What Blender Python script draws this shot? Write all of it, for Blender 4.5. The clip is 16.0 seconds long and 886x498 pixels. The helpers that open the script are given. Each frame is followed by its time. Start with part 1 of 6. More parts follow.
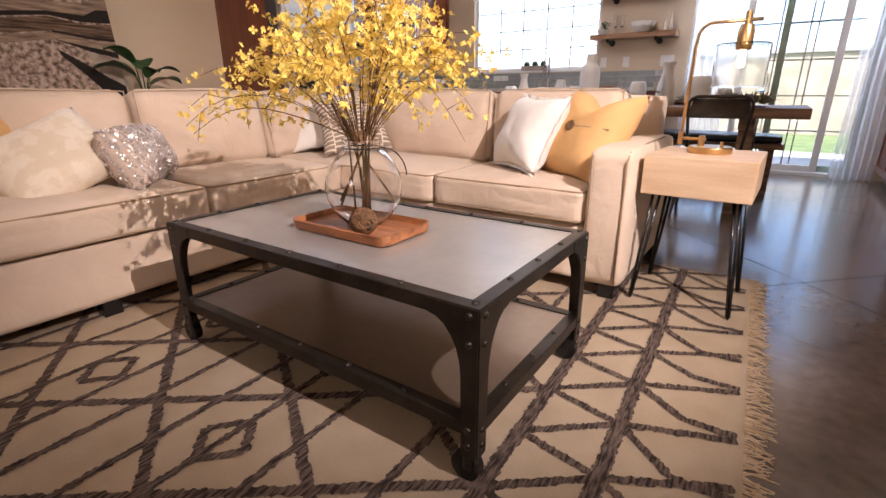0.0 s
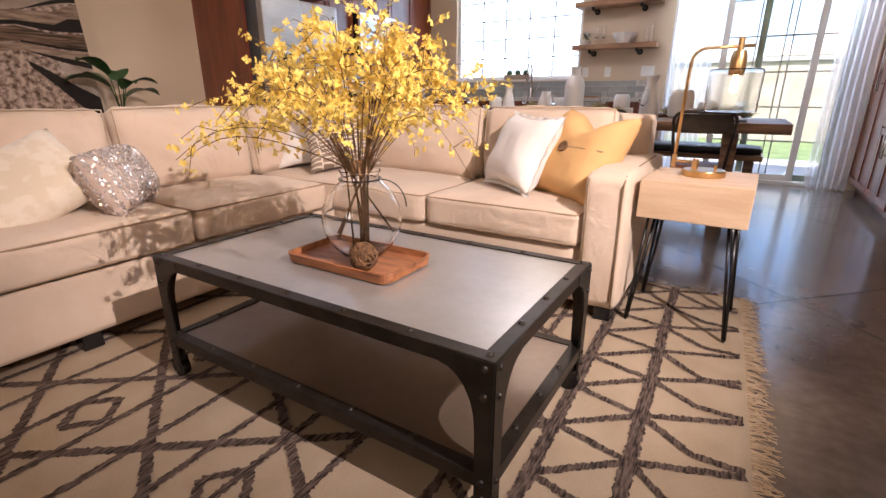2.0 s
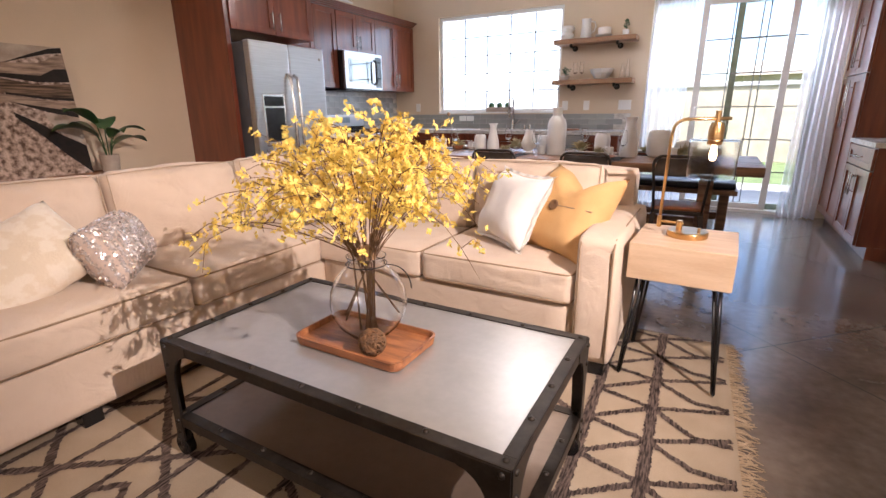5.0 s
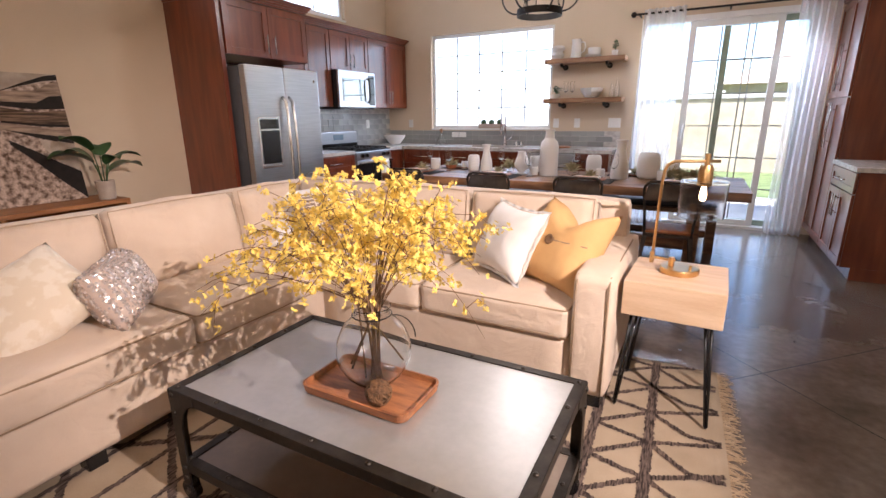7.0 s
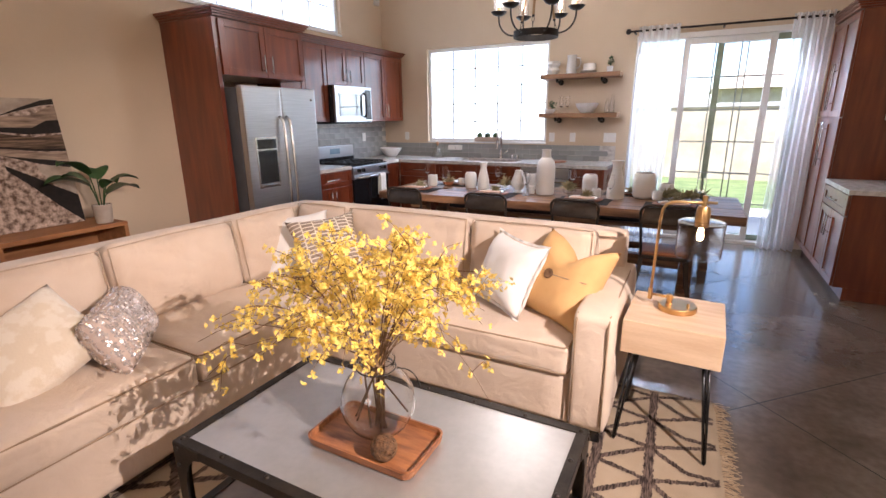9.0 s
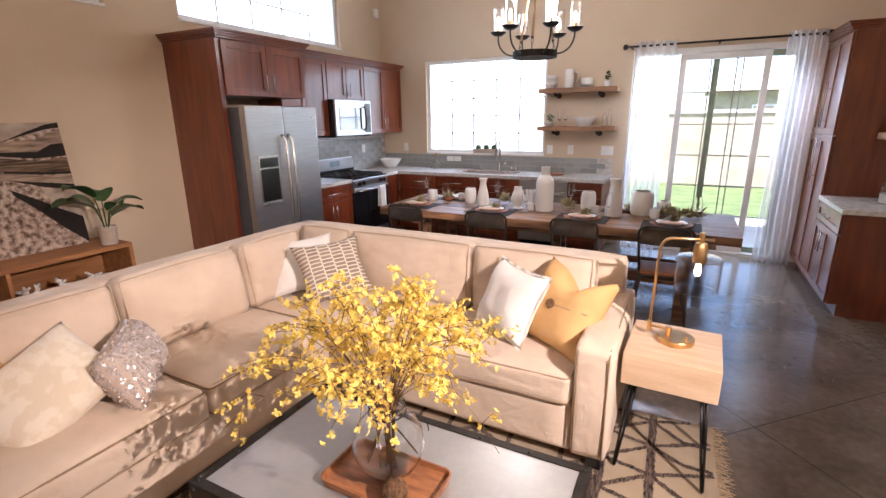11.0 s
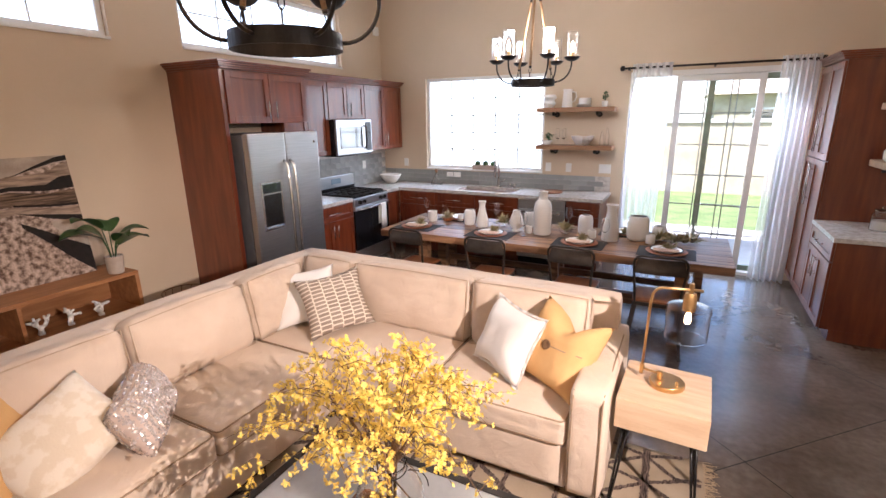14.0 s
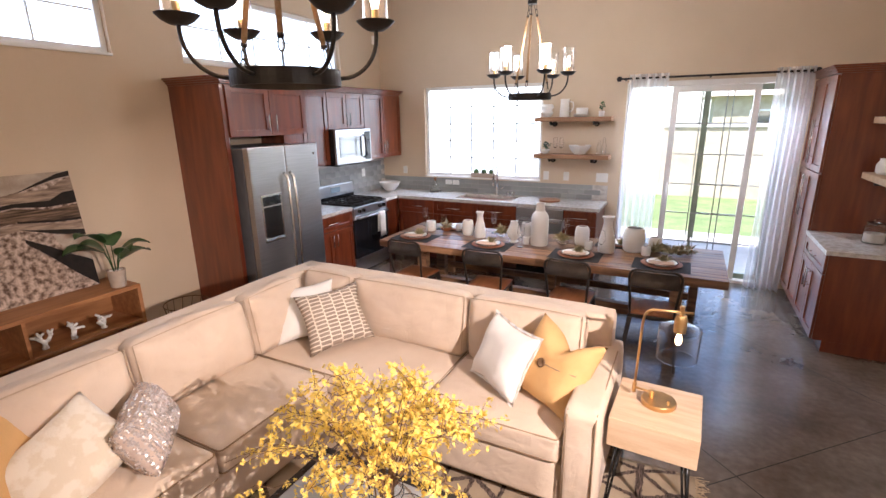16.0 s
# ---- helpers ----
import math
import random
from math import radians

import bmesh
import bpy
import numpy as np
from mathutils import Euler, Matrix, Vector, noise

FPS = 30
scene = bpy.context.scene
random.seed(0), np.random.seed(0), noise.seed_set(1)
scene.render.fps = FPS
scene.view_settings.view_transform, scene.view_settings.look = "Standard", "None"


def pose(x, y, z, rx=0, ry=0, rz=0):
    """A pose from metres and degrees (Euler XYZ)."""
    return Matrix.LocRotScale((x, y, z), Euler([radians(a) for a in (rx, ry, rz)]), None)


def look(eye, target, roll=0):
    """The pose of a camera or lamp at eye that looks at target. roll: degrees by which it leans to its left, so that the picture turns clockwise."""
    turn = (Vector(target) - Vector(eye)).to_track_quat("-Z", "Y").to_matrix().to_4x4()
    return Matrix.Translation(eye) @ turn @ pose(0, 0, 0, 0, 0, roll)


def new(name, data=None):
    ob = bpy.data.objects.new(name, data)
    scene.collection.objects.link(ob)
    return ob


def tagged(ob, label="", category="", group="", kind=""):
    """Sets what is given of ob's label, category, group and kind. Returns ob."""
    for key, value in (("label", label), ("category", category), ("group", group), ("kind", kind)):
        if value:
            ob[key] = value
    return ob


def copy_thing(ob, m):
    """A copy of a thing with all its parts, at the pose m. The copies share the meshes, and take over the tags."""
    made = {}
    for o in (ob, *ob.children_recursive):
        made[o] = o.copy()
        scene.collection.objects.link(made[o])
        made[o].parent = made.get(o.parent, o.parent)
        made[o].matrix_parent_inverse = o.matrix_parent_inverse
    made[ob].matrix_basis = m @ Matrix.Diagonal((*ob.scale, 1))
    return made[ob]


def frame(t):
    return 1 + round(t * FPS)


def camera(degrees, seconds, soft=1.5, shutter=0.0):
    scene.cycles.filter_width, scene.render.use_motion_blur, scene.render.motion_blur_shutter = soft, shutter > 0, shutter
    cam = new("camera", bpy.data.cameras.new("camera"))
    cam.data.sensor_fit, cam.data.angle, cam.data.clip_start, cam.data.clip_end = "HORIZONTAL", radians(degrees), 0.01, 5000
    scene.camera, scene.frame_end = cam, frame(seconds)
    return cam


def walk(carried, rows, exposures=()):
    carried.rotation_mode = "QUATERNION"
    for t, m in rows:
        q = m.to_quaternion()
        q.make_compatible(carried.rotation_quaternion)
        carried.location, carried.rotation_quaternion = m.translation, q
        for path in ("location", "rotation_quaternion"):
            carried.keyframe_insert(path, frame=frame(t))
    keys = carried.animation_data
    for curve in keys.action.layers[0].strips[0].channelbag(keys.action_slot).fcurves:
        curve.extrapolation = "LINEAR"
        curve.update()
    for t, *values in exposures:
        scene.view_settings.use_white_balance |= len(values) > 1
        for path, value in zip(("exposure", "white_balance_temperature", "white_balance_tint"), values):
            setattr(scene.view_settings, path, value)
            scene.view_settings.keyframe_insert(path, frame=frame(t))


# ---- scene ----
cam = camera(86.39, 16.0)
PATH = [
    (0, 1.626, 1.713, 0.865, 71.66, 0.19, 34.28),
    (0.5, 1.608, 1.718, 0.879, 71.62, 0.14, 33.67),
    (1, 1.585, 1.723, 0.897, 71.65, 0.08, 33.04),
    (1.5, 1.561, 1.727, 0.918, 71.75, 0.02, 32.41),
    (2, 1.537, 1.730, 0.943, 71.93, -0.01, 31.79),
    (2.5, 1.515, 1.731, 0.972, 72.16, -0.00, 31.21),
    (3, 1.499, 1.730, 1.004, 72.45, 0.04, 30.70),
    (3.5, 1.489, 1.726, 1.040, 72.79, 0.15, 30.28),
    (4, 1.488, 1.718, 1.079, 73.18, 0.32, 29.97),
    (6.5, 1.452, 1.682, 1.263, 74.28, 0.54, 28.44),
    (7, 1.447, 1.679, 1.303, 74.40, 0.54, 28.17),
    (7.5, 1.436, 1.681, 1.346, 74.47, 0.59, 27.88),
    (8, 1.424, 1.685, 1.389, 74.51, 0.64, 27.62),
    (8.5, 1.414, 1.689, 1.431, 74.53, 0.64, 27.47),
    (9, 1.410, 1.691, 1.469, 74.53, 0.54, 27.49),
    (11.5, 1.381, 1.663, 1.683, 74.49, 0.64, 27.02),
    (12, 1.383, 1.663, 1.729, 74.48, 0.67, 27.04),
    (12.5, 1.386, 1.662, 1.772, 74.47, 0.68, 27.06),
    (13, 1.389, 1.660, 1.810, 74.47, 0.69, 27.07),
    (13.5, 1.393, 1.659, 1.846, 74.46, 0.69, 27.07),
    (14, 1.397, 1.656, 1.879, 74.45, 0.70, 27.07),
    (14.5, 1.403, 1.654, 1.910, 74.45, 0.70, 27.07),
    (15, 1.408, 1.651, 1.940, 74.45, 0.71, 27.06),
    (15.5, 1.415, 1.648, 1.969, 74.45, 0.74, 27.05),
    (16, 1.422, 1.645, 1.998, 74.45, 0.78, 27.03),
]
walk(cam, [(t, pose(x, y, z, rx, ry, rz)) for t, x, y, z, rx, ry, rz in PATH], exposures=[(0.0, 2.72, 5820, 18), (4.0, 2.80, 5820, 18), (8.0, 2.82, 5800, 18), (16.0, 3.00, 5800, 17)])
# ---- world, lamps, exposure ----
world = bpy.data.worlds.new("sky")
scene.world = world
world.use_nodes = True
_wn = world.node_tree
_bg = _wn.nodes["Background"]
_sky = _wn.nodes.new("ShaderNodeTexSky")
_sky.sky_type = "NISHITA"
_sky.sun_disc = False
_sky.sun_elevation, _sky.sun_rotation = radians(63), radians(180)
_wn.links.new(_sky.outputs[0], _bg.inputs[0])
_bg.inputs[1].default_value = 0.06

sun_data = bpy.data.lights.new("sun", "SUN")
sun_data.energy, sun_data.angle, sun_data.color = 2.0, radians(0.5), (1.0, 0.95, 0.87)
sun = new("sun", sun_data)
sun.matrix_world = look((0, 5, 12), (0, 11, 0))


def area(name, eye, target, w, h, energy, colour):
    d = bpy.data.lights.new(name, "AREA")
    d.shape, d.size, d.size_y, d.energy, d.color = "RECTANGLE", w, h, energy, colour
    ob = new(name, d)
    ob.matrix_world = look(eye, target)
    return ob


# added spot inside the side wall, stands for an unseen hard key light
spot = bpy.data.lights.new("side_window_glow", "SPOT")
spot.energy, spot.color, spot.shadow_soft_size = 94, (1.0, 0.82, 0.66), 0.010
spot.spot_size, spot.spot_blend = radians(66), 0.75
new("side_window_glow", spot).matrix_world = look((2.85, 2.25, 2.22), (0.15, 3.75, 0.45))
# added warm fill from the front end of the room, no visible source
area("front_window_glow", (0.9, -1.36, 1.8), (0.4, 4, 0.9), 1.5, 1.1, 5.0, (1.0, 0.66, 0.36))
DAY = (0.80, 0.90, 1.0)
# lamp in the kitchen window opening, in place of skylight
area("kitchen_window_sky", (-1.275, 8.25, 1.785), (-1.275, 0, 1.785), 1.80, 1.28, 2.8, DAY)
area("high_window_sky", (-3.10, 5.97, 2.885), (0, 5.97, 2.885), 2.33, 0.66, 1.7, DAY)
area("high_window_sky", (-3.10, 2.98, 2.885), (0, 2.98, 2.885), 2.33, 0.66, 1.7, DAY)
# extra lamp hidden above the door head, boosts the daylight coming in
area("door_sky", (1.53, 8.62, 2.80), (1.2, 4.5, 0.2), 1.9, 0.55, 26, DAY)
# added fill lamp, out of sight outside above the kitchen window
area("kitchen_window_sky", (-1.275, 8.75, 2.95), (-1.2, 5.5, 0.8), 1.9, 0.5, 8, DAY)


def bulb_light(name, at, energy, colour=(1.0, 0.92, 0.80)):
    d = bpy.data.lights.new(name, "POINT")
    d.energy, d.color, d.shadow_soft_size = energy, colour, 0.30
    new(name, d).location = at


bulb_light("dining_chandelier_light", (0.06, 6.07, 2.62), 9)
bulb_light("living_chandelier_light", (0.08, 3.02, 2.62), 3.6, (1.0, 0.60, 0.30))
# ---- materials ----
def material(name, base, dark=None, rough=0.6, metal=0.0, scale=8.0, stretch=(1, 1, 1), mix=(0.35, 0.7), fine=0.0, fine_scale=120.0, bump=0.0, bump_scale=60.0, rough_var=0.0, spec=0.5, coat=0.0, sheen=0.0, trans=0.0, ior=1.45, alpha=1.0, emit=None, emit_strength=0.0, per_object=0.0):
    """A Principled material in two tones that follow a noise, a finer grain, and relief."""
    m = bpy.data.materials.new(name)
    m.use_nodes = True
    nt = m.node_tree
    n, l = nt.nodes, nt.links
    p = n["Principled BSDF"]
    dark = dark or tuple(c * 0.8 for c in base)
    tc = n.new("ShaderNodeTexCoord")
    mp = n.new("ShaderNodeMapping")
    mp.inputs["Scale"].default_value = stretch
    l.new(tc.outputs["Object"], mp.inputs[0])
    no = n.new("ShaderNodeTexNoise")
    no.inputs["Scale"].default_value, no.inputs["Detail"].default_value = scale, 5
    l.new(mp.outputs[0], no.inputs["Vector"])
    cr = n.new("ShaderNodeValToRGB")
    cr.color_ramp.elements[0].position, cr.color_ramp.elements[1].position = mix
    cr.color_ramp.elements[0].color, cr.color_ramp.elements[1].color = (*dark, 1), (*base, 1)
    l.new(no.outputs[0], cr.inputs[0])
    out = cr.outputs[0]
    fn = n.new("ShaderNodeTexNoise")
    fn.inputs["Scale"].default_value, fn.inputs["Detail"].default_value = fine_scale, 3
    l.new(mp.outputs[0], fn.inputs["Vector"])
    if fine or per_object:
        hv = n.new("ShaderNodeHueSaturation")
        mr = n.new("ShaderNodeMapRange")
        mr.inputs["To Min"].default_value, mr.inputs["To Max"].default_value = 1 - fine, 1 + fine
        l.new(fn.outputs[0], mr.inputs[0])
        l.new(out, hv.inputs["Color"])
        val = mr.outputs[0]
        if per_object:
            oi = n.new("ShaderNodeObjectInfo")
            m2 = n.new("ShaderNodeMapRange")
            m2.inputs["To Min"].default_value, m2.inputs["To Max"].default_value = 1 - per_object, 1 + per_object
            l.new(oi.outputs["Random"], m2.inputs[0])
            mu = n.new("ShaderNodeMath")
            mu.operation = "MULTIPLY"
            l.new(val, mu.inputs[0]), l.new(m2.outputs[0], mu.inputs[1])
            val = mu.outputs[0]
        l.new(val, hv.inputs["Value"])
        out = hv.outputs[0]
    l.new(out, p.inputs["Base Color"])
    p.inputs["Roughness"].default_value = rough
    p.inputs["Metallic"].default_value = metal
    p.inputs["Specular IOR Level"].default_value = spec
    p.inputs["Coat Weight"].default_value = coat
    p.inputs["Coat Roughness"].default_value = 0.15
    p.inputs["Sheen Weight"].default_value = sheen
    p.inputs["Transmission Weight"].default_value = trans
    p.inputs["IOR"].default_value = ior
    p.inputs["Alpha"].default_value = alpha
    if rough_var:
        rr = n.new("ShaderNodeMapRange")
        rr.inputs["To Min"].default_value, rr.inputs["To Max"].default_value = max(0.02, rough - rough_var), min(1, rough + rough_var)
        l.new(no.outputs[0], rr.inputs[0])
        l.new(rr.outputs[0], p.inputs["Roughness"])
    if bump:
        bn = n.new("ShaderNodeTexNoise")
        bn.inputs["Scale"].default_value, bn.inputs["Detail"].default_value = bump_scale, 4
        l.new(mp.outputs[0], bn.inputs["Vector"])
        bu = n.new("ShaderNodeBump")
        bu.inputs["Strength"].default_value, bu.inputs["Distance"].default_value = bump, 0.004
        l.new(bn.outputs[0], bu.inputs["Height"])
        l.new(bu.outputs[0], p.inputs["Normal"])
    if emit:
        p.inputs["Emission Color"].default_value = (*emit, 1)
        p.inputs["Emission Strength"].default_value = emit_strength
    return m


M_WALL = material("wall_paint", (0.635, 0.51, 0.37), (0.59, 0.47, 0.335), rough=0.75, scale=1.2, fine=0.02, fine_scale=90, bump=0.12, bump_scale=90)
M_CEIL = material("ceiling_paint", (0.78, 0.74, 0.66), (0.74, 0.70, 0.62), rough=0.9, scale=2, bump=0.1)
M_WHITE = material("white_trim", (0.80, 0.79, 0.76), (0.74, 0.73, 0.70), rough=0.4, scale=5, fine=0.02)
M_CONC = material("polished_concrete", (0.200, 0.160, 0.130), (0.105, 0.084, 0.070), rough=0.22, scale=2.2, mix=(0.34, 0.68), fine=0.38, fine_scale=22, bump=0.06, bump_scale=35, rough_var=0.05, coat=0.8)
M_JOINT = material("floor_joint", (0.02, 0.02, 0.02), rough=0.9)
M_CHERRY = material("cherry_cabinet", (0.195, 0.041, 0.012), (0.115, 0.022, 0.007), rough=0.30, scale=3.0, stretch=(6, 6, 0.7), fine=0.12, fine_scale=60, bump=0.02, coat=0.7, per_object=0.08)
M_STONE = material("quartz_counter", (0.60, 0.565, 0.53), (0.45, 0.42, 0.39), rough=0.22, scale=26, fine=0.15, fine_scale=160, mix=(0.38, 0.6))
M_TILE = material("grey_glass_tile", (0.36, 0.37, 0.36), (0.29, 0.30, 0.295), rough=0.18, scale=4, per_object=0.12)
M_STEEL = material("stainless_steel", (0.56, 0.555, 0.55), (0.48, 0.475, 0.47), rough=0.34, metal=1.0, scale=4, stretch=(1, 1, 30), fine=0.05, fine_scale=30, rough_var=0.05)
M_CHROME = material("brushed_nickel", (0.66, 0.65, 0.63), (0.58, 0.57, 0.55), rough=0.22, metal=1.0, scale=20)
M_BLACK = material("black_enamel", (0.012, 0.012, 0.013), (0.008, 0.008, 0.009), rough=0.25, scale=10)
M_IRON = material("black_iron", (0.030, 0.026, 0.023), (0.018, 0.015, 0.013), rough=0.48, metal=0.5, scale=14, fine=0.3, bump=0.15, bump_scale=120)
M_GLASS = material("clear_glass", (1, 1, 1), (1, 1, 1), rough=0.0, trans=1.0, ior=1.42)
M_PANE = material("window_pane", (1, 1, 1), (0.99, 1, 0.99), rough=0.0, trans=1.0, ior=1.05)
M_SOFA = material("cream_linen", (0.66, 0.535, 0.42), (0.60, 0.475, 0.365), rough=0.9, scale=5, fine=0.07, fine_scale=420, bump=0.35, bump_scale=500, sheen=0.15, spec=0.2)


def creases(m, scale, depth):
    """Soft folds of loose cloth under the weave."""
    nt = m.node_tree
    bu = [x for x in nt.nodes if x.bl_idname == "ShaderNodeBump"][0]
    tc = [x for x in nt.nodes if x.bl_idname == "ShaderNodeTexCoord"][0]
    no = nt.nodes.new("ShaderNodeTexNoise")
    no.inputs["Scale"].default_value, no.inputs["Detail"].default_value = scale, 3
    no.inputs["Distortion"].default_value = 1.4
    fold = nt.nodes.new("ShaderNodeBump")
    fold.inputs["Strength"].default_value, fold.inputs["Distance"].default_value = 0.42, depth
    nt.links.new(tc.outputs["Object"], no.inputs["Vector"])
    nt.links.new(no.outputs[0], fold.inputs["Height"])
    nt.links.new(fold.outputs[0], bu.inputs["Normal"])


creases(M_SOFA, 6.5, 0.022)
M_PIPE = material("tan_piping", (0.36, 0.255, 0.165), (0.30, 0.21, 0.135), rough=0.9, scale=30)
M_PILLOW_W = material("white_cotton", (0.80, 0.77, 0.73), (0.75, 0.72, 0.68), rough=0.9, scale=6, fine=0.04, fine_scale=300, bump=0.3, bump_scale=300, sheen=0.2, spec=0.2)
M_PILLOW_Y = material("mustard_cotton", (0.67, 0.42, 0.185), (0.60, 0.36, 0.15), rough=0.9, scale=6, fine=0.07, fine_scale=300, bump=0.3, bump_scale=300, spec=0.2)
M_TABLETOP = material("grey_zinc_top", (0.47, 0.455, 0.44), (0.39, 0.375, 0.36), rough=0.31, metal=0.6, scale=3.5, fine=0.08, fine_scale=40, rough_var=0.07, bump=0.03)
M_TFRAME = material("gunmetal_frame", (0.060, 0.050, 0.042), (0.034, 0.028, 0.023), rough=0.42, metal=0.8, scale=12, fine=0.25, fine_scale=80, bump=0.08, rough_var=0.1)
M_RUG = material("ivory_wool", (0.41, 0.325, 0.235), (0.34, 0.265, 0.185), rough=0.95, scale=5, fine=0.16, fine_scale=260, bump=0.8, bump_scale=260, spec=0.1)
M_RUGD = material("charcoal_wool", (0.19, 0.14, 0.115), (0.040, 0.030, 0.028), rough=0.95, scale=16, stretch=(9, 1.3, 1), mix=(0.38, 0.60), fine=0.5, fine_scale=60, bump=0.9, bump_scale=260, spec=0.1)
M_FRINGE = material("tan_fringe", (0.52, 0.40, 0.27), (0.40, 0.29, 0.18), rough=0.95, scale=20)
M_OAK = material("pale_oak", (0.60, 0.44, 0.295), (0.49, 0.34, 0.215), rough=0.5, scale=3.2, stretch=(1, 9, 9), fine=0.12, fine_scale=50, bump=0.08)
M_ACACIA = material("acacia_wood", (0.36, 0.145, 0.055), (0.14, 0.05, 0.022), rough=0.38, scale=5, stretch=(1.2, 8, 8), fine=0.2, fine_scale=40, mix=(0.3, 0.62))
M_WALNUT = material("rustic_table_wood", (0.36, 0.195, 0.098), (0.11, 0.052, 0.026), rough=0.42, scale=3, stretch=(0.8, 7, 7), fine=0.2, fine_scale=45, bump=0.1, per_object=0.36)
M_SEAT = material("chair_seat_wood", (0.33, 0.125, 0.045), (0.22, 0.075, 0.027), rough=0.4, scale=4, stretch=(6, 1, 6), fine=0.15)
M_CONSOLE = material("honey_wood", (0.42, 0.195, 0.075), (0.28, 0.115, 0.042), rough=0.45, scale=3, stretch=(8, 1, 8), fine=0.15, fine_scale=50, bump=0.06)
M_BRASS = material("antique_brass", (0.66, 0.44, 0.20), (0.56, 0.36, 0.155), rough=0.30, metal=1.0, scale=12)
M_CERAM = material("white_ceramic", (0.76, 0.74, 0.71), (0.71, 0.69, 0.66), rough=0.45, scale=6, fine=0.02)
M_LEAF = material("green_leaf", (0.050, 0.105, 0.030), (0.022, 0.058, 0.018), rough=0.38, scale=14, stretch=(1, 1, 1), fine=0.15)
M_PETAL = material("yellow_petal", (0.92, 0.76, 0.22), (0.84, 0.59, 0.11), rough=0.65, scale=35, fine=0.12, fine_scale=90, spec=0.2)


def let_light_through(m, share):
    """Thin petals and leaves pass part of the light on."""
    n, l = m.node_tree.nodes, m.node_tree.links
    p = n["Principled BSDF"]
    tr, mx = n.new("ShaderNodeBsdfTranslucent"), n.new("ShaderNodeMixShader")
    l.new(p.inputs["Base Color"].links[0].from_socket, tr.inputs[0])
    mx.inputs[0].default_value = share
    l.new(p.outputs[0], mx.inputs[1]), l.new(tr.outputs[0], mx.inputs[2])
    l.new(mx.outputs[0], n["Material Output"].inputs[0])


let_light_through(M_PETAL, 0.28)
M_STEM = material("brown_stem", (0.24, 0.135, 0.062), (0.12, 0.062, 0.028), rough=0.7, scale=40)
M_TWINE = material("vine_twine", (0.21, 0.105, 0.045), (0.065, 0.032, 0.014), rough=0.85, scale=60, fine=0.3)
M_ROPE = material("natural_rope", (0.46, 0.29, 0.15), (0.34, 0.20, 0.10), rough=0.9, scale=80, bump=0.5, bump_scale=200)
M_TERRA = material("terracotta_charger", (0.36, 0.13, 0.055), (0.26, 0.085, 0.035), rough=0.5, scale=8)
M_MAT = material("black_placemat", (0.03, 0.029, 0.03), (0.02, 0.019, 0.02), rough=0.8, scale=60, bump=0.4, bump_scale=220)
M_DUSKY = material("grey_green_airplant", (0.45, 0.38, 0.22), (0.21, 0.18, 0.09), rough=0.7, scale=30)
M_POT = material("grey_clay_pot", (0.46, 0.38, 0.31), (0.38, 0.31, 0.25), rough=0.8, scale=14, bump=0.2)
M_LEATHER = material("black_leather", (0.012, 0.013, 0.02), (0.008, 0.009, 0.014), rough=0.42, scale=20, bump=0.2, bump_scale=120)
M_CHAIRMETAL = material("dark_bronze_metal", (0.085, 0.068, 0.056), (0.05, 0.04, 0.033), rough=0.42, metal=0.75, scale=10, fine=0.15)
M_BULB = material("lit_filament", (1, 0.8, 0.5), rough=0.3, emit=(1.0, 0.66, 0.33), emit_strength=2.6)
M_BULB_F = material("lit_candle_bulb", (1, 0.9, 0.75), rough=0.3, emit=(1.0, 0.80, 0.58), emit_strength=1.3)
M_CANVAS = material("canvas_pale", (0.54, 0.42, 0.34), (0.11, 0.066, 0.044), rough=0.8, scale=26, mix=(0.36, 0.60), fine=0.55, fine_scale=75)
# zinc like the top; brown shade and reflections under it are in the colour
M_SHELF = material("brown_metal_shelf", (0.30, 0.235, 0.185), (0.23, 0.175, 0.135), rough=0.40, metal=0.75, scale=3.5, fine=0.1, fine_scale=40)
M_SEAM = material("cream_seam", (0.52, 0.40, 0.29), (0.46, 0.35, 0.25), rough=0.9, scale=30)
M_GRID = material("grey_door_bar", (0.31, 0.31, 0.29), (0.25, 0.25, 0.235), rough=0.5, scale=20)
# kitchen window bars: their grey against the bright sky is in the colour
M_BAR_BACKLIT = material("grey_window_bar", (0.26, 0.25, 0.235), (0.21, 0.20, 0.19), rough=0.5, scale=20)
# grey-green holds the backlit shade of the panel behind the glass
M_PANEL_SHADED = material("sage_door_frame", (0.27, 0.32, 0.245), (0.22, 0.265, 0.20), rough=0.5, scale=10)
M_CANVAS_L = material("canvas_light", (0.50, 0.42, 0.34), (0.33, 0.26, 0.20), rough=0.8, scale=9, fine=0.15)
M_BARK = material("canvas_bark", (0.25, 0.16, 0.10), (0.035, 0.02, 0.013), rough=0.8, scale=7, stretch=(1, 0.6, 9), mix=(0.35, 0.66), fine=0.4, fine_scale=40)
M_BARK_L = material("canvas_bark_pale", (0.46, 0.34, 0.25), (0.13, 0.085, 0.058), rough=0.8, scale=9, stretch=(1, 0.5, 5), mix=(0.3, 0.7), fine=0.4, fine_scale=40)
M_INK = material("canvas_black", (0.018, 0.012, 0.01), (0.01, 0.007, 0.006), rough=0.8, scale=20)
M_DISPLAY = material("blue_display", (0.25, 0.33, 0.38), rough=0.2)
M_DARKGL = material("dark_oven_glass", (0.012, 0.012, 0.014), (0.010, 0.010, 0.012), rough=0.05, scale=6)
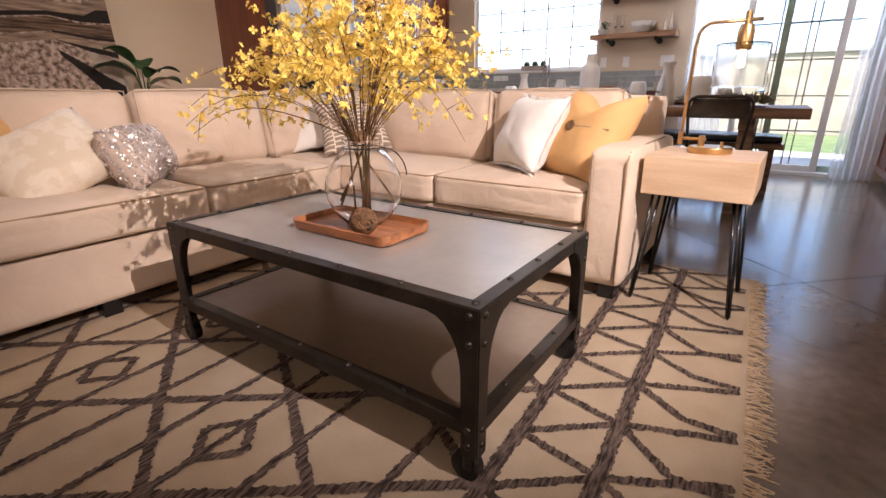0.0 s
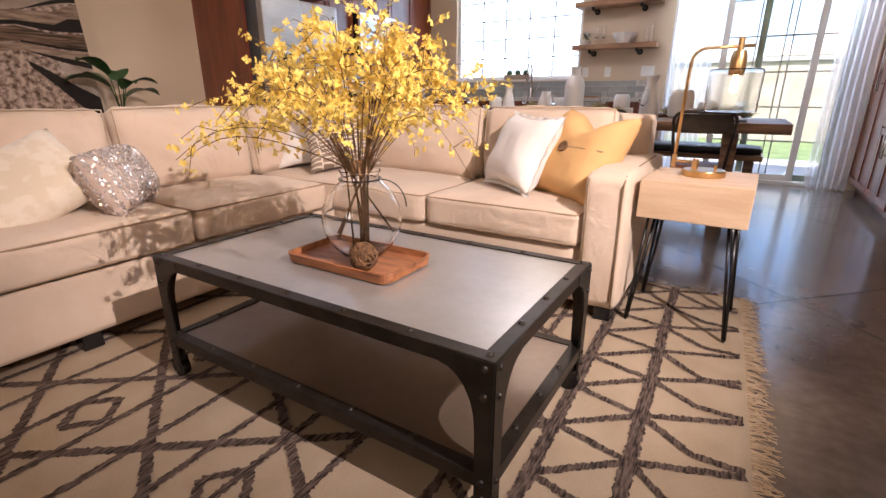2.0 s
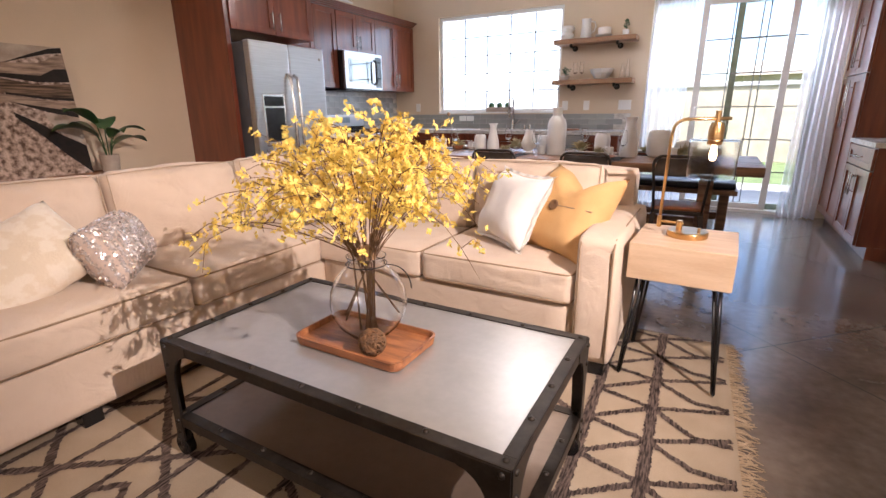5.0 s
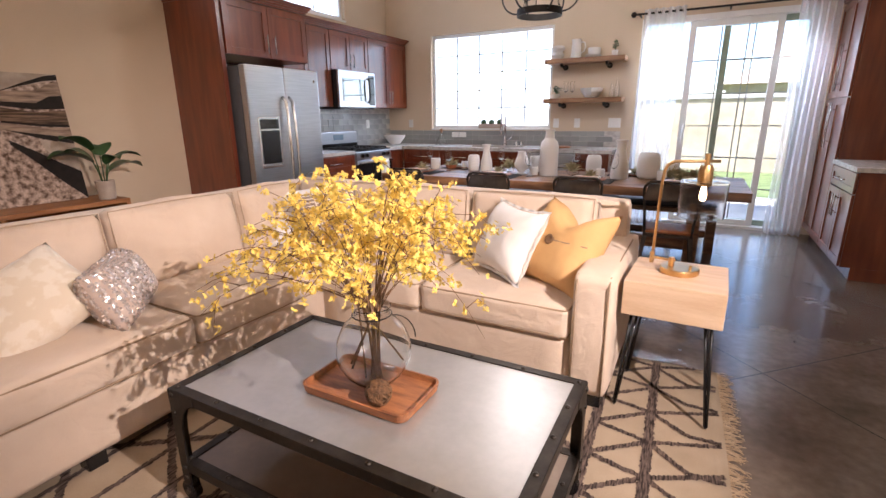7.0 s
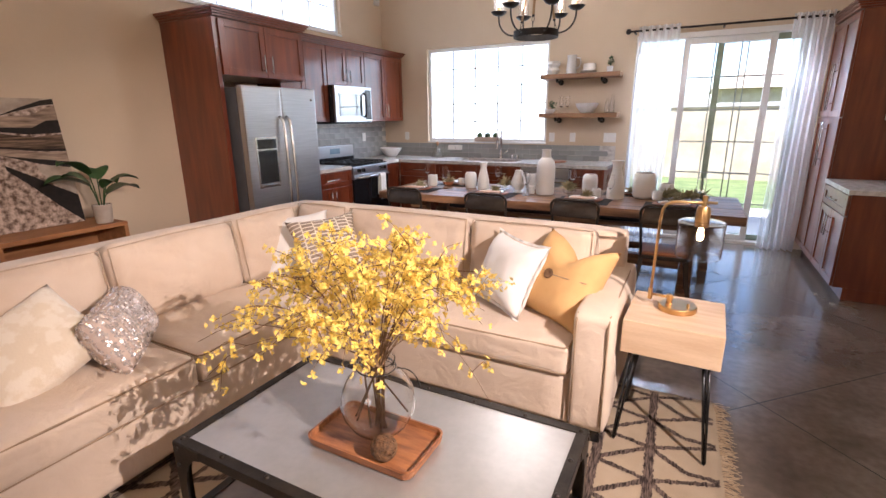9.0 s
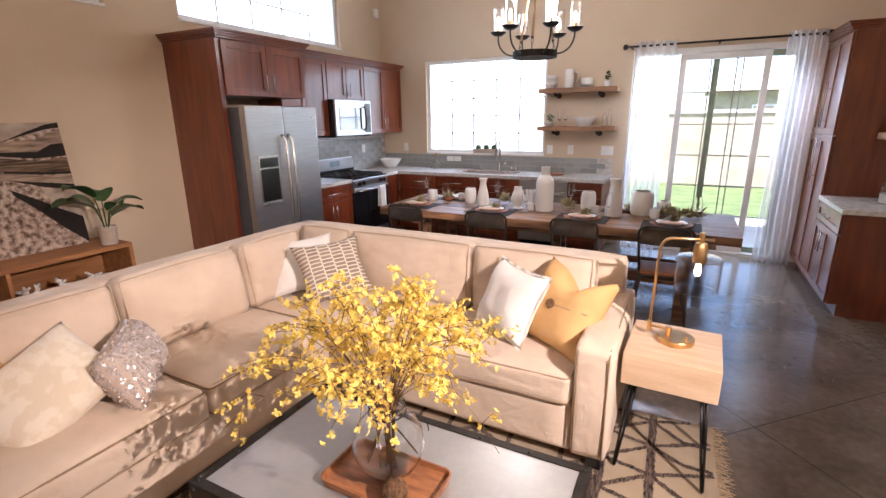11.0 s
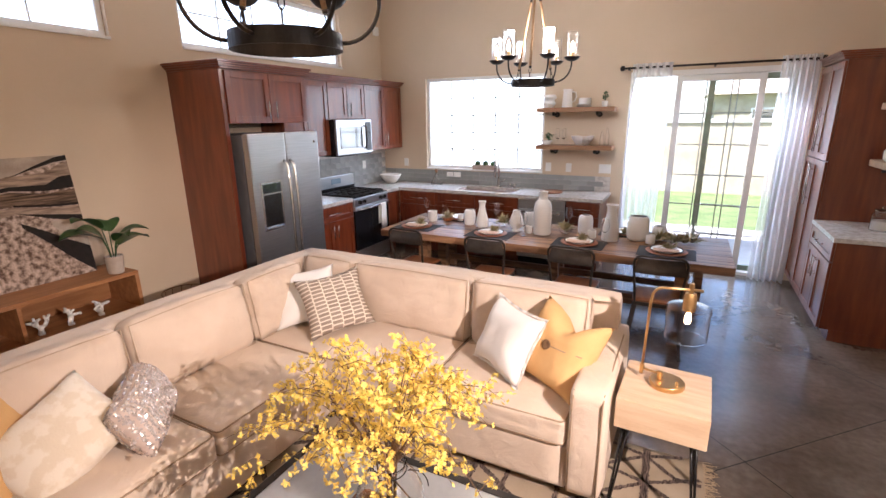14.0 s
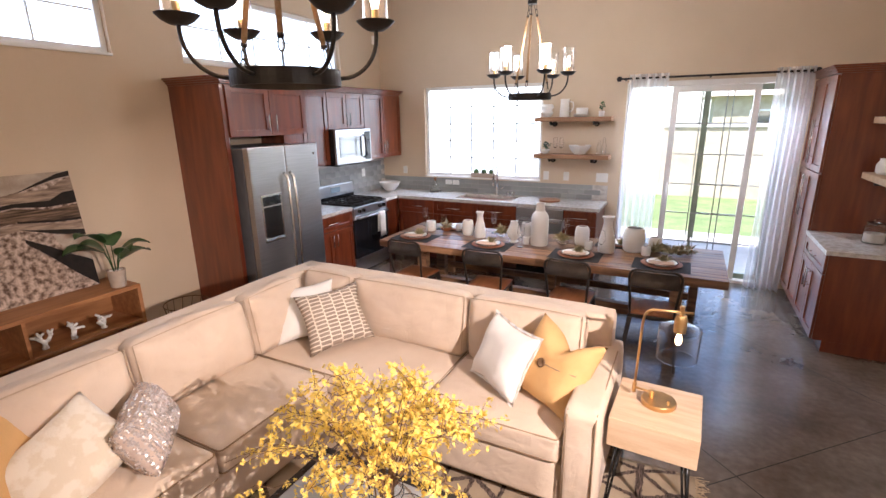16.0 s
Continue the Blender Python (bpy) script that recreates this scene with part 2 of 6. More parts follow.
M_MIRRORGL = material("microwave_window", (0.30, 0.31, 0.31), (0.26, 0.27, 0.27), rough=0.06, metal=0.9, scale=4)
M_GRASS = material("lawn", (0.17, 0.21, 0.08), (0.10, 0.14, 0.05), rough=0.9, scale=3, fine=0.4, fine_scale=30)
M_PATIO = material("patio_concrete", (0.45, 0.43, 0.40), (0.38, 0.36, 0.33), rough=0.85, scale=3, fine=0.08)
M_STUCCO = material("garden_wall_stucco", (0.46, 0.40, 0.30), (0.34, 0.285, 0.20), rough=0.9, scale=1.6, fine=0.12, fine_scale=30)
M_SHRUB = material("shrub_leaf", (0.08, 0.15, 0.04), (0.035, 0.08, 0.02), rough=0.6, scale=3)
M_ROOF = material("roof_tile", (0.50, 0.42, 0.33), (0.42, 0.34, 0.26), rough=0.8, scale=6)


def sheer_material():
    m = bpy.data.materials.new("sheer_voile")
    m.use_nodes = True
    n, l = m.node_tree.nodes, m.node_tree.links
    n.remove(n["Principled BSDF"])
    df, tr, tp = n.new("ShaderNodeBsdfDiffuse"), n.new("ShaderNodeBsdfTranslucent"), n.new("ShaderNodeBsdfTransparent")
    df.inputs[0].default_value = tr.inputs[0].default_value = (0.93, 0.93, 0.94, 1)
    a, b = n.new("ShaderNodeMixShader"), n.new("ShaderNodeMixShader")
    a.inputs[0].default_value = 0.8
    no = n.new("ShaderNodeTexNoise")
    no.inputs["Scale"].default_value = 300
    mr = n.new("ShaderNodeMapRange")
    mr.inputs["To Min"].default_value, mr.inputs["To Max"].default_value = 0.44, 0.64
    l.new(no.outputs[0], mr.inputs[0])
    l.new(mr.outputs[0], b.inputs[0])
    l.new(df.outputs[0], a.inputs[1]), l.new(tr.outputs[0], a.inputs[2])
    l.new(tp.outputs[0], b.inputs[1]), l.new(a.outputs[0], b.inputs[2])
    l.new(b.outputs[0], n["Material Output"].inputs[0])
    return m


def stripe_pillow_material():
    m = material("woven_stripe", (0.74, 0.66, 0.55), (0.68, 0.60, 0.49), rough=0.9, scale=8, bump=0.4, bump_scale=300)
    nt = m.node_tree
    n, l = nt.nodes, nt.links
    tc = n.new("ShaderNodeTexCoord")
    br = n.new("ShaderNodeTexBrick")
    mp = n.new("ShaderNodeMapping")
    mp.inputs["Rotation"].default_value = (0, 0, radians(90))
    br.inputs["Color1"].default_value = (0.27, 0.21, 0.165, 1)
    br.inputs["Color2"].default_value = (0.33, 0.26, 0.21, 1)
    br.inputs["Mortar"].default_value = (0.72, 0.64, 0.53, 1)
    br.inputs["Scale"].default_value = 1.0
    br.inputs["Brick Width"].default_value, br.inputs["Row Height"].default_value = 0.027, 0.076
    br.inputs["Mortar Size"].default_value, br.inputs["Mortar Smooth"].default_value = 0.0042, 0.1
    l.new(tc.outputs["Object"], mp.inputs[0])
    l.new(mp.outputs[0], br.inputs["Vector"])
    l.new(br.outputs[0], n["Principled BSDF"].inputs["Base Color"])
    return m


def brocade_material():
    m = material("ivory_brocade", (0.76, 0.68, 0.56), (0.70, 0.60, 0.46), rough=0.7, scale=16, mix=(0.46, 0.54), bump=0.4, bump_scale=120, sheen=0.2)
    return m


M_SEQUIN = material("silver_sequin", (0.86, 0.80, 0.77), (0.70, 0.62, 0.58), rough=0.2, metal=0.55, scale=40)
M_SEQUIN_BASE = material("grey_backing_cloth", (0.58, 0.47, 0.40), (0.48, 0.38, 0.32), rough=0.8, scale=30)
M_SHEER, M_STRIPE, M_BROCADE = sheer_material(), stripe_pillow_material(), brocade_material()
# ---- building helpers ----
def box(sx, sy, sz, at=(0, 0, 0), bevel=0.0, bm=None):
    """A bevelled block centred at `at`, added to bm."""
    own = bmesh.new()
    bmesh.ops.create_cube(own, size=1)
    for v in own.verts:
        v.co = Vector((v.co.x * sx, v.co.y * sy, v.co.z * sz))
    if bevel:
        bmesh.ops.bevel(own, geom=own.edges[:], offset=min(bevel, 0.45 * min(sx, sy, sz)), segments=2, affect="EDGES", profile=0.6)
    bmesh.ops.translate(own, verts=own.verts, vec=Vector(at))
    return merge(bm, own)


def merge(bm, own, m=None):
    if m is not None:
        bmesh.ops.transform(own, matrix=m, verts=own.verts)
    if bm is None:
        return own
    tmp = bpy.data.meshes.new("tmp")
    own.to_mesh(tmp)
    own.free()
    bm.from_mesh(tmp)
    bpy.data.meshes.remove(tmp)
    return bm


def block(x0, x1, y0, y1, z0, z1, bevel=0.0, bm=None):
    return box(x1 - x0, y1 - y0, z1 - z0, ((x0 + x1) / 2, (y0 + y1) / 2, (z0 + z1) / 2), bevel, bm)


def lathe(profile, n=32, bm=None, at=(0, 0, 0)):
    """A turned shape from (radius, z) pairs; sharp bends get rings close by, so that they shade crisply."""
    full = [profile[0]]
    for i in range(1, len(profile)):
        a, b = Vector(profile[i - 1]), Vector(profile[i])
        d = b - a
        if d.length > 0.008:
            before = a - Vector(profile[i - 2]) if i > 1 else None
            after = Vector(profile[i + 1]) - b if i + 1 < len(profile) else None
            e = min(0.002, 0.2 * d.length) / d.length
            if before is not None and before.length > 1e-6 and before.angle(d) > 0.6:
                full.append(tuple(a + d * e))
            if after is not None and after.length > 1e-6 and after.angle(d) > 0.6:
                full.append(tuple(b - d * e))
        full.append(profile[i])
    profile = full
    own = bmesh.new()
    rings = []
    for r, z in profile:
        if r < 1e-5:
            rings.append([own.verts.new((at[0], at[1], at[2] + z))])
        else:
            rings.append([own.verts.new((at[0] + r * math.cos(2 * math.pi * i / n), at[1] + r * math.sin(2 * math.pi * i / n), at[2] + z)) for i in range(n)])
    for a, b in zip(rings, rings[1:]):
        for i in range(n):
            j = (i + 1) % n
            f = [a[i % len(a)], a[j % len(a)], b[j % len(b)], b[i % len(b)]]
            f = list(dict.fromkeys(f))
            if len(f) > 2:
                own.faces.new(f)
    bmesh.ops.recalc_face_normals(own, faces=own.faces)
    return merge(bm, own)


def cyl(r, h, at=(0, 0, 0), n=20, axis="z", bm=None, r2=None):
    own = lathe([(0, -h / 2), (r, -h / 2), (r if r2 is None else r2, h / 2), (0, h / 2)], n)
    if axis == "x":
        bmesh.ops.rotate(own, verts=own.verts, matrix=Matrix.Rotation(radians(90), 3, "Y"))
    if axis == "y":
        bmesh.ops.rotate(own, verts=own.verts, matrix=Matrix.Rotation(radians(-90), 3, "X"))
    bmesh.ops.translate(own, verts=own.verts, vec=Vector(at))
    return merge(bm, own)


def tube(points, r, n=8, bm=None, closed=False, r_end=None):
    """A round bar along points."""
    own = bmesh.new()
    pts = [Vector(p) for p in points]
    rings, side = [], None
    k = len(pts)
    for i, p in enumerate(pts):
        a = pts[(i - 1) % k] if closed or i else p
        b = pts[(i + 1) % k] if closed or i < k - 1 else p
        d = (b - a).normalized() if (b - a).length > 1e-9 else Vector((0, 0, 1))
        if side is None:
            side = d.orthogonal().normalized()
        side = (side - d * side.dot(d)).normalized()
        up = d.cross(side)
        rr = r if r_end is None else r + (r_end - r) * i / (k - 1)
        rings.append([own.verts.new(p + rr * (math.cos(2 * math.pi * j / n) * side + math.sin(2 * math.pi * j / n) * up)) for j in range(n)])
    for a, b in list(zip(rings, rings[1:])) + ([(rings[-1], rings[0])] if closed else []):
        for j in range(n):
            own.faces.new((a[j], a[(j + 1) % n], b[(j + 1) % n], b[j]))
    if not closed:
        own.faces.new(rings[0][::-1]), own.faces.new(rings[-1])
    return merge(bm, own)


def arc(cx, cy, r, a0, a1, n=8):
    return [(cx + r * math.cos(radians(a0 + (a1 - a0) * i / n)), cy + r * math.sin(radians(a0 + (a1 - a0) * i / n))) for i in range(n + 1)]


def soft_box(sx, sy, sz, r=0.04, n=12, crown=(0, 0, 0), wrinkle=0.004, seed=0, at=(0, 0, 0)):
    """An upholstered block: rounded, crowned faces, slight wrinkles."""
    bm = bmesh.new()
    bmesh.ops.create_cube(bm, size=2)
    bmesh.ops.subdivide_edges(bm, edges=bm.edges[:], cuts=n, use_grid_fill=True)
    h = Vector((sx / 2, sy / 2, sz / 2))
    for v in bm.verts:
        u = v.co.copy()
        q = Vector((max(-1, min(1, u.x)) * h.x, max(-1, min(1, u.y)) * h.y, max(-1, min(1, u.z)) * h.z))
        inner = Vector([max(-(h[k] - r), min(h[k] - r, q[k])) for k in range(3)])
        d = q - inner
        if d.length > 1e-6:
            q = inner + d.normalized() * r
        for k in range(3):
            a, b = [j for j in range(3) if j != k]
            if abs(u[k]) > 0.999:
                q[k] += math.copysign(crown[k] * (1 - u[a] ** 2) * (1 - u[b] ** 2), u[k])
        w = noise.noise_vector(Vector((q.x * 5 + seed * 7.1, q.y * 5, q.z * 5)))
        w2 = noise.noise_vector(Vector((q.x * 14 + seed * 3.1, q.y * 14, q.z * 14)))
        crease = 1 - abs(noise.noise(Vector((q.x * 6 + q.z * 5 + seed * 1.7, q.y * 5, q.z * 9 + seed)))) * 2
        v.co = q + w * wrinkle + w2 * wrinkle * 0.35 - q.normalized() * max(0, crease - 0.55) * wrinkle * 1.3 + Vector(at)
    return bm


def pillow(w, h, t, n=18, seed=0, pinch=0.10, flange=0.0):
    """A throw pillow in the xy plane, thick in z, with pointed corners."""
    bm = bmesh.new()
    grid = {}
    for s in (1, -1):
        for i in range(n + 1):
            for j in range(n + 1):
                u, v = -1 + 2 * i / n, -1 + 2 * j / n
                edge = i in (0, n) or j in (0, n)
                if s < 0 and edge:
                    grid[s, i, j] = grid[1, i, j]
                    continue
                x = w / 2 * u * (1 - pinch * (1 - v * v))
                y = h / 2 * v * (1 - pinch * (1 - u * u))
                f = ((1 - u ** 4) * (1 - v ** 4)) ** 0.62
                z = 0 if edge else s * t / 2 * f
                k = Vector((x * 7 + seed * 5.3, y * 7, s * 2.0))
                wv = noise.noise_vector(k) * 0.008 + noise.noise_vector(k * 2.6) * 0.004
                grid[s, i, j] = bm.verts.new(Vector((x, y, z)) + wv * (0.4 if edge else 1))
        for i in range(n):
            for j in range(n):
                q = [grid[s, i, j], grid[s, i + 1, j], grid[s, i + 1, j + 1], grid[s, i, j + 1]]
                bm.faces.new(q if s > 0 else q[::-1])
    return bm


def finish(ob, mat, smooth):
    ob.data.materials.append(mat)
    if smooth:
        for p in ob.data.polygons:
            p.use_smooth = True
    return ob


def mesh_of(name, bm, mat, smooth=False):
    me = bpy.data.meshes.new(name)
    bm.to_mesh(me)
    bm.free()
    return finish(new(name, me), mat, smooth)


def part(name, bm, mat, parent, label="", smooth=False, at=None):
    """One mesh under a thing or under a part of it; built in the thing's own coordinates."""
    ob = mesh_of(name, bm, mat, smooth)
    ob.parent = parent
    if at is not None:
        ob.matrix_basis = at
    if label:
        ob["label"] = label
    return ob


def thing(name, label, category, at=(0, 0, 0), turn=0, group="", m=None):
    ob = new(name)
    ob.matrix_basis = m if m is not None else pose(*at, 0, 0, turn)
    return tagged(ob, label, category, group)


def solid(name, bm, mat, label, category="", kind="structure", smooth=False):
    return tagged(mesh_of(name, bm, mat, smooth), label, category, kind=kind)


def twin(ob, at, parent=None):
    """Another part on the same mesh."""
    o = new(ob.name.split(".")[0], ob.data)
    o.parent = parent or ob.parent
    o.matrix_basis = at
    if "label" in ob:
        o["label"] = ob["label"]
    return o
# ---- the room ----
XL, XR, YF, YB, ZC = -2.95, 3.20, -1.5, 8.10, 3.7
T = 0.16


def wall(name, axis, at, thick, a0, a1, z1, holes, label):
    """A wall across `axis` with holes (a0, a1, z0, z1) right through it."""
    cuts = sorted({a0, a1, *[h[0] for h in holes], *[h[1] for h in holes]})
    bm = bmesh.new()
    for u, v in zip(cuts, cuts[1:]):
        spans, z = [], 0.0
        for h in sorted([h for h in holes if h[0] <= u + 1e-6 and h[1] >= v - 1e-6], key=lambda q: q[2]):
            spans.append((z, h[2]))
            z = h[3]
        spans.append((z, z1))
        for b, t in spans:
            if t - b > 1e-4:
                if axis == "x":
                    block(min(at, at + thick), max(at, at + thick), u, v, b, t, bm=bm)
                else:
                    block(u, v, min(at, at + thick), max(at, at + thick), b, t, bm=bm)
    return solid(name, bm, M_WALL, label, "wall")


WIN = (-2.18, -0.37, 1.14, 2.43)
DOOR = (0.67, 2.40, 0.0, 2.38)
CL1, CL2 = (1.80, 4.156, 2.55, 3.22), (4.80, 7.14, 2.55, 3.22)
CR = (1.30, 2.60, 1.90, 2.70)
FW = (0.1, 1.7, 1.2, 2.4)
wall("wall_left", "x", XL, -T, YF, YB + T, ZC, [CL1, CL2], "warm tan painted wall with high windows")
wall("wall_back", "y", YB, T, XL, XR, ZC, [WIN, DOOR], "tan painted kitchen wall with window and glass door")
wall("wall_right", "x", XR, T, YF, YB + T, ZC, [CR], "tan painted side wall")
wall("wall_front", "y", YF, -T, XL, XR, ZC, [FW], "tan painted wall across the living area")
solid("ceiling", block(XL - T, XR + T, YF - T, YB + T, ZC, ZC + 0.15), M_CEIL, "high pale painted ceiling", "ceiling")


def floor():
    bm = bmesh.new()
    vs = [bm.verts.new(c) for c in ((XL, YF, 0), (XR, YF, 0), (XR, YB, 0), (XL, YB, 0))]
    bm.faces.new(vs)
    node, step, gap = Vector((1.87, 4.40, 0)), 1.57, 0.0032
    for way in (Vector((1, 1, 0)).normalized(), Vector((1, -1, 0)).normalized()):
        for k in range(-6, 7):
            for s in (-gap, gap):
                bmesh.ops.bisect_plane(bm, geom=bm.verts[:] + bm.edges[:] + bm.faces[:], plane_co=node + way * (k * step + s), plane_no=way, dist=1e-6)
    doomed = []
    for f in bm.faces:
        c = f.calc_center_median() - node
        for way in (Vector((1, 1, 0)).normalized(), Vector((1, -1, 0)).normalized()):
            d = c.dot(way) / step
            if abs(d - round(d)) * step < gap * 0.99:
                doomed.append(f)
                break
    bmesh.ops.delete(bm, geom=doomed, context="FACES")
    ob = solid("floor", bm, M_CONC, "polished dark grey concrete floor with scored diagonal joints", "floor")
    part("joint_bed", block(XL - T, XR + T, YF - T, YB + T, -0.10, -0.006), M_JOINT, ob, "dark sunken floor joints")


floor()


def baseboards():
    bm = bmesh.new()
    block(XL, XL + 0.014, YF, 4.59, 0.0, 0.10, 0.003, bm)
    block(0.56, 0.66, YB - 0.014, YB, 0.0, 0.10, 0.003, bm)
    block(XR - 0.014, XR, YF, 6.40, 0.0, 0.10, 0.003, bm)
    solid("baseboard", bm, M_WALL, "tan painted baseboard along the walls", "baseboard")


baseboards()


def window(name, axis, wall_at, out, hole, cols, rows, label, bar=0.014, frame_w=0.045):
    """A fixed window set in a hole: frame, bars, panes, sill."""
    a0, a1, z0, z1 = hole
    grid = M_BAR_BACKLIT if name == "window_1" else M_WHITE
    w = tagged(new(name), label, "window", kind="structure")

    def blk(u0, u1, d0, d1, b, t, bev=0.0, bm=None):
        p, q = wall_at + out * d0, wall_at + out * d1
        p, q = min(p, q), max(p, q)
        return block(p, q, u0, u1, b, t, bev, bm) if axis == "x" else block(u0, u1, p, q, b, t, bev, bm)

    bm = bmesh.new()
    blk(a0, a0 + frame_w, 0.05, 0.12, z0, z1, 0.004, bm)
    blk(a1 - frame_w, a1, 0.05, 0.12, z0, z1, 0.004, bm)
    blk(a0 + frame_w, a1 - frame_w, 0.05, 0.12, z0, z0 + frame_w, 0.004, bm)
    blk(a0 + frame_w, a1 - frame_w, 0.05, 0.12, z1 - frame_w, z1, 0.004, bm)
    part("window_frame", bm, M_WHITE, w, "white vinyl frame")
    part("window_sill", blk(a0, a1, -0.02, 0.05, z0 - 0.018, z0 + 0.004, 0.003), M_WHITE, w, "white sill")
    u0, u1, b0, b1 = a0 + frame_w, a1 - frame_w, z0 + frame_w, z1 - frame_w
    for i in range(1, cols):
        u = u0 + (u1 - u0) * i / cols
        part("muntin", blk(u - bar / 2, u + bar / 2, 0.075, 0.095, b0, b1), grid, w)
    for i in range(1, rows):
        z = b0 + (b1 - b0) * i / rows
        part("muntin", blk(u0, u1, 0.078, 0.092, z - bar / 2, z + bar / 2), grid, w)
    g = part("pane", blk(u0, u1, 0.084, 0.086, b0, b1), M_PANE, w, "clear glass")
    g.visible_shadow = False
    return w


window("window_1", "y", YB, 1, WIN, 5, 5, "large white-framed kitchen window with a grid of panes")
window("window_2", "x", XL, -1, CL2, 5, 2, "high white-framed window above the cabinets", frame_w=0.05)
window("window_3", "x", XL, -1, CL1, 5, 2, "high white-framed window above the console", frame_w=0.05)
# next two windows are invented, out of view, to let light in
window("window_4", "x", XR, 1, CR, 3, 2, "added high side window, out of view")
window("window_5", "y", YF, -1, FW, 3, 3, "added front window, out of view")


def sliding_door():
    d = tagged(new("door_1"), "white sliding patio door with gridded glass, half open", "door", kind="structure")
    x0, x1, _, z1 = DOOR
    bm = bmesh.new()
    block(x0, x0 + 0.05, YB + 0.0, YB + 0.14, 0.0, z1, 0.004, bm)
    block(x1 - 0.05, x1, YB + 0.0, YB + 0.14, 0.0, z1, 0.004, bm)
    block(x0 + 0.05, x1 - 0.05, YB, YB + 0.14, z1 - 0.06, z1, 0.004, bm)
    block(x0 + 0.05, x1 - 0.05, YB, YB + 0.14, 0.0, 0.035, 0.004, bm)
    part("door_frame", bm, M_WHITE, d)
    for name, u0, u1, y in (("sliding_panel", 1.18, 2.07, YB + 0.025), ("fixed_panel", 1.52, 2.35, YB + 0.085)):
        b0, b1, s = 0.04, z1 - 0.065, 0.065
        bm = bmesh.new()
        block(u0, u0 + s, y, y + 0.04, b0, b1, 0.004, bm)
        block(u1 - s, u1, y, y + 0.04, b0, b1, 0.004, bm)
        block(u0 + s, u1 - s, y, y + 0.04, b0, b0 + s, 0.004, bm)
        block(u0 + s, u1 - s, y, y + 0.04, b1 - s, b1, 0.004, bm)
        p = part(name, bm, M_WHITE if name == "sliding_panel" else M_PANEL_SHADED, d, "" if name == "sliding_panel" else "panel frame behind glass, backlit shade in its colour")
        for i in (1, 2):
            u = u0 + s + (u1 - u0 - 2 * s) * i / 3
            part("muntin", block(u - 0.006, u + 0.006, y + 0.012, y + 0.028, b0 + s, b1 - s), M_GRID, p, "grey metal bar")
        for i in range(1, 6):
            z = b0 + s + (b1 - b0 - 2 * s) * i / 6
            part("muntin", block(u0 + s, u1 - s, y + 0.014, y + 0.026, z - 0.006, z + 0.006), M_GRID, p, "grey metal bar")
        g = part("pane", block(u0 + s, u1 - s, y + 0.019, y + 0.021, b0 + s, b1 - s), M_PANE, p, "clear glass")
        g.visible_shadow = False
    bm = tube([(1.225, YB + 0.025, 0.98), (1.225, YB - 0.02, 0.99), (1.225, YB - 0.03, 1.08), (1.225, YB - 0.02, 1.17), (1.225, YB + 0.025, 1.18)], 0.008)
    part("handle", bm, M_WHITE, d, "white pull handle", smooth=True)


sliding_door()


def curtain(x0, x1, folds, label, seed):
    """A sheer panel that hangs in folds from the rod to the floor."""
    c = thing("curtain", label, "curtain", (0, 0, 0), group="sheer curtains")
    bm, n, m = bmesh.new(), folds * 10, 14
    rng = random.Random(seed)
    ph = [rng.uniform(-0.6, 0.6) for _ in range(folds + 1)]
    rows = []
    for j in range(m + 1):
        s = j / m
        z = 2.46 - (2.46 - 0.012) * s
        row = []
        for i in range(n + 1):
            u = i / n
            k = u * folds
            amp = 0.030 + 0.022 * s
            spread = 1 + 0.10 * s * math.sin(3 * u + seed)
            x = x0 + (x1 - x0) * (0.5 + (u - 0.5) * spread) + 0.012 * math.sin(7 * s + 5 * u + seed) * s
            y = 7.965 + amp * math.sin(2 * math.pi * k + ph[int(min(k, folds))] * s) + 0.018 * s * math.sin(11 * u + 3 * s + seed)
            row.append(bm.verts.new((x, y, z)))
        rows.append(row)
    for a, b in zip(rows, rows[1:]):
        for i in range(n):
            bm.faces.new((a[i], a[i + 1], b[i + 1], b[i]))
    part("cloth", bm, M_SHEER, c, smooth=True)
    for i in range(folds):
        x = x0 + (x1 - x0) * (i + 0.5) / folds
        ring = tube([(x, 7.965 + 0.024 * math.cos(a), 2.415 + 0.024 * math.sin(a)) for a in [2 * math.pi * q / 12 for q in range(12)]], 0.004, 6, closed=True)
        part("grommet", ring, M_CHROME, c, "metal grommet", smooth=True)
    return c


curtain(0.70, 1.13, 6, "white sheer curtain gathered at the open side of the door", 1)
curtain(2.16, 2.50, 6, "white sheer curtain gathered beside the tall cabinet", 4)


def curtain_rod():
    r = thing("curtain_rod", "black iron curtain rod with ball finials above the glass door", "curtain rod")
    part("rod", tube([(0.60, 7.965, 2.415), (2.50, 7.965, 2.415)], 0.012, 10), M_IRON, r, smooth=True)
    for x in (0.585, 2.515):
        part("finial", lathe([(0, -0.032), (0.02, -0.026), (0.032, 0), (0.02, 0.026), (0, 0.032)], 16, at=(x, 7.965, 2.415)), M_IRON, r, smooth=True)
    for x in (0.655, 1.55, 2.45):
        part("bracket", block(x - 0.01, x + 0.01, 7.965, YB, 2.395, 2.407, 0.002), M_IRON, r)


curtain_rod()


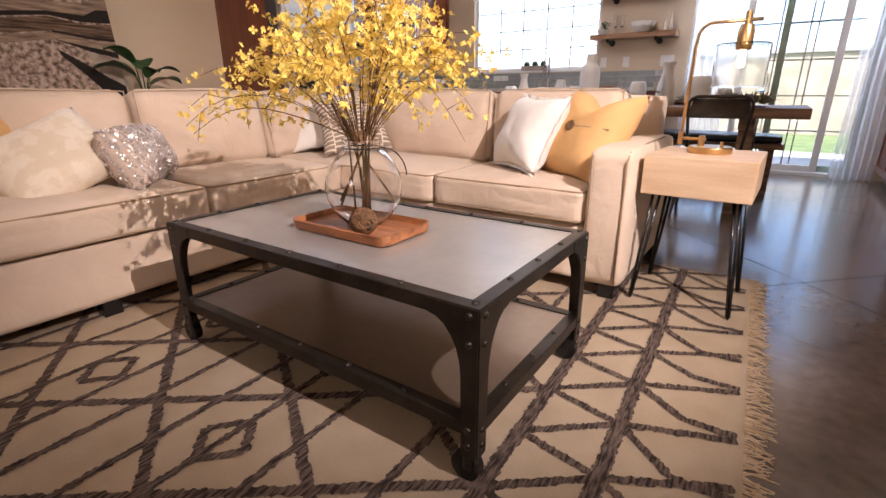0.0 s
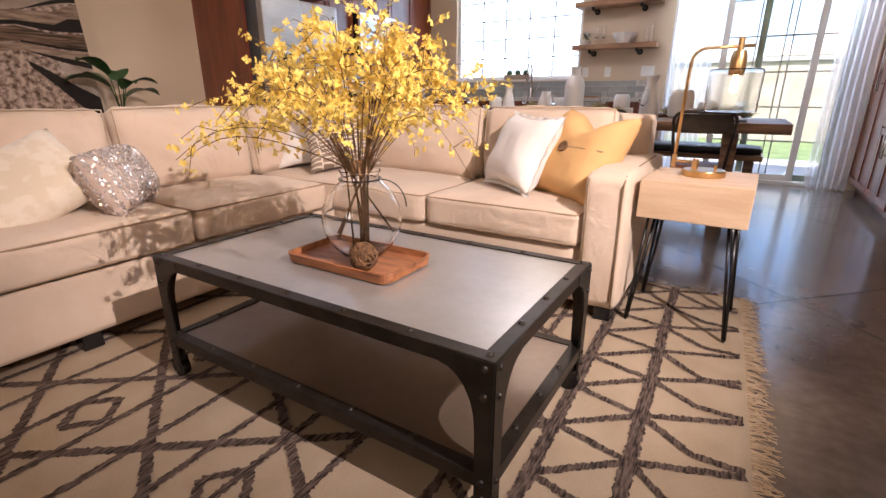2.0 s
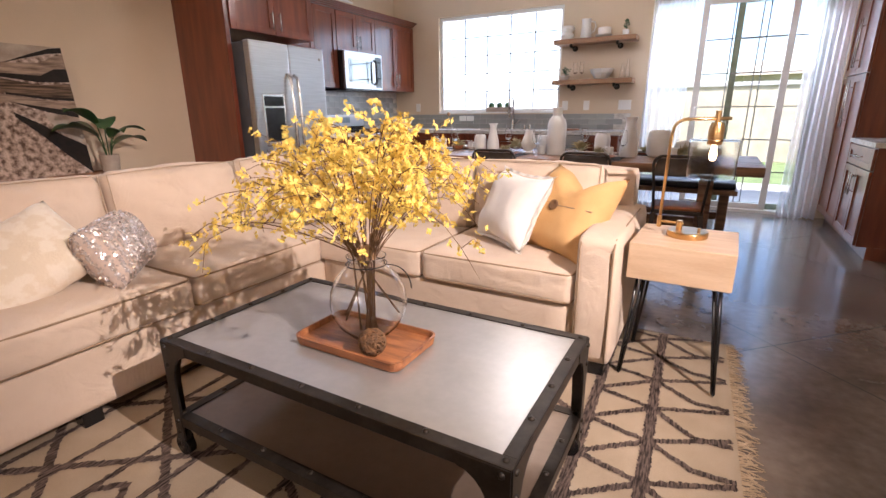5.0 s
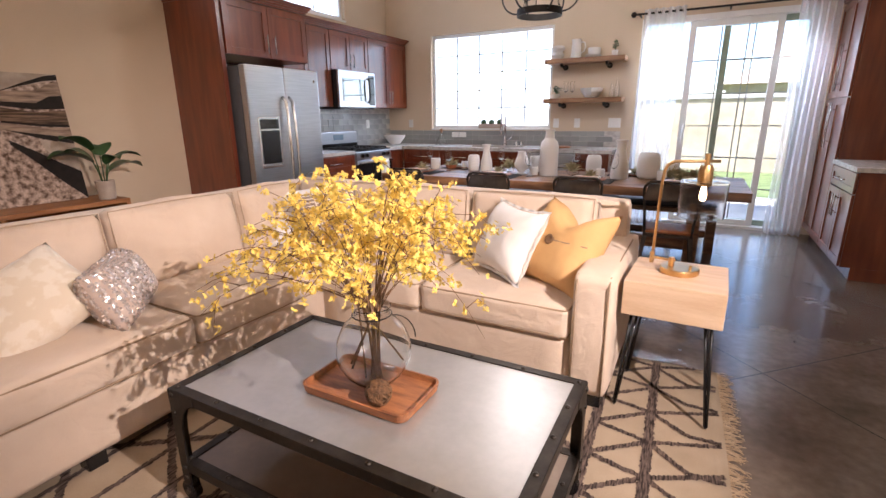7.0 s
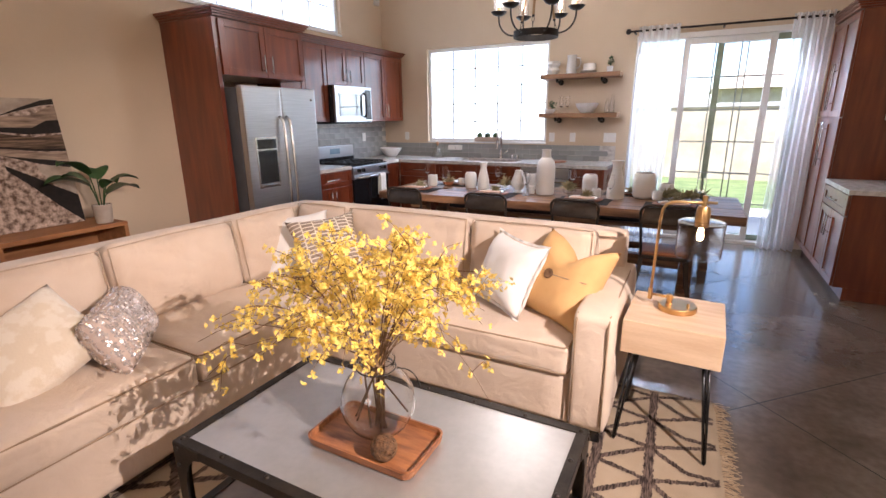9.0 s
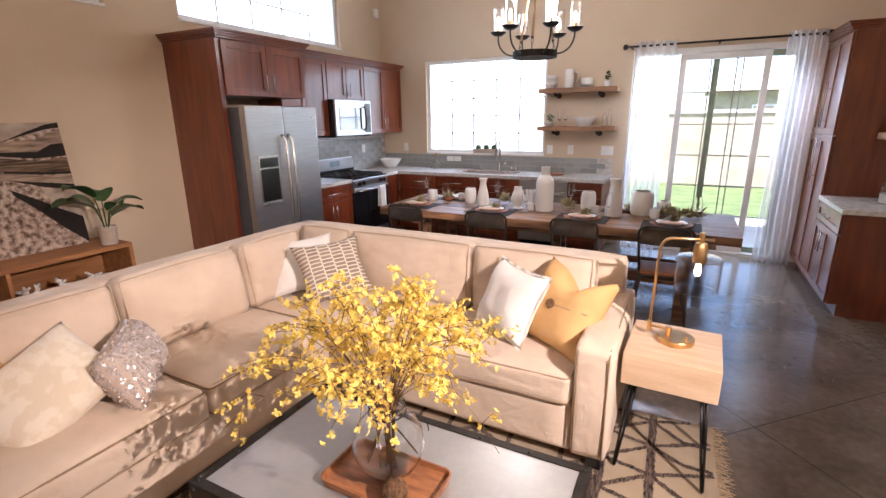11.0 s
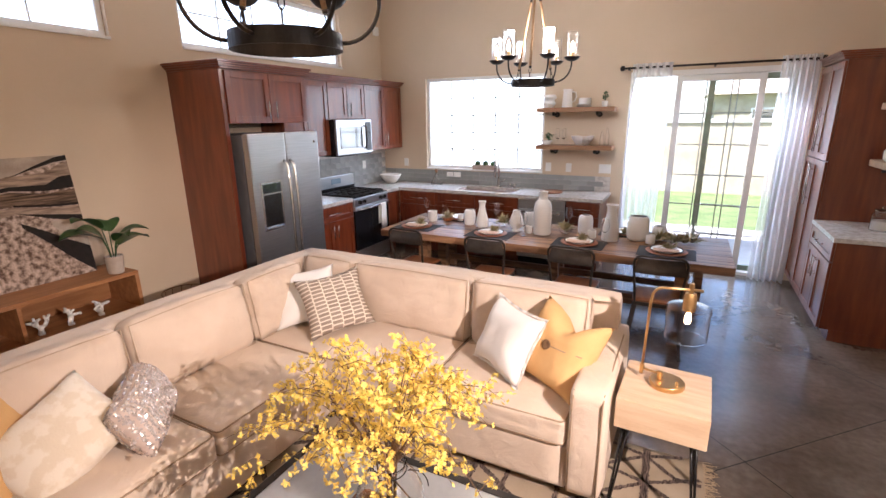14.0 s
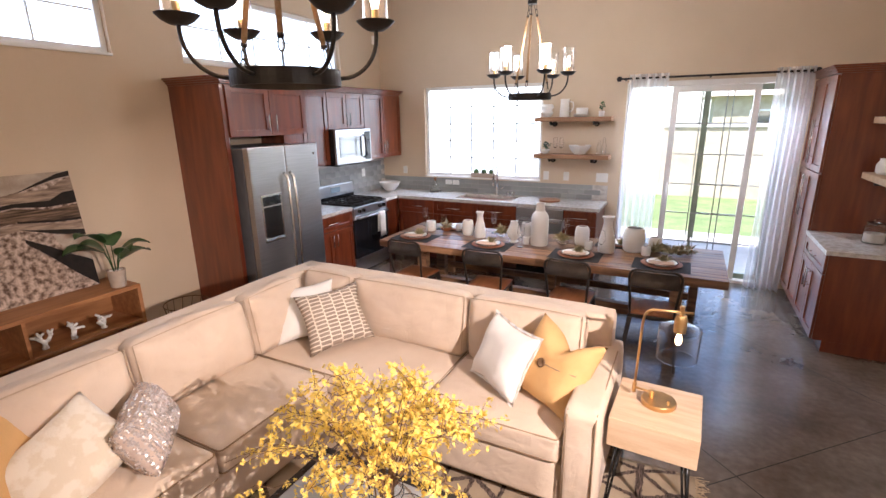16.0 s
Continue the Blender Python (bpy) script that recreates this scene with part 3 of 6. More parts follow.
def outside():
    solid("ground", block(-60, 60, 8.42, 140, -0.14, -0.08), M_GRASS, "sunny green lawn", "ground")
    solid("patio", block(-4.5, 5.0, 8.262, 11.0, -0.12, -0.03, 0.01), M_PATIO, "pale concrete patio outside the glass door", "patio")
    g = thing("garden_wall", "tan stucco garden wall behind the lawn", "wall", (0, 15.5, -0.08))
    part("wall_body", block(-16, 18, 0, 0.25, 0, 1.75, 0.01), M_STUCCO, g)
    part("coping", block(-16.05, 18.05, -0.05, 0.30, 1.752, 1.85, 0.015), M_PATIO, g, "pale stone coping")
    h = thing("neighbour_house", "tan stucco neighbouring house with a tiled roof", "house", (8.5, 36, -0.08))
    part("wall_body", block(-6, 6, 0, 7, 0, 3.2), M_STUCCO, h)
    bm = bmesh.new()
    v = [bm.verts.new(c) for c in ((-6.6, -0.6, 3.1), (6.6, -0.6, 3.1), (6.6, 7.6, 3.1), (-6.6, 7.6, 3.1), (-3, 3.5, 5.2), (3, 3.5, 5.2))]
    for f in ((0, 1, 5, 4), (1, 2, 5), (2, 3, 4, 5), (3, 0, 4), (3, 2, 1, 0)):
        bm.faces.new([v[i] for i in f])
    part("roof", bm, M_ROOF, h, "pale tan tiled roof")
    for x in (-3.5, 0.5, 3.5):
        wdw = part("window", block(x - 0.6, x + 0.6, -0.04, 0.02, 1.1, 2.3, 0.01), M_WHITE, h)
        part("pane", block(x - 0.52, x + 0.52, -0.06, -0.042, 1.18, 2.22), M_MIRRORGL, wdw)
    rng = random.Random(9)
    for x, y, s in ((2.75, 9.6, 0.32), (4.2, 14.3, 0.7)):
        t = thing("shrub", "leafy green garden shrub", "shrub", (x, y, -0.08 if y > 11 else -0.03), group="garden shrubs")
        bm = bmesh.new()
        for _ in range(420):
            d = Vector((rng.gauss(0, 1), rng.gauss(0, 1), rng.gauss(0, 1))).normalized() * s * rng.uniform(0.45, 1.0)
            d.z = abs(d.z) * 1.15 + 0.1 * s
            a = Vector((rng.uniform(-1, 1), rng.uniform(-1, 1), rng.uniform(-0.4, 1))).normalized()
            b = a.orthogonal().normalized()
            l = s * rng.uniform(0.10, 0.18)
            bm.faces.new([bm.verts.new(d + q) for q in (-a * l, b * l * 0.4, a * l, -b * l * 0.4)])
        part("crown", bm, M_SHRUB, t)
        part("stem", tube([(0, 0, 0), (0, 0, 0.6 * s)], 0.05 * s, 7, r_end=0.03 * s), M_STEM, t)


outside()
# ---- kitchen ----
def bar_handle(length, vertical, bm=None):
    """A bar pull in front of y = 0, centred at the origin."""
    bm = bm or bmesh.new()
    h = length / 2
    ends = ((0, -0.032, -h), (0, -0.032, h)) if vertical else ((-h, -0.032, 0), (h, -0.032, 0))
    tube(ends, 0.0055, 10, bm)
    for s in (-0.7, 0.7):
        p = (0, 0, s * h) if vertical else (s * h, 0, 0)
        tube([p, (p[0], -0.032, p[2])], 0.0045, 8, bm)
    return bm


def shaker(x0, x1, z0, z1, rail=0.058, thick=0.02):
    """A framed door with a sunken panel, front towards -y, back at y = 0."""
    bm = bmesh.new()
    r = min(rail, (z1 - z0) * 0.3)
    block(x0, x0 + rail, -thick, 0, z0, z1, 0.002, bm)
    block(x1 - rail, x1, -thick, 0, z0, z1, 0.002, bm)
    block(x0 + rail, x1 - rail, -thick, 0, z0, z0 + r, 0.002, bm)
    block(x0 + rail, x1 - rail, -thick, 0, z1 - r, z1, 0.002, bm)
    block(x0 + rail - 0.002, x1 - rail + 0.002, -thick * 0.45, -0.001, z0 + r - 0.002, z1 - r + 0.002, 0, bm)
    return bm


def cabinet(label, at, turn, w, d, h, fronts, toe=0.0, crown=None, name="cabinet", category="cabinet", group="kitchen cabinets"):
    """A cabinet whose front is y = 0 facing -y. fronts: (x0, x1, z0, z1, (hx, hz, length, vertical))."""
    c = thing(name, label, category, at, turn, group)
    bm = bmesh.new()
    block(0, w, 0.002, d, toe, h, 0.002, bm)
    if toe:
        block(0.0, w, 0.07, d, 0, toe, 0, bm)
    part("body", bm, M_CHERRY, c)
    for x0, x1, z0, z1, hd in fronts:
        g = 0.0025
        dr = part("door" if z1 - z0 > 0.25 else "drawer", shaker(x0 + g, x1 - g, z0 + g, z1 - g), M_CHERRY, c)
        if hd:
            part("handle", bar_handle(hd[2], hd[3]), M_CHROME, dr, "brushed nickel bar handle", smooth=True, at=pose(hd[0], -0.02, hd[1]))
    if crown:
        x0, x1, y1 = crown
        bm = bmesh.new()
        for i in range(4):
            o = 0.012 + 0.014 * i
            block(x0 - o, x1 + o, -0.02 - o, y1, h + 0.0175 * i, h + 0.0175 * (i + 1), 0.003, bm)
        part("crown_moulding", bm, M_CHERRY, c)
    return c


FX = -2.26
# fridge surround: side panel and the cabinet above
t = thing("cabinet_side_panel", "tall dark cherry end panel beside the refrigerator", "panel", (0, 0, 0))
part("board", block(XL, FX - 0.022, 4.600, 4.640, 0.0, 2.31, 0.002), M_CHERRY, t)
part("edge_strip", block(FX - 0.021, FX + 0.002, 4.598, 4.6405, 0.0, 2.31, 0.003), M_CHERRY, t)
cabinet("dark cherry cabinet with two doors above the refrigerator", (FX, 4.642, 1.85), 90, 0.98, XL * -1 + FX, 0.46,
        [(0.0, 0.49, 0.0, 0.45, (0.445, 0.12, 0.16, True)), (0.49, 0.98, 0.0, 0.45, (0.535, 0.12, 0.16, True))], crown=(-0.04, 0.98, 0.685))


def refrigerator():
    f = thing("refrigerator", "stainless steel side-by-side refrigerator with water dispenser", "refrigerator", (-2.155, 4.668, 0.0), 90)
    w, d, h = 0.905, 0.74, 1.765
    part("body", block(0.004, w - 0.004, 0.0, d, 0.03, h - 0.015, 0.006), material("fridge_side", (0.10, 0.10, 0.105), rough=0.5), f, "dark grey side")
    part("grille", block(0.01, w - 0.01, -0.01, 0.05, 0.0, 0.075, 0.004), M_BLACK, f, "black base grille")
    for i, (x0, x1) in enumerate(((0.0, 0.442), (0.448, w))):
        bm = box(x1 - x0, 0.07, h - 0.085, ((x0 + x1) / 2, -0.036, 0.0825 + (h - 0.085) / 2), 0.012)
        dr = part("door", bm, M_STEEL, f, smooth=False)
        hx = 0.405 if i == 0 else 0.487
        part("handle", tube([(hx, -0.07, 0.42), (hx, -0.115, 0.46), (hx, -0.128, 0.75), (hx, -0.132, 1.05), (hx, -0.126, 1.32), (hx, -0.112, 1.46), (hx, -0.07, 1.50)], 0.015, 12), M_CHROME, dr, "tall curved steel handle", smooth=True)
        if i == 0:
            bm = bmesh.new()
            block(0.085, 0.34, -0.079, -0.070, 0.86, 1.32, 0.01, bm)
            part("dispenser_frame", bm, M_CHROME, dr, "grey dispenser surround")
            part("dispenser_recess", block(0.105, 0.32, -0.0815, -0.0795, 0.90, 1.20), M_BLACK, dr, "black recess")
            part("dispenser_panel", block(0.105, 0.32, -0.0825, -0.0795, 1.215, 1.30), M_DARKGL, dr)
            part("dispenser_tray", block(0.10, 0.325, -0.098, -0.079, 0.875, 0.892, 0.003), M_CHROME, dr)
        else:
            part("badge", cyl(0.014, 0.004, (0.40 + 0.44, -0.073, 1.66), 16, "y"), M_CHROME, dr)


refrigerator()
UX = -2.62
UD = UX - XL
cabinet("dark cherry wall cabinet next to the refrigerator", (UX, 5.63, 1.44), 90, 0.757, UD, 0.885,
        [(0.0, 0.378, 0, 0.88, (0.345, 0.14, 0.16, True)), (0.378, 0.755, 0, 0.88, None)], crown=(0.0, 0.757, UD))
cabinet("dark cherry wall cabinet above the microwave", (UX, 6.392, 1.875), 90, 0.745, UD, 0.45,
        [(0.0, 0.372, 0, 0.445, (0.335, 0.12, 0.15, True)), (0.372, 0.745, 0, 0.445, (0.41, 0.12, 0.15, True))], crown=(0.0, 0.745, UD))
cabinet("dark cherry wall cabinet in the kitchen corner", (UX, 7.142, 1.44), 90, 0.935, UD, 0.885,
        [(0.0, 0.465, 0, 0.88, (0.43, 0.14, 0.18, True)), (0.465, 0.93, 0, 0.88, (0.50, 0.14, 0.18, True))], crown=(0.0, 0.90, UD))


def microwave():
    m = thing("microwave", "stainless over-the-range microwave with a dark window", "microwave", (-2.535, 6.394, 1.435), 90)
    part("body", block(0, 0.745, 0, 0.40, 0, 0.436, 0.004), M_BLACK, m)
    part("door", block(0.0, 0.745, -0.03, -0.002, 0.0, 0.436, 0.006), M_STEEL, m)
    part("window", block(0.07, 0.53, -0.033, -0.0305, 0.075, 0.345), M_MIRRORGL, m, "reflective dark door glass")
    part("control_panel", block(0.60, 0.725, -0.033, -0.0305, 0.03, 0.40), M_DARKGL, m, "black control panel")
    part("handle", tube([(0.565, -0.03, 0.06), (0.565, -0.07, 0.09), (0.565, -0.075, 0.21), (0.565, -0.07, 0.33), (0.565, -0.03, 0.36)], 0.013, 10), M_BLACK, m, "black door handle", smooth=True)
    part("vent", block(0.02, 0.725, -0.02, 0.36, -0.018, -0.001, 0.003), M_BLACK, m)


microwave()
BX = -2.34
cabinet("dark cherry base cabinet between refrigerator and range", (BX, 5.63, 0.0), 90, 0.765, BX - XL, 0.872,
        [(0.0, 0.765, 0.69, 0.865, (0.38, 0.78, 0.22, False)), (0.0, 0.382, 0.105, 0.685, (0.345, 0.56, 0.16, True)), (0.382, 0.765, 0.105, 0.685, (0.42, 0.56, 0.16, True))], toe=0.10)
solid("countertop_1", block(XL, BX + 0.03, 5.63, 6.396, 0.874, 0.915, 0.004), M_STONE, "speckled grey stone counter beside the range", "countertop")


def gas_range():
    r = thing("gas_range", "stainless gas range with black oven door and grates", "stove", (BX + 0.01, 6.402, 0.0), 90)
    w, d = 0.755, 0.60
    part("body", block(0, w, 0.0, d, 0.02, 0.895, 0.004), M_STEEL, r)
    part("oven_door", block(0.0, w, -0.035, -0.002, 0.22, 0.74, 0.006), M_DARKGL, r, "black glass oven door")
    part("drawer", block(0.0, w, -0.03, -0.002, 0.03, 0.212, 0.006), M_STEEL, r)
    part("door_rail", block(0.0, w, -0.038, -0.002, 0.742, 0.79, 0.005), M_STEEL, r)
    part("oven_handle", tube([(0.04, -0.035, 0.755), (0.05, -0.085, 0.76), (w / 2, -0.09, 0.76), (w - 0.05, -0.085, 0.76), (w - 0.04, -0.035, 0.755)], 0.013, 10), M_CHROME, r, smooth=True)
    part("control_strip", block(0.0, w, -0.03, -0.002, 0.795, 0.895, 0.008), M_STEEL, r)
    for x in (0.10, 0.19, 0.56, 0.65):
        part("knob", cyl(0.024, 0.03, (x, -0.045, 0.845), 18, "y"), M_BLACK, r)
    part("cooktop", block(0.0, w, 0.0, d - 0.06, 0.896, 0.908, 0.003), M_BLACK, r, "black cooktop")
    for k in range(3):
        bm = bmesh.new()
        x0, x1 = 0.02 + 0.24 * k, 0.24 + 0.24 * k
        for x in (x0, (x0 + x1) / 2, x1):
            block(x - 0.006, x + 0.006, 0.03, d - 0.09, 0.922, 0.936, 0, bm)
        for y in (0.03, 0.16, 0.27, 0.38, d - 0.10):
            block(x0, x1, y - 0.006, y + 0.006, 0.922, 0.936, 0, bm)
        for x in (x0, x1):
            for y in (0.035, d - 0.105):
                block(x - 0.007, x + 0.007, y - 0.007, y + 0.007, 0.909, 0.922, 0, bm)
        part("grate", bm, M_IRON, r)
    for x, y in ((0.14, 0.14), (0.14, 0.40), (0.60, 0.14), (0.60, 0.40), (0.37, 0.27)):
        part("burner", lathe([(0, 0.909), (0.045, 0.909), (0.045, 0.918), (0.03, 0.921), (0, 0.921)], 20, at=(x, y, 0)), M_IRON, r, smooth=False)
    bm = block(0.0, w, d - 0.055, d - 0.004, 0.9, 1.125, 0.008)
    part("backguard", bm, M_STEEL, r)
    part("backguard_base", block(0.0, w, d - 0.060, d - 0.056, 0.91, 0.975), M_BLACK, r)
    part("display", block(0.26, 0.46, d - 0.058, d - 0.0555, 1.02, 1.09), M_DISPLAY, r, "pale clock display")
    tw = thing("dish_towel", "white dish towel folded over the oven handle", "towel", (BX + 0.01, 6.402, 0.0), 90)
    bm = bmesh.new()
    pts = [(-0.066, 0.50), (-0.070, 0.62), (-0.074, 0.74), (-0.080, 0.774), (-0.090, 0.778), (-0.103, 0.772), (-0.108, 0.74), (-0.107, 0.60), (-0.110, 0.44)]
    rows = [[bm.verts.new((0.46 + 0.125 * i / 8, y - 0.004 * math.sin(i * 1.7), z)) for i in range(9)] for y, z in pts]
    for a, b in zip(rows, rows[1:]):
        for i in range(8):
            bm.faces.new((a[i], a[i + 1], b[i + 1], b[i]))
    ob = part("cloth", bm, M_PILLOW_W, tw, smooth=True)
    so = ob.modifiers.new("thickness", "SOLIDIFY")
    so.thickness = 0.005


gas_range()
BY = 7.49
cabinet("dark cherry corner base cabinet beside the range", (BX, 7.162, 0.0), 90, 0.325, BX - XL, 0.872, [(0.0, 0.325, 0.105, 0.865, (0.28, 0.62, 0.16, True))], toe=0.10)
xs = [(-2.30, -1.72, "dark cherry base cabinet by the kitchen corner"), (-1.72, -1.11, "dark cherry sink base cabinet"), (-1.11, -0.50, "dark cherry sink base cabinet")]
for x0, x1, lab in xs:
    w = x1 - x0
    cabinet(lab, (x0, BY, 0.0), 0, w - 0.002, YB - BY, 0.872, [(0.0, w - 0.002, 0.69, 0.865, (w / 2, 0.78, 0.24, False)), (0.0, w - 0.002, 0.105, 0.685, (w - 0.06, 0.56, 0.16, True))], toe=0.10)
cabinet("dark cherry base cabinet at the end of the counter", (0.115, BY, 0.0), 0, 0.40, YB - BY, 0.872, [(0.0, 0.40, 0.69, 0.865, (0.2, 0.78, 0.2, False)), (0.0, 0.40, 0.105, 0.685, (0.05, 0.56, 0.16, True))], toe=0.10)


def dishwasher():
    d = thing("dishwasher", "stainless steel dishwasher under the counter", "dishwasher", (-0.498, BY, 0.0))
    part("body", block(0.0, 0.608, 0.0, 0.58, 0.1, 0.868), M_BLACK, d)
    part("door", block(0.003, 0.605, -0.025, -0.002, 0.10, 0.74, 0.005), M_STEEL, d)
    part("control_strip", block(0.003, 0.605, -0.025, -0.002, 0.745, 0.865, 0.005), M_STEEL, d)
    part("handle", tube([(0.06, -0.025, 0.70), (0.06, -0.06, 0.705), (0.55, -0.06, 0.705), (0.55, -0.025, 0.70)], 0.01, 10), M_CHROME, d, smooth=True)
    part("toe_kick", block(0.003, 0.605, 0.04, 0.06, 0.0, 0.098), M_BLACK, d)


dishwasher()


def back_counter():
    sx0, sx1, sy0, sy1 = -1.44, -0.62, 7.58, 7.95
    bm = bmesh.new()
    y0, z0, z1 = BY - 0.03, 0.874, 0.915
    block(XL, sx0, y0, YB, z0, z1, 0, bm)
    block(sx1, 0.545, y0, YB, z0, z1, 0, bm)
    block(sx0, sx1, y0, sy0, z0, z1, 0, bm)
    block(sx0, sx1, sy1, YB, z0, z1, 0, bm)
    block(XL, BX + 0.03, 7.16, y0, z0, z1, 0, bm)
    solid("countertop_2", bm, M_STONE, "speckled grey stone counter along the window wall", "countertop")
    s = thing("kitchen_sink", "undermount stainless steel kitchen sink", "sink", (0, 0, 0))
    bm = bmesh.new()
    block(sx0 - 0.01, sx1 + 0.01, sy0 - 0.01, sy1 + 0.01, 0.70, 0.706, 0, bm)
    block(sx0 - 0.012, sx0 - 0.004, sy0 - 0.01, sy1 + 0.01, 0.706, 0.873, 0, bm)
    block(sx1 + 0.004, sx1 + 0.012, sy0 - 0.01, sy1 + 0.01, 0.706, 0.873, 0, bm)
    block(sx0, sx1, sy0 - 0.012, sy0 - 0.004, 0.706, 0.873, 0, bm)
    block(sx0, sx1, sy1 + 0.004, sy1 + 0.012, 0.706, 0.873, 0, bm)
    part("basin", bm, M_STEEL, s)
    part("drain", cyl(0.04, 0.006, (-1.03, 7.77, 0.709), 20), M_CHROME, s)
    f = thing("faucet", "tall brushed nickel gooseneck kitchen faucet", "faucet", (-0.97, 8.01, 0.915))
    part("base", lathe([(0, 0), (0.03, 0), (0.03, 0.01), (0.022, 0.02), (0.020, 0.12), (0, 0.12)], 20), M_CHROME, f, smooth=True)
    pts = [(0, 0, 0.10), (0, 0, 0.34)] + [(0, -0.075 + 0.075 * math.cos(radians(a)), 0.34 + 0.075 * math.sin(radians(a))) for a in range(15, 181, 15)] + [(0, -0.15, 0.25)]
    part("spout", tube(pts, 0.012, 12), M_CHROME, f, smooth=True)
    part("spray_head", lathe([(0, 0.15), (0.015, 0.15), (0.018, 0.25), (0, 0.25)], 14, at=(0, -0.15, 0)), M_CHROME, f, smooth=True)
    part("lever", tube([(0.02, 0, 0.07), (0.06, 0, 0.085), (0.10, -0.01, 0.12)], 0.007, 8), M_CHROME, f, smooth=True)
    for x, k in ((-0.80, "soap_dispenser"), (-0.73, "air_gap_cap")):
        o = thing(k, "small brushed nickel fitting beside the sink", "sink fitting", (x, 8.01, 0.915))
        part("cap", lathe([(0, 0), (0.02, 0), (0.02, 0.05), (0.012, 0.06), (0, 0.06)], 16), M_CHROME, o, smooth=True)


back_counter()


def backsplash(name, axis, at, a0, a1, z0, z1, tw, th, label):
    """Rows of thin glass tiles on a wall, each one a piece of its own."""
    b = tagged(new(name), label, "backsplash", kind="structure")
    g = 0.003
    if axis == "x":
        part("grout", block(at, at + 0.004, a0, a1, z0, z1), M_STONE, b, "grey grout")
    else:
        part("grout", block(a0, a1, at - 0.004, at, z0, z1), M_STONE, b, "grey grout")
    bm = box(0.007, tw - g, th - g) if axis == "x" else box(tw - g, 0.007, th - g)
    first = None
    row, z = 0, z0 + th / 2
    while z + th / 2 <= z1 + 1e-6:
        a = a0 + tw / 2 + (0.0 if row % 2 == 0 else -tw / 2)
        while a + tw / 2 <= a1 + 1e-6:
            if a - tw / 2 >= a0 - 1e-6:
                m = pose(at + 0.0065, a, z) if axis == "x" else pose(a, at - 0.0065, z)
                if first is None:
                    first = part("tile", bm, M_TILE, b, at=m)
                else:
                    twin(first, m)
            a += tw
        row += 1
        z += th
    return b


backsplash("trim_backsplash_1", "x", XL, 5.63, 8.09, 0.916, 1.436, 0.205, 0.0743, "grey glass tile backsplash behind the range")
backsplash("trim_backsplash_2", "y", YB, XL + 0.01, 0.53, 0.916, 1.112, 0.205, 0.0653, "low grey glass tile backsplash under the window")

# tall pantry and side counter on the right
RX = 2.55
RD = XR - RX
c = cabinet("dark cherry base cabinet with pale counter beside the pantry", (RX, 7.195, 0.0), -90, 0.775, RD, 0.862,
            [(0.0, 0.775, 0.69, 0.856, (0.39, 0.775, 0.26, False)), (0.0, 0.387, 0.105, 0.685, (0.35, 0.55, 0.18, True)), (0.387, 0.775, 0.105, 0.685, (0.425, 0.55, 0.18, True))], toe=0.10)
solid("countertop_3", block(RX - 0.03, XR, 6.39, 7.198, 0.864, 0.903, 0.004), M_STONE, "pale stone counter beside the pantry", "countertop")
cabinet("tall dark cherry pantry cabinet with long steel handles", (RX, 8.085, 0.0), -90, 0.885, RD, 2.33,
        [(0.0, 0.442, 0.105, 1.44, (0.405, 1.19, 0.42, True)), (0.442, 0.885, 0.105, 1.44, (0.48, 1.19, 0.42, True)), (0.0, 0.442, 1.445, 2.32, (0.405, 1.72, 0.42, True)), (0.442, 0.885, 1.445, 2.32, (0.48, 1.72, 0.42, True))], toe=0.10, crown=(0.05, 0.885, RD))
# ---- living area ----
def seat_cushion(parent, x0, x1, y0, y1, z0, z1, seed):
    sx, sy, sz = x1 - x0, y1 - y0, z1 - z0
    c = part("seat_cushion", soft_box(sx, sy, sz, 0.03, 20, (0.004, 0.004, 0.018), 0.005, seed), M_SOFA, parent, smooth=True, at=pose((x0 + x1) / 2, (y0 + y1) / 2, (z0 + z1) / 2))
    for s in (1, -1):
        a, b, q = sx / 2 - 0.006, sy / 2 - 0.006, s * (sz / 2 - 0.012)
        loop = []
        for cx, cy, a0 in ((a - 0.03, b - 0.03, 0), (-a + 0.03, b - 0.03, 90), (-a + 0.03, -b + 0.03, 180), (a - 0.03, -b + 0.03, 270)):
            loop += [(cx + 0.03 * math.cos(radians(a0 + k)), cy + 0.03 * math.sin(radians(a0 + k)), q + 0.003 * noise.noise(Vector((cx * 9, cy * 9 + k, seed)))) for k in (0, 30, 60, 90)]
        part("piping", tube(loop, 0.0045, 6, closed=True), M_PIPE, c, "darker corded piping", smooth=True)
    return c


def back_cushion(parent, w, h, t, m, seed):
    c = part("back_cushion", soft_box(w, t, h, 0.055, 26, (0.010, 0.045, 0.018), 0.010, seed), M_SOFA, parent, smooth=True, at=m)
    a, b = w / 2 - 0.012, h / 2 - 0.010
    for s in (-1,):
        loop = [(x, s * (t / 2 - 0.008), z) for x, z in ((-a, -b), (-a, 0), (-a, b), (-a / 2, b + 0.006), (0, b + 0.008), (a / 2, b + 0.006), (a, b), (a, 0), (a, -b), (0, -b))]
        part("piping", tube(loop, 0.0036, 6, closed=True), M_SEAM, c, "corded seam", smooth=True)
    return c


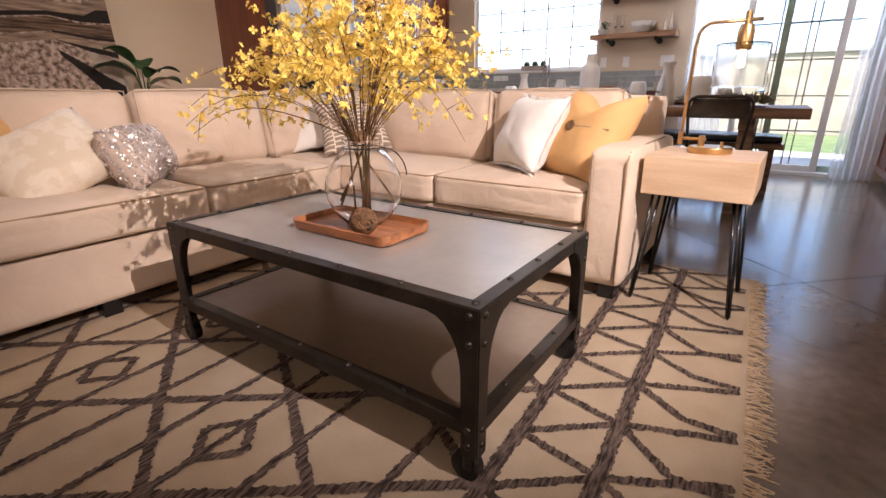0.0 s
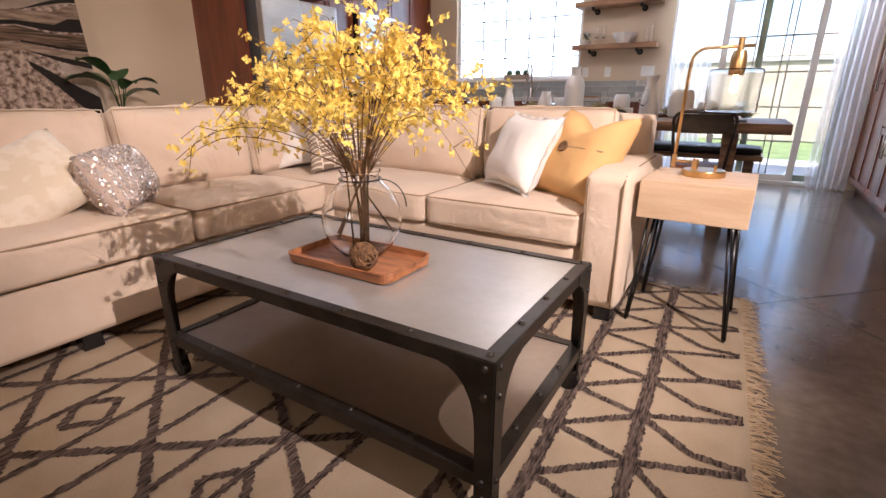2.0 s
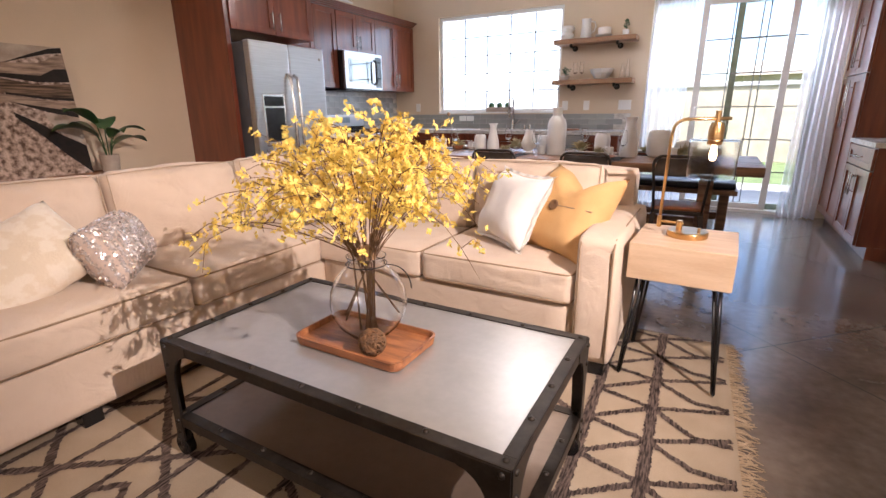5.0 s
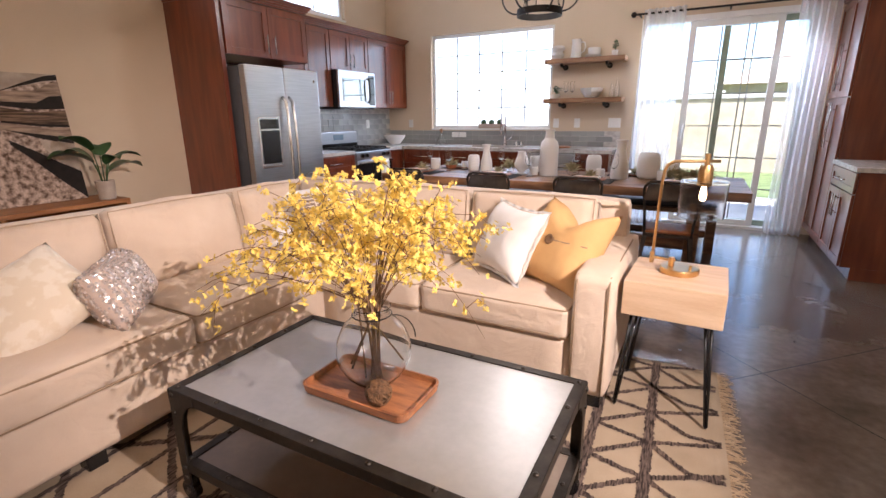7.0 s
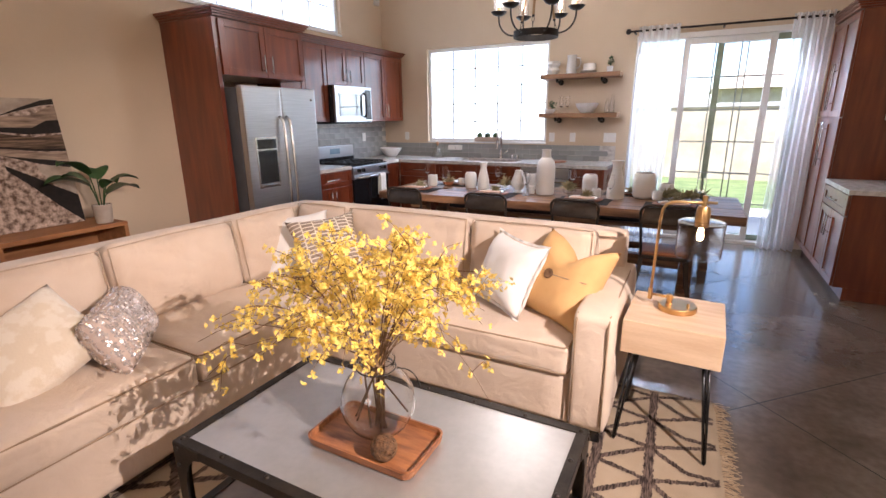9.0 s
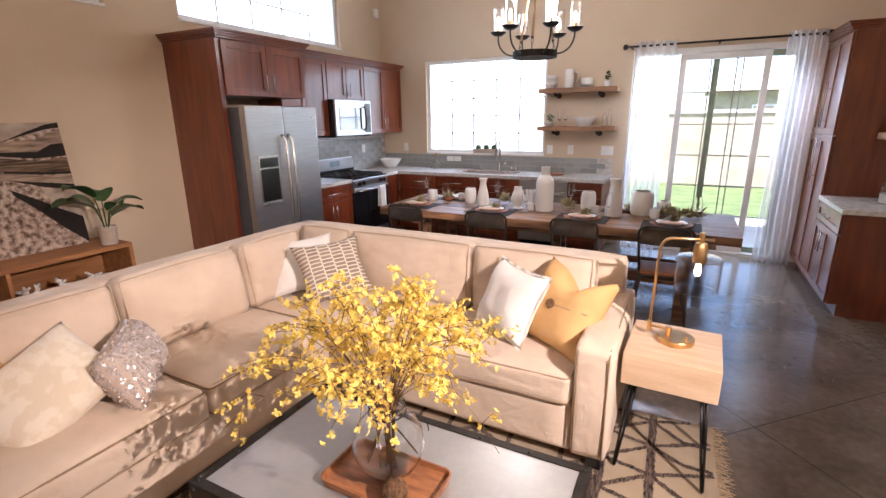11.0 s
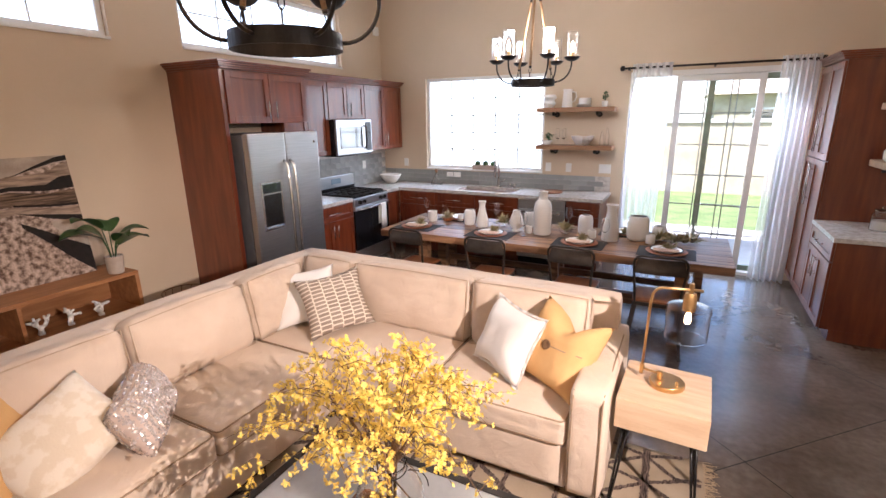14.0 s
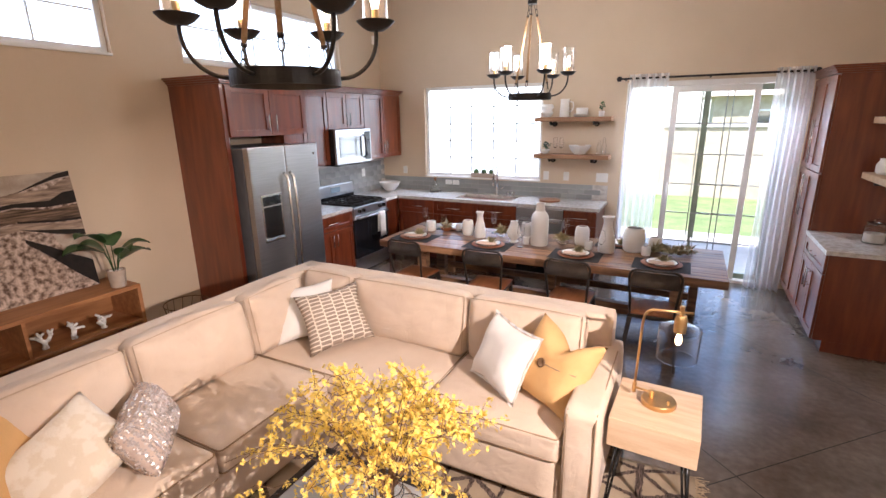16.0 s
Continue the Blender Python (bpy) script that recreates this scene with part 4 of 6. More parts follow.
def sofa():
    s = thing("sectional_sofa", "large L-shaped cream linen sectional sofa with loose cushions", "sofa")
    L0, L1, B0, B1, R0, R1, Y0 = -1.36, -0.44, 3.66, 4.56, 1.02, 1.20, 0.55
    part("base", soft_box(L1 - L0 - 0.02, B1 - Y0 - 0.02, 0.25, 0.015, 10, (0, 0, 0), 0.002, 1, ((L0 + L1) / 2, (Y0 + B1) / 2, 0.195)), M_SOFA, s, smooth=True)
    part("base", soft_box(R0 - L1 + 0.02, B1 - B0 - 0.02, 0.25, 0.015, 10, (0, 0, 0), 0.002, 2, ((R0 + L1) / 2, (B0 + B1) / 2, 0.195)), M_SOFA, s, smooth=True)
    part("back_frame", soft_box(0.17, B1 - Y0, 0.56, 0.03, 12, (0.004, 0, 0.004), 0.004, 3, (L0 + 0.085, (Y0 + B1) / 2, 0.57)), M_SOFA, s, smooth=True)
    part("back_frame", soft_box(R1 - L0 - 0.10, 0.17, 0.56, 0.03, 12, (0, 0.004, 0.004), 0.004, 4, ((R1 + L0 - 0.02) / 2, B1 - 0.085, 0.572)), M_SOFA, s, smooth=True)
    arm = part("arm", soft_box(R1 - R0, B1 - B0 + 0.0, 0.585, 0.032, 12, (0.006, 0.004, 0.008), 0.004, 5, ((R0 + R1) / 2, (B0 + B1) / 2 - 0.01, 0.3575)), M_SOFA, s, smooth=True)
    for x in (R0 + 0.022, R1 - 0.022):
        part("piping", tube([(x, B0 - 0.018, 0.09), (x, B0 - 0.018, 0.60), (x, B0 + 0.01, 0.638), (x, B0 + 0.3, 0.650), (x, B1 - 0.2, 0.650)], 0.004, 6), M_PIPE, arm, "corded seam", smooth=True)
    for x, y in ((R1 - 0.06, B0 + 0.05), (R1 - 0.06, B1 - 0.06), (L1 - 0.08, B0 + 0.06), (L0 + 0.06, B1 - 0.06), (L1 - 0.06, Y0 + 0.08), (L0 + 0.06, Y0 + 0.08), (L1 - 0.06, 2.4)):
        part("foot", box(0.07, 0.07, 0.075, (x, y, 0.0375), 0.006), M_BLACK, s, "short dark wooden foot")
    zc0, zc1 = 0.322, 0.475
    seat_cushion(s, L0 + 0.17, L1 + 0.02, 0.58, 1.80, zc0, zc1, 11)
    seat_cushion(s, L0 + 0.17, L1 + 0.02, 1.805, 2.85, zc0, zc1, 12)
    seat_cushion(s, L0 + 0.17, L1 + 0.02, 2.855, 3.64, zc0, zc1, 13)
    seat_cushion(s, L0 + 0.17, 0.235, 3.645, B1 - 0.17, zc0, zc1, 14)
    seat_cushion(s, 0.24, R0 - 0.002, 3.645, B1 - 0.17, zc0, zc1, 15)
    zb = 0.665
    for i, (y0, y1) in enumerate(((1.15, 2.05), (2.06, 2.86), (2.87, 3.61), (3.615, 4.12))):
        back_cushion(s, y1 - y0 - 0.01, 0.42, 0.19, pose(-1.095, (y0 + y1) / 2, zb, -9, 0, 90), 20 + i)
    for i, (x0, x1) in enumerate(((-1.15, -0.68), (-0.67, 0.25), (0.26, 1.0))):
        back_cushion(s, x1 - x0 - 0.01, 0.42, 0.19, pose((x0 + x1) / 2, 4.305, zb, -9, 0, 0), 30 + i)
    return s


sofa()


def throw_pillow(label, w, h, t, m, mat, seed, button=None, flange=False, pinch=0.13, second=None, chop=0.0):
    p = thing("throw_pillow", label, "pillow", group="sofa pillows", m=m)
    cv = part("cover", pillow(w, h, t, 24, seed, pinch), mat, p, smooth=True)
    if chop:
        for q in cv.data.vertices:
            if q.co.y > 0:
                q.co.y -= chop * (2 * q.co.y / h) * math.exp(-((q.co.x - 0.03) / 0.085) ** 2)
    if flange:
        bm = bmesh.new()
        n = 40
        ring = []
        for k in range(4 * n):
            sgn, q = k // n, -1 + 2 * (k % n) / n
            u, v = ((q, -1), (1, q), (-q, 1), (-1, -q))[sgn]
            x, y = w / 2 * u * (1 - 0.10 * (1 - v * v)), h / 2 * v * (1 - 0.10 * (1 - u * u))
            z = 0.006 * math.sin(k * 0.9)
            ring.append((bm.verts.new((x * 0.99, y * 0.99, z * 0.3)), bm.verts.new((x * 1.07, y * 1.07, z))))
        for a, b in zip(ring, ring[1:] + ring[:1]):
            bm.faces.new((a[0], a[1], b[1], b[0]))
        part("flange", bm, mat, p, smooth=True)
    if mat is M_SEQUIN_BASE:
        rng = random.Random(seed)
        bm = bmesh.new()
        me = cv.data
        for f in me.polygons:
            for _ in range(5):
                k = [rng.random() for _ in f.vertices]
                c = sum((me.vertices[i].co * q for i, q in zip(f.vertices, k)), Vector()) / sum(k)
                n_ = (f.normal + Vector((rng.gauss(0, 0.38), rng.gauss(0, 0.38), rng.gauss(0, 0.38)))).normalized()
                a = n_.orthogonal().normalized()
                b = n_.cross(a)
                bm.faces.new([bm.verts.new(c + f.normal * 0.004 + 0.0058 * (a * math.cos(1.047 * j) + b * math.sin(1.047 * j))) for j in range(6)])
        tagged(part("sequin_layer", bm, M_SEQUIN, p, "small overlapping silver sequins"), kind="stuff")
    for spot_ in (button, second):
        if spot_:
            part("button", lathe([(0, -0.006), (0.024, -0.004), (0.027, 0.003), (0.022, 0.008), (0.016, 0.005), (0, 0.005)], 20, at=spot_), M_STEM, p, "large dark wooden button", smooth=True)
    if button and not second:
        bx, by, bz = button
        bm = tube([(-w * 0.40, by - 0.02 + 0.05, bz * 0.62), (-w * 0.2, by + 0.012, bz * 0.95), (bx, by + 0.0, bz - 0.002), (w * 0.2, by + 0.012, bz * 0.95), (w * 0.40, by + 0.03, bz * 0.62)], 0.003, 6)
        part("flap_seam", bm, M_PIPE, p, "stitched flap edge", smooth=True)
    return p


def lean(x, y, z, face, tilt, spin):
    """Pose of a pillow: its normal (local z) turned to `face` degrees round z from -y, leaning back by tilt, spun in its plane."""
    return pose(x, y, z, 0, 0, face) @ pose(0, 0, 0, 90 - tilt, 0, 0) @ pose(0, 0, 0, 0, 0, spin)


def by_edges(c, ex, ey):
    """Pose of a pillow from its centre and its two edge directions."""
    x = Vector(ex).normalized()
    y = (Vector(ey) - x * Vector(ey).dot(x)).normalized()
    m = Matrix((x, y, x.cross(y))).transposed().to_4x4()
    return Matrix.Translation(c) @ m


throw_pillow("white cotton throw pillow with flanged edge", 0.42, 0.39, 0.20, by_edges((0.605, 3.98, 0.672), (0.37, -0.26, -0.01), (0.05, 0.17, 0.33)), M_PILLOW_W, 1, flange=True)
throw_pillow("mustard yellow pillow with a wooden button", 0.46, 0.47, 0.24, by_edges((0.898, 4.005, 0.66), (0.34, -0.20, -0.03), (0.10, 0.18, 0.38)), M_PILLOW_Y, 2, button=(-0.01, 0.0, 0.122), chop=0.11)
throw_pillow("taupe and cream woven striped throw pillow", 0.46, 0.43, 0.17, by_edges((-0.64, 3.99, 0.675), (0.245, 0.392, 0.03), (-0.20, 0.15, 0.336)), M_STRIPE, 3)
throw_pillow("cream linen throw pillow behind the striped one", 0.44, 0.42, 0.13, by_edges((-0.90, 3.99, 0.675), (0.30, 0.26, 0.04), (-0.18, 0.18, 0.32)), M_PILLOW_W, 4)
throw_pillow("silver sequinned lumbar pillow", 0.47, 0.27, 0.20, by_edges((-0.735, 2.725, 0.60), (-0.33, 0.30, -0.005), (-0.10, -0.05, 0.20)), M_SEQUIN_BASE, 5, pinch=0.04)
throw_pillow("ivory brocade throw pillow", 0.38, 0.47, 0.18, by_edges((-0.80, 2.42, 0.605), (0.29, 0.10, -0.22), (-0.08, 0.38, 0.24)), M_BROCADE, 6, pinch=0.07)
throw_pillow("pale yellow pillow with two wooden buttons", 0.46, 0.46, 0.15, by_edges((-0.96, 2.26, 0.675), (0.64, -0.75, -0.20), (-0.26, -0.45, 0.86)), M_PILLOW_Y, 7, button=(-0.185, 0.03, 0.055), second=(-0.175, -0.09, 0.055))


def coffee_table():
    x0, x1, y0, y1 = 0.0, 1.205, 2.455, 3.125
    t = thing("coffee_table", "industrial riveted metal coffee table on casters", "table", (0, 0, 0.012))
    H, S = 0.445, 0.165
    rim = 0.034
    for name, z, lab in (("tabletop", H, "grey zinc top panel"), ("lower_shelf", S, "zinc lower shelf panel with warm shade in its colour")):
        top = part(name, block(x0 + 0.004, x1 - 0.004, y0 + 0.004, y1 - 0.004, z - 0.016, z - 0.004), M_TABLETOP if z > 0.3 else M_SHELF, t, lab)
        for a, b, c, d in ((x0, x1, y0, y0 + rim), (x0, x1, y1 - rim, y1), (x0, x0 + rim, y0 + rim, y1 - rim), (x1 - rim, x1, y0 + rim, y1 - rim)):
            part("rim_strip", block(a, b, c, d, z - 0.0035, z, 0.0015), M_TFRAME, top, "flat metal edge strip")
        for a, b, c, d in ((x0, x1, y0 - 0.002, y0 + 0.004), (x0, x1, y1 - 0.004, y1 + 0.002), (x0 - 0.002, x0 + 0.004, y0, y1), (x1 - 0.004, x1 + 0.002, y0, y1)):
            part("apron", block(a, b, c, d, z - 0.036, z - 0.0005, 0.0015), M_TFRAME, top, "angle iron edge")
        rv = None
        places = [(x0 + 0.02 + (x1 - x0 - 0.04) * i / 6, y) for i in range(7) for y in (y0 + 0.02, y1 - 0.02)] + [(x, y0 + 0.02 + (y1 - y0 - 0.04) * i / 4) for i in (1, 2, 3) for x in (x0 + 0.02, x1 - 0.02)]
        for px_, py_ in places:
            if rv is None:
                rv = part("rivet", lathe([(0.0085, 0), (0.008, 0.003), (0.005, 0.0055), (0, 0.0065)], 12), M_TFRAME, top, "domed rivet", smooth=True, at=pose(px_, py_, z))
            else:
                twin(rv, pose(px_, py_, z))
    for cx, cy, sx, sy in ((x0, y0, 1, 1), (x1, y0, -1, 1), (x0, y1, 1, -1), (x1, y1, -1, -1)):
        bm = bmesh.new()
        z0 = 0.075

        def gusset(far):
            """Outline of an angle leg with curved brackets at top and under the shelf."""
            pts = [(0, z0), (0.036, z0), (0.038, S - 0.07)]
            pts += [(0.038, S + 0.0), (0.040, H - 0.17)]
            for k in range(7):
                a = radians(90 * k / 6)
                pts.append((0.040 + far * (1 - math.cos(a)), H - 0.17 + 0.134 * math.sin(a)))
            pts += [(0.040 + far, H - 0.004), (0, H - 0.004)]
            return pts

        for way in (0, 1):
            out = gusset(0.085)
            a, b = [], []
            for d, z in out:
                if way == 0:
                    a.append(bm.verts.new((cx + sx * d, cy - sy * 0.004, z)))
                    b.append(bm.verts.new((cx + sx * d, cy + sy * 0.003, z)))
                else:
                    a.append(bm.verts.new((cx - sx * 0.004, cy + sy * d, z)))
                    b.append(bm.verts.new((cx + sx * 0.003, cy + sy * d, z)))
            bm.faces.new(a), bm.faces.new(b[::-1])
            for i in range(len(a)):
                j = (i + 1) % len(a)
                bm.faces.new((a[i], b[i], b[j], a[j]))
        bmesh.ops.recalc_face_normals(bm, faces=bm.faces)
        leg = part("leg", bm, M_TFRAME, t, "angle-iron leg with curved brackets")
        for z in (H - 0.02, H - 0.085, S - 0.018, S - 0.06):
            for way in (0, 1):
                m = pose(cx + sx * 0.02, cy - sy * 0.004, z, 90 * sy, 0, 0) if way == 0 else pose(cx - sx * 0.004, cy + sy * 0.02, z, 0, -90 * sx, 0)
                part("rivet", lathe([(0.0085, 0), (0.008, 0.003), (0.005, 0.0055), (0, 0.0065)], 10), M_TFRAME, leg, smooth=True, at=m)
        wx, wy = cx + sx * 0.018, cy + sy * 0.018
        cs = part("caster", cyl(0.014, 0.03, (wx, wy, 0.085), 12), M_BLACK, t, "black swivel caster")
        part("fork", box(0.030, 0.035, 0.05, (wx - 0.004, wy, 0.055), 0.008), M_BLACK, cs)
        part("wheel", cyl(0.037, 0.026, (wx - 0.014, wy, 0.037), 24, "y"), M_BLACK, cs)


coffee_table()


def tray():
    t = thing("serving_tray", "rectangular acacia wood serving tray with raised rim", "tray", (0.598, 2.755, 0.4575))
    w, d, h, r = 0.40, 0.235, 0.028, 0.035

    def loop(o, z, bm):
        pts = []
        for cx, cy, a0 in ((w / 2 - r, d / 2 - r, 0), (-w / 2 + r, d / 2 - r, 90), (-w / 2 + r, -d / 2 + r, 180), (w / 2 - r, -d / 2 + r, 270)):
            for k in range(6):
                a = radians(a0 + 90 * k / 5)
                pts.append(bm.verts.new((cx + (r + o) * math.cos(a), cy + (r + o) * math.sin(a), z)))
        return pts

    bm = bmesh.new()
    rings = [loop(o, z, bm) for o, z in ((-0.006, 0), (0.0, h), (-0.007, h + 0.001), (-0.010, 0.009))]
    for a, b in zip(rings, rings[1:]):
        for i in range(len(a)):
            j = (i + 1) % len(a)
            bm.faces.new((a[i], a[j], b[j], b[i]))
    bm.faces.new(rings[0][::-1]), bm.faces.new(rings[-1])
    part("tray_body", bm, M_ACACIA, t)


tray()


def vase():
    v = thing("glass_vase", "round clear glass fishbowl vase with a wire handle on the tray", "vase", (0.590, 2.790, 0.4670))
    outer = [(0.0, 0.0), (0.045, 0.0), (0.062, 0.006), (0.095, 0.04), (0.116, 0.08), (0.122, 0.115), (0.116, 0.155), (0.098, 0.195), (0.074, 0.222), (0.058, 0.235), (0.055, 0.25), (0.062, 0.266)]
    inner = [(r - 0.003, z + (0.004 if i < 3 else 0)) for i, (r, z) in enumerate(outer)]
    bm = lathe(outer + inner[:0:-1] + [(0.0, 0.004)], 40)
    part("bowl", bm, M_GLASS, v, smooth=True)
    ring = [(0.0625 * math.cos(2 * math.pi * k / 28), 0.0625 * math.sin(2 * math.pi * k / 28), 0.240) for k in range(28)]
    wire = part("wire_collar", tube(ring, 0.002, 6, closed=True), M_IRON, v, "dark wire collar", smooth=True)
    drop = [(0.064 + 0.058 * math.sin(radians(a)) * 0.9, 0.02 + 0.05 * math.sin(radians(a)), 0.240 - 0.085 * (1 - math.cos(radians(a)))) for a in range(0, 91, 10)]
    part("wire_handle", tube(drop, 0.002, 6), M_IRON, v, "dark wire bail handle", smooth=True)


vase()


def bouquet():
    f = thing("flower_bouquet", "tall spray of yellow blossoms on thin brown stems", "flowers", (0.590, 2.790, 0.4715))
    rng = random.Random(5)
    stems, bl = bmesh.new(), bmesh.new()

    def blossom(c, s):
        n = Vector((rng.gauss(0, 1), rng.gauss(0, 1), rng.gauss(-0.1, 0.8))).normalized()
        a = n.orthogonal().normalized()
        b = n.cross(a)
        a0 = rng.uniform(0, 6.28)
        for k in range(4):
            th = a0 + k * 1.571 + rng.uniform(-0.25, 0.25)
            r = a * math.cos(th) + b * math.sin(th)
            q = n.cross(r)
            l = s * rng.uniform(0.75, 1.15)
            p0, p1, p2 = c, c + r * l * 0.6 + n * l * 0.30 + q * l * 0.42, c + r * l * 1.0 + n * l * 0.34
            p3 = c + r * l * 0.6 + n * l * 0.30 - q * l * 0.42
            p4 = c + r * l * 0.62 + n * l * 0.16
            v = [bl.verts.new(x) for x in (p0, p1, p2, p3, p4)]
            bl.faces.new((v[0], v[1], v[4])), bl.faces.new((v[1], v[2], v[4]))
            bl.faces.new((v[2], v[3], v[4])), bl.faces.new((v[3], v[0], v[4]))

    count = 58
    for i in range(count):
        az = 2 * math.pi * (i * 0.618 + rng.uniform(-0.05, 0.05))
        reach = 0.06 + 0.46 * math.sqrt((i + 0.5) / count) * rng.uniform(0.75, 1.08)
        out = reach / 0.53
        top = (0.69 - 0.27 * out ** 1.6) * rng.uniform(0.90, 1.04)
        droop = max(0.0, out - 0.45) * rng.uniform(0.10, 0.46)
        dx, dy = math.cos(az) * (1.22 if math.cos(az) < 0 else 0.92), math.sin(az) * 0.86
        if math.cos(az) < -0.2 and out > 0.5:
            droop += 0.07 * rng.random()
        if math.sin(az) < -0.3:
            droop *= 0.45
        nr = rng.uniform(0.008, 0.042)
        pts = []
        if i in (5, 22, 44):
            pts.append(Vector((-dx * 0.085, -dy * 0.085, 0.05 + 0.05 * rng.random())))
        elif i % 7 == 0:
            pts.append(Vector((rng.uniform(-0.026, 0.026), rng.uniform(-0.026, 0.026), 0.012)))
        pts.append(Vector((dx * nr, dy * nr, 0.255)))
        steps = 9
        for k in range(1, steps + 1):
            s = k / steps
            r = nr + (reach - nr) * (s ** 1.12)
            z = 0.255 + (top - 0.255) * math.sin(s * math.pi * 0.5 * (1.0 if droop == 0 else 1.12)) - droop * s ** 4
            w = noise.noise_vector(Vector((i * 3.3, s * 2.5, 1.0))) * 0.022 * s
            pts.append(Vector((dx * r, dy * r, z)) + w)
        tube(pts, 0.0030 if len(pts) > 10 else 0.0015, 6, stems, r_end=0.0008)
        for side in range(rng.choice((2, 3, 3, 4))):
            k = rng.randint(5, len(pts) - 2)
            base = pts[k]
            d = Vector((rng.gauss(0, 1), rng.gauss(0, 1), rng.gauss(0.5, 0.6))).normalized()
            ln = rng.uniform(0.07, 0.16)
            tw = [base, base + d * ln * 0.5 + Vector((0, 0, 0.012)), base + d * ln + Vector((0, 0, -0.02 * rng.random() * 2))]
            tube(tw, 0.0014, 4, stems, r_end=0.0007)
            for q in range(rng.randint(7, 10)):
                s = 0.35 + 0.65 * q / 7
                c = tw[0].lerp(tw[1], s * 2) if s < 0.5 else tw[1].lerp(tw[2], s * 2 - 1)
                blossom(c + Vector((rng.gauss(0, 0.009), rng.gauss(0, 0.009), rng.gauss(-0.004, 0.009))), rng.uniform(0.0092, 0.0138))
        for q in range(rng.randint(19, 27)):
            s = 0.30 + 0.70 * rng.random() ** 0.85
            k = min(len(pts) - 2, int(s * (len(pts) - 1)))
            c = pts[k].lerp(pts[k + 1], s * (len(pts) - 1) - k)
            if c.z > 0.30:
                blossom(c + Vector((rng.gauss(0, 0.011), rng.gauss(0, 0.011), rng.gauss(-0.006, 0.011))), rng.uniform(0.0092, 0.0140))
        if droop > 0.10 and rng.random() < 0.4:
            tip = pts[-1]
            ln = rng.uniform(0.04, 0.11)
            tube([tip, tip + Vector((dx * 0.012, dy * 0.012, -ln * 0.5)), tip + Vector((dx * 0.010, dy * 0.010, -ln))], 0.001, 4, stems)
            for q in range(int(ln / 0.016)):
                blossom(tip + Vector((dx * 0.012 + rng.gauss(0, 0.006), dy * 0.012 + rng.gauss(0, 0.006), -ln * (q + 0.5) / (ln / 0.016))), rng.uniform(0.010, 0.015))
    part("stem_spray", stems, M_STEM, f, smooth=True)
    tagged(part("blossoms", bl, M_PETAL, f, "small yellow orchid-like blossoms"), kind="stuff")
    part("twine_wrap", cyl(0.030, 0.035, (0, 0, 0.268), 20), M_ROPE, f, "twine tied round the stems", smooth=True)


bouquet()


def twine_ball():
    b = thing("vine_ball", "decorative ball of wound brown vine on the tray", "decoration", (0.680, 2.685, 0.4670))
    rng = random.Random(3)
    part("core", lathe([(0.034 * math.sin(math.pi * k / 10), 0.042 - 0.034 * math.cos(math.pi * k / 10)) for k in range(11)], 20), M_STEM, b, smooth=True)
    bm = bmesh.new()
    for k in range(34):
        n = Vector((rng.gauss(0, 1), rng.gauss(0, 1), rng.gauss(0, 1))).normalized()
        a = n.orthogonal().normalized()
        c = n.cross(a)
        off = rng.uniform(-0.018, 0.024)
        r = math.sqrt(0.0395 ** 2 - off ** 2)
        tube([Vector((0, 0, 0.042)) + n * off + r * (a * math.cos(q) + c * math.sin(q)) for q in [2 * math.pi * j / 22 for j in range(22)]], 0.0022, 5, bm, closed=True)
    part("vines", bm, M_TWINE, b, smooth=True)


twine_ball()


def side_table():
    s = thing("side_table", "pale oak block side table on black hairpin legs", "side table", (1.423, 3.905, 0.0), -2.0)
    w, d, z0, z1 = 0.385, 0.405, 0.478, 0.630
    part("block_top", block(-w / 2, w / 2, -d / 2, d / 2, z0, z1, 0.005), M_OAK, s)
    for sx in (-1, 1):
        for sy in (-1, 1):
            fx, fy = sx * (w / 2 - 0.005), sy * (d / 2 - 0.035)
            tx, ty = sx * (w / 2 - 0.05), sy * (d / 2 - 0.075)
            bm = bmesh.new()
            tube([(tx + 0.012 * -sx, ty, z0 - 0.004), (fx - 0.004 * sx, fy, 0.02)], 0.006, 8, bm)
            tube([(tx + 0.012 * sx, ty + 0.012 * sy, z0 - 0.004), (fx + 0.003 * sx, fy, 0.02)], 0.006, 8, bm)
            tube([(fx - 0.004 * sx, fy, 0.022), (fx, fy, 0.0125), (fx + 0.003 * sx, fy, 0.022)], 0.006, 8, bm)
            block(tx - 0.04, tx + 0.04, ty - 0.03, ty + 0.03, z0 - 0.004, z0 - 0.0005, 0, bm)
            part("leg", bm, M_BLACK, s, "black steel hairpin leg", smooth=True)


side_table()


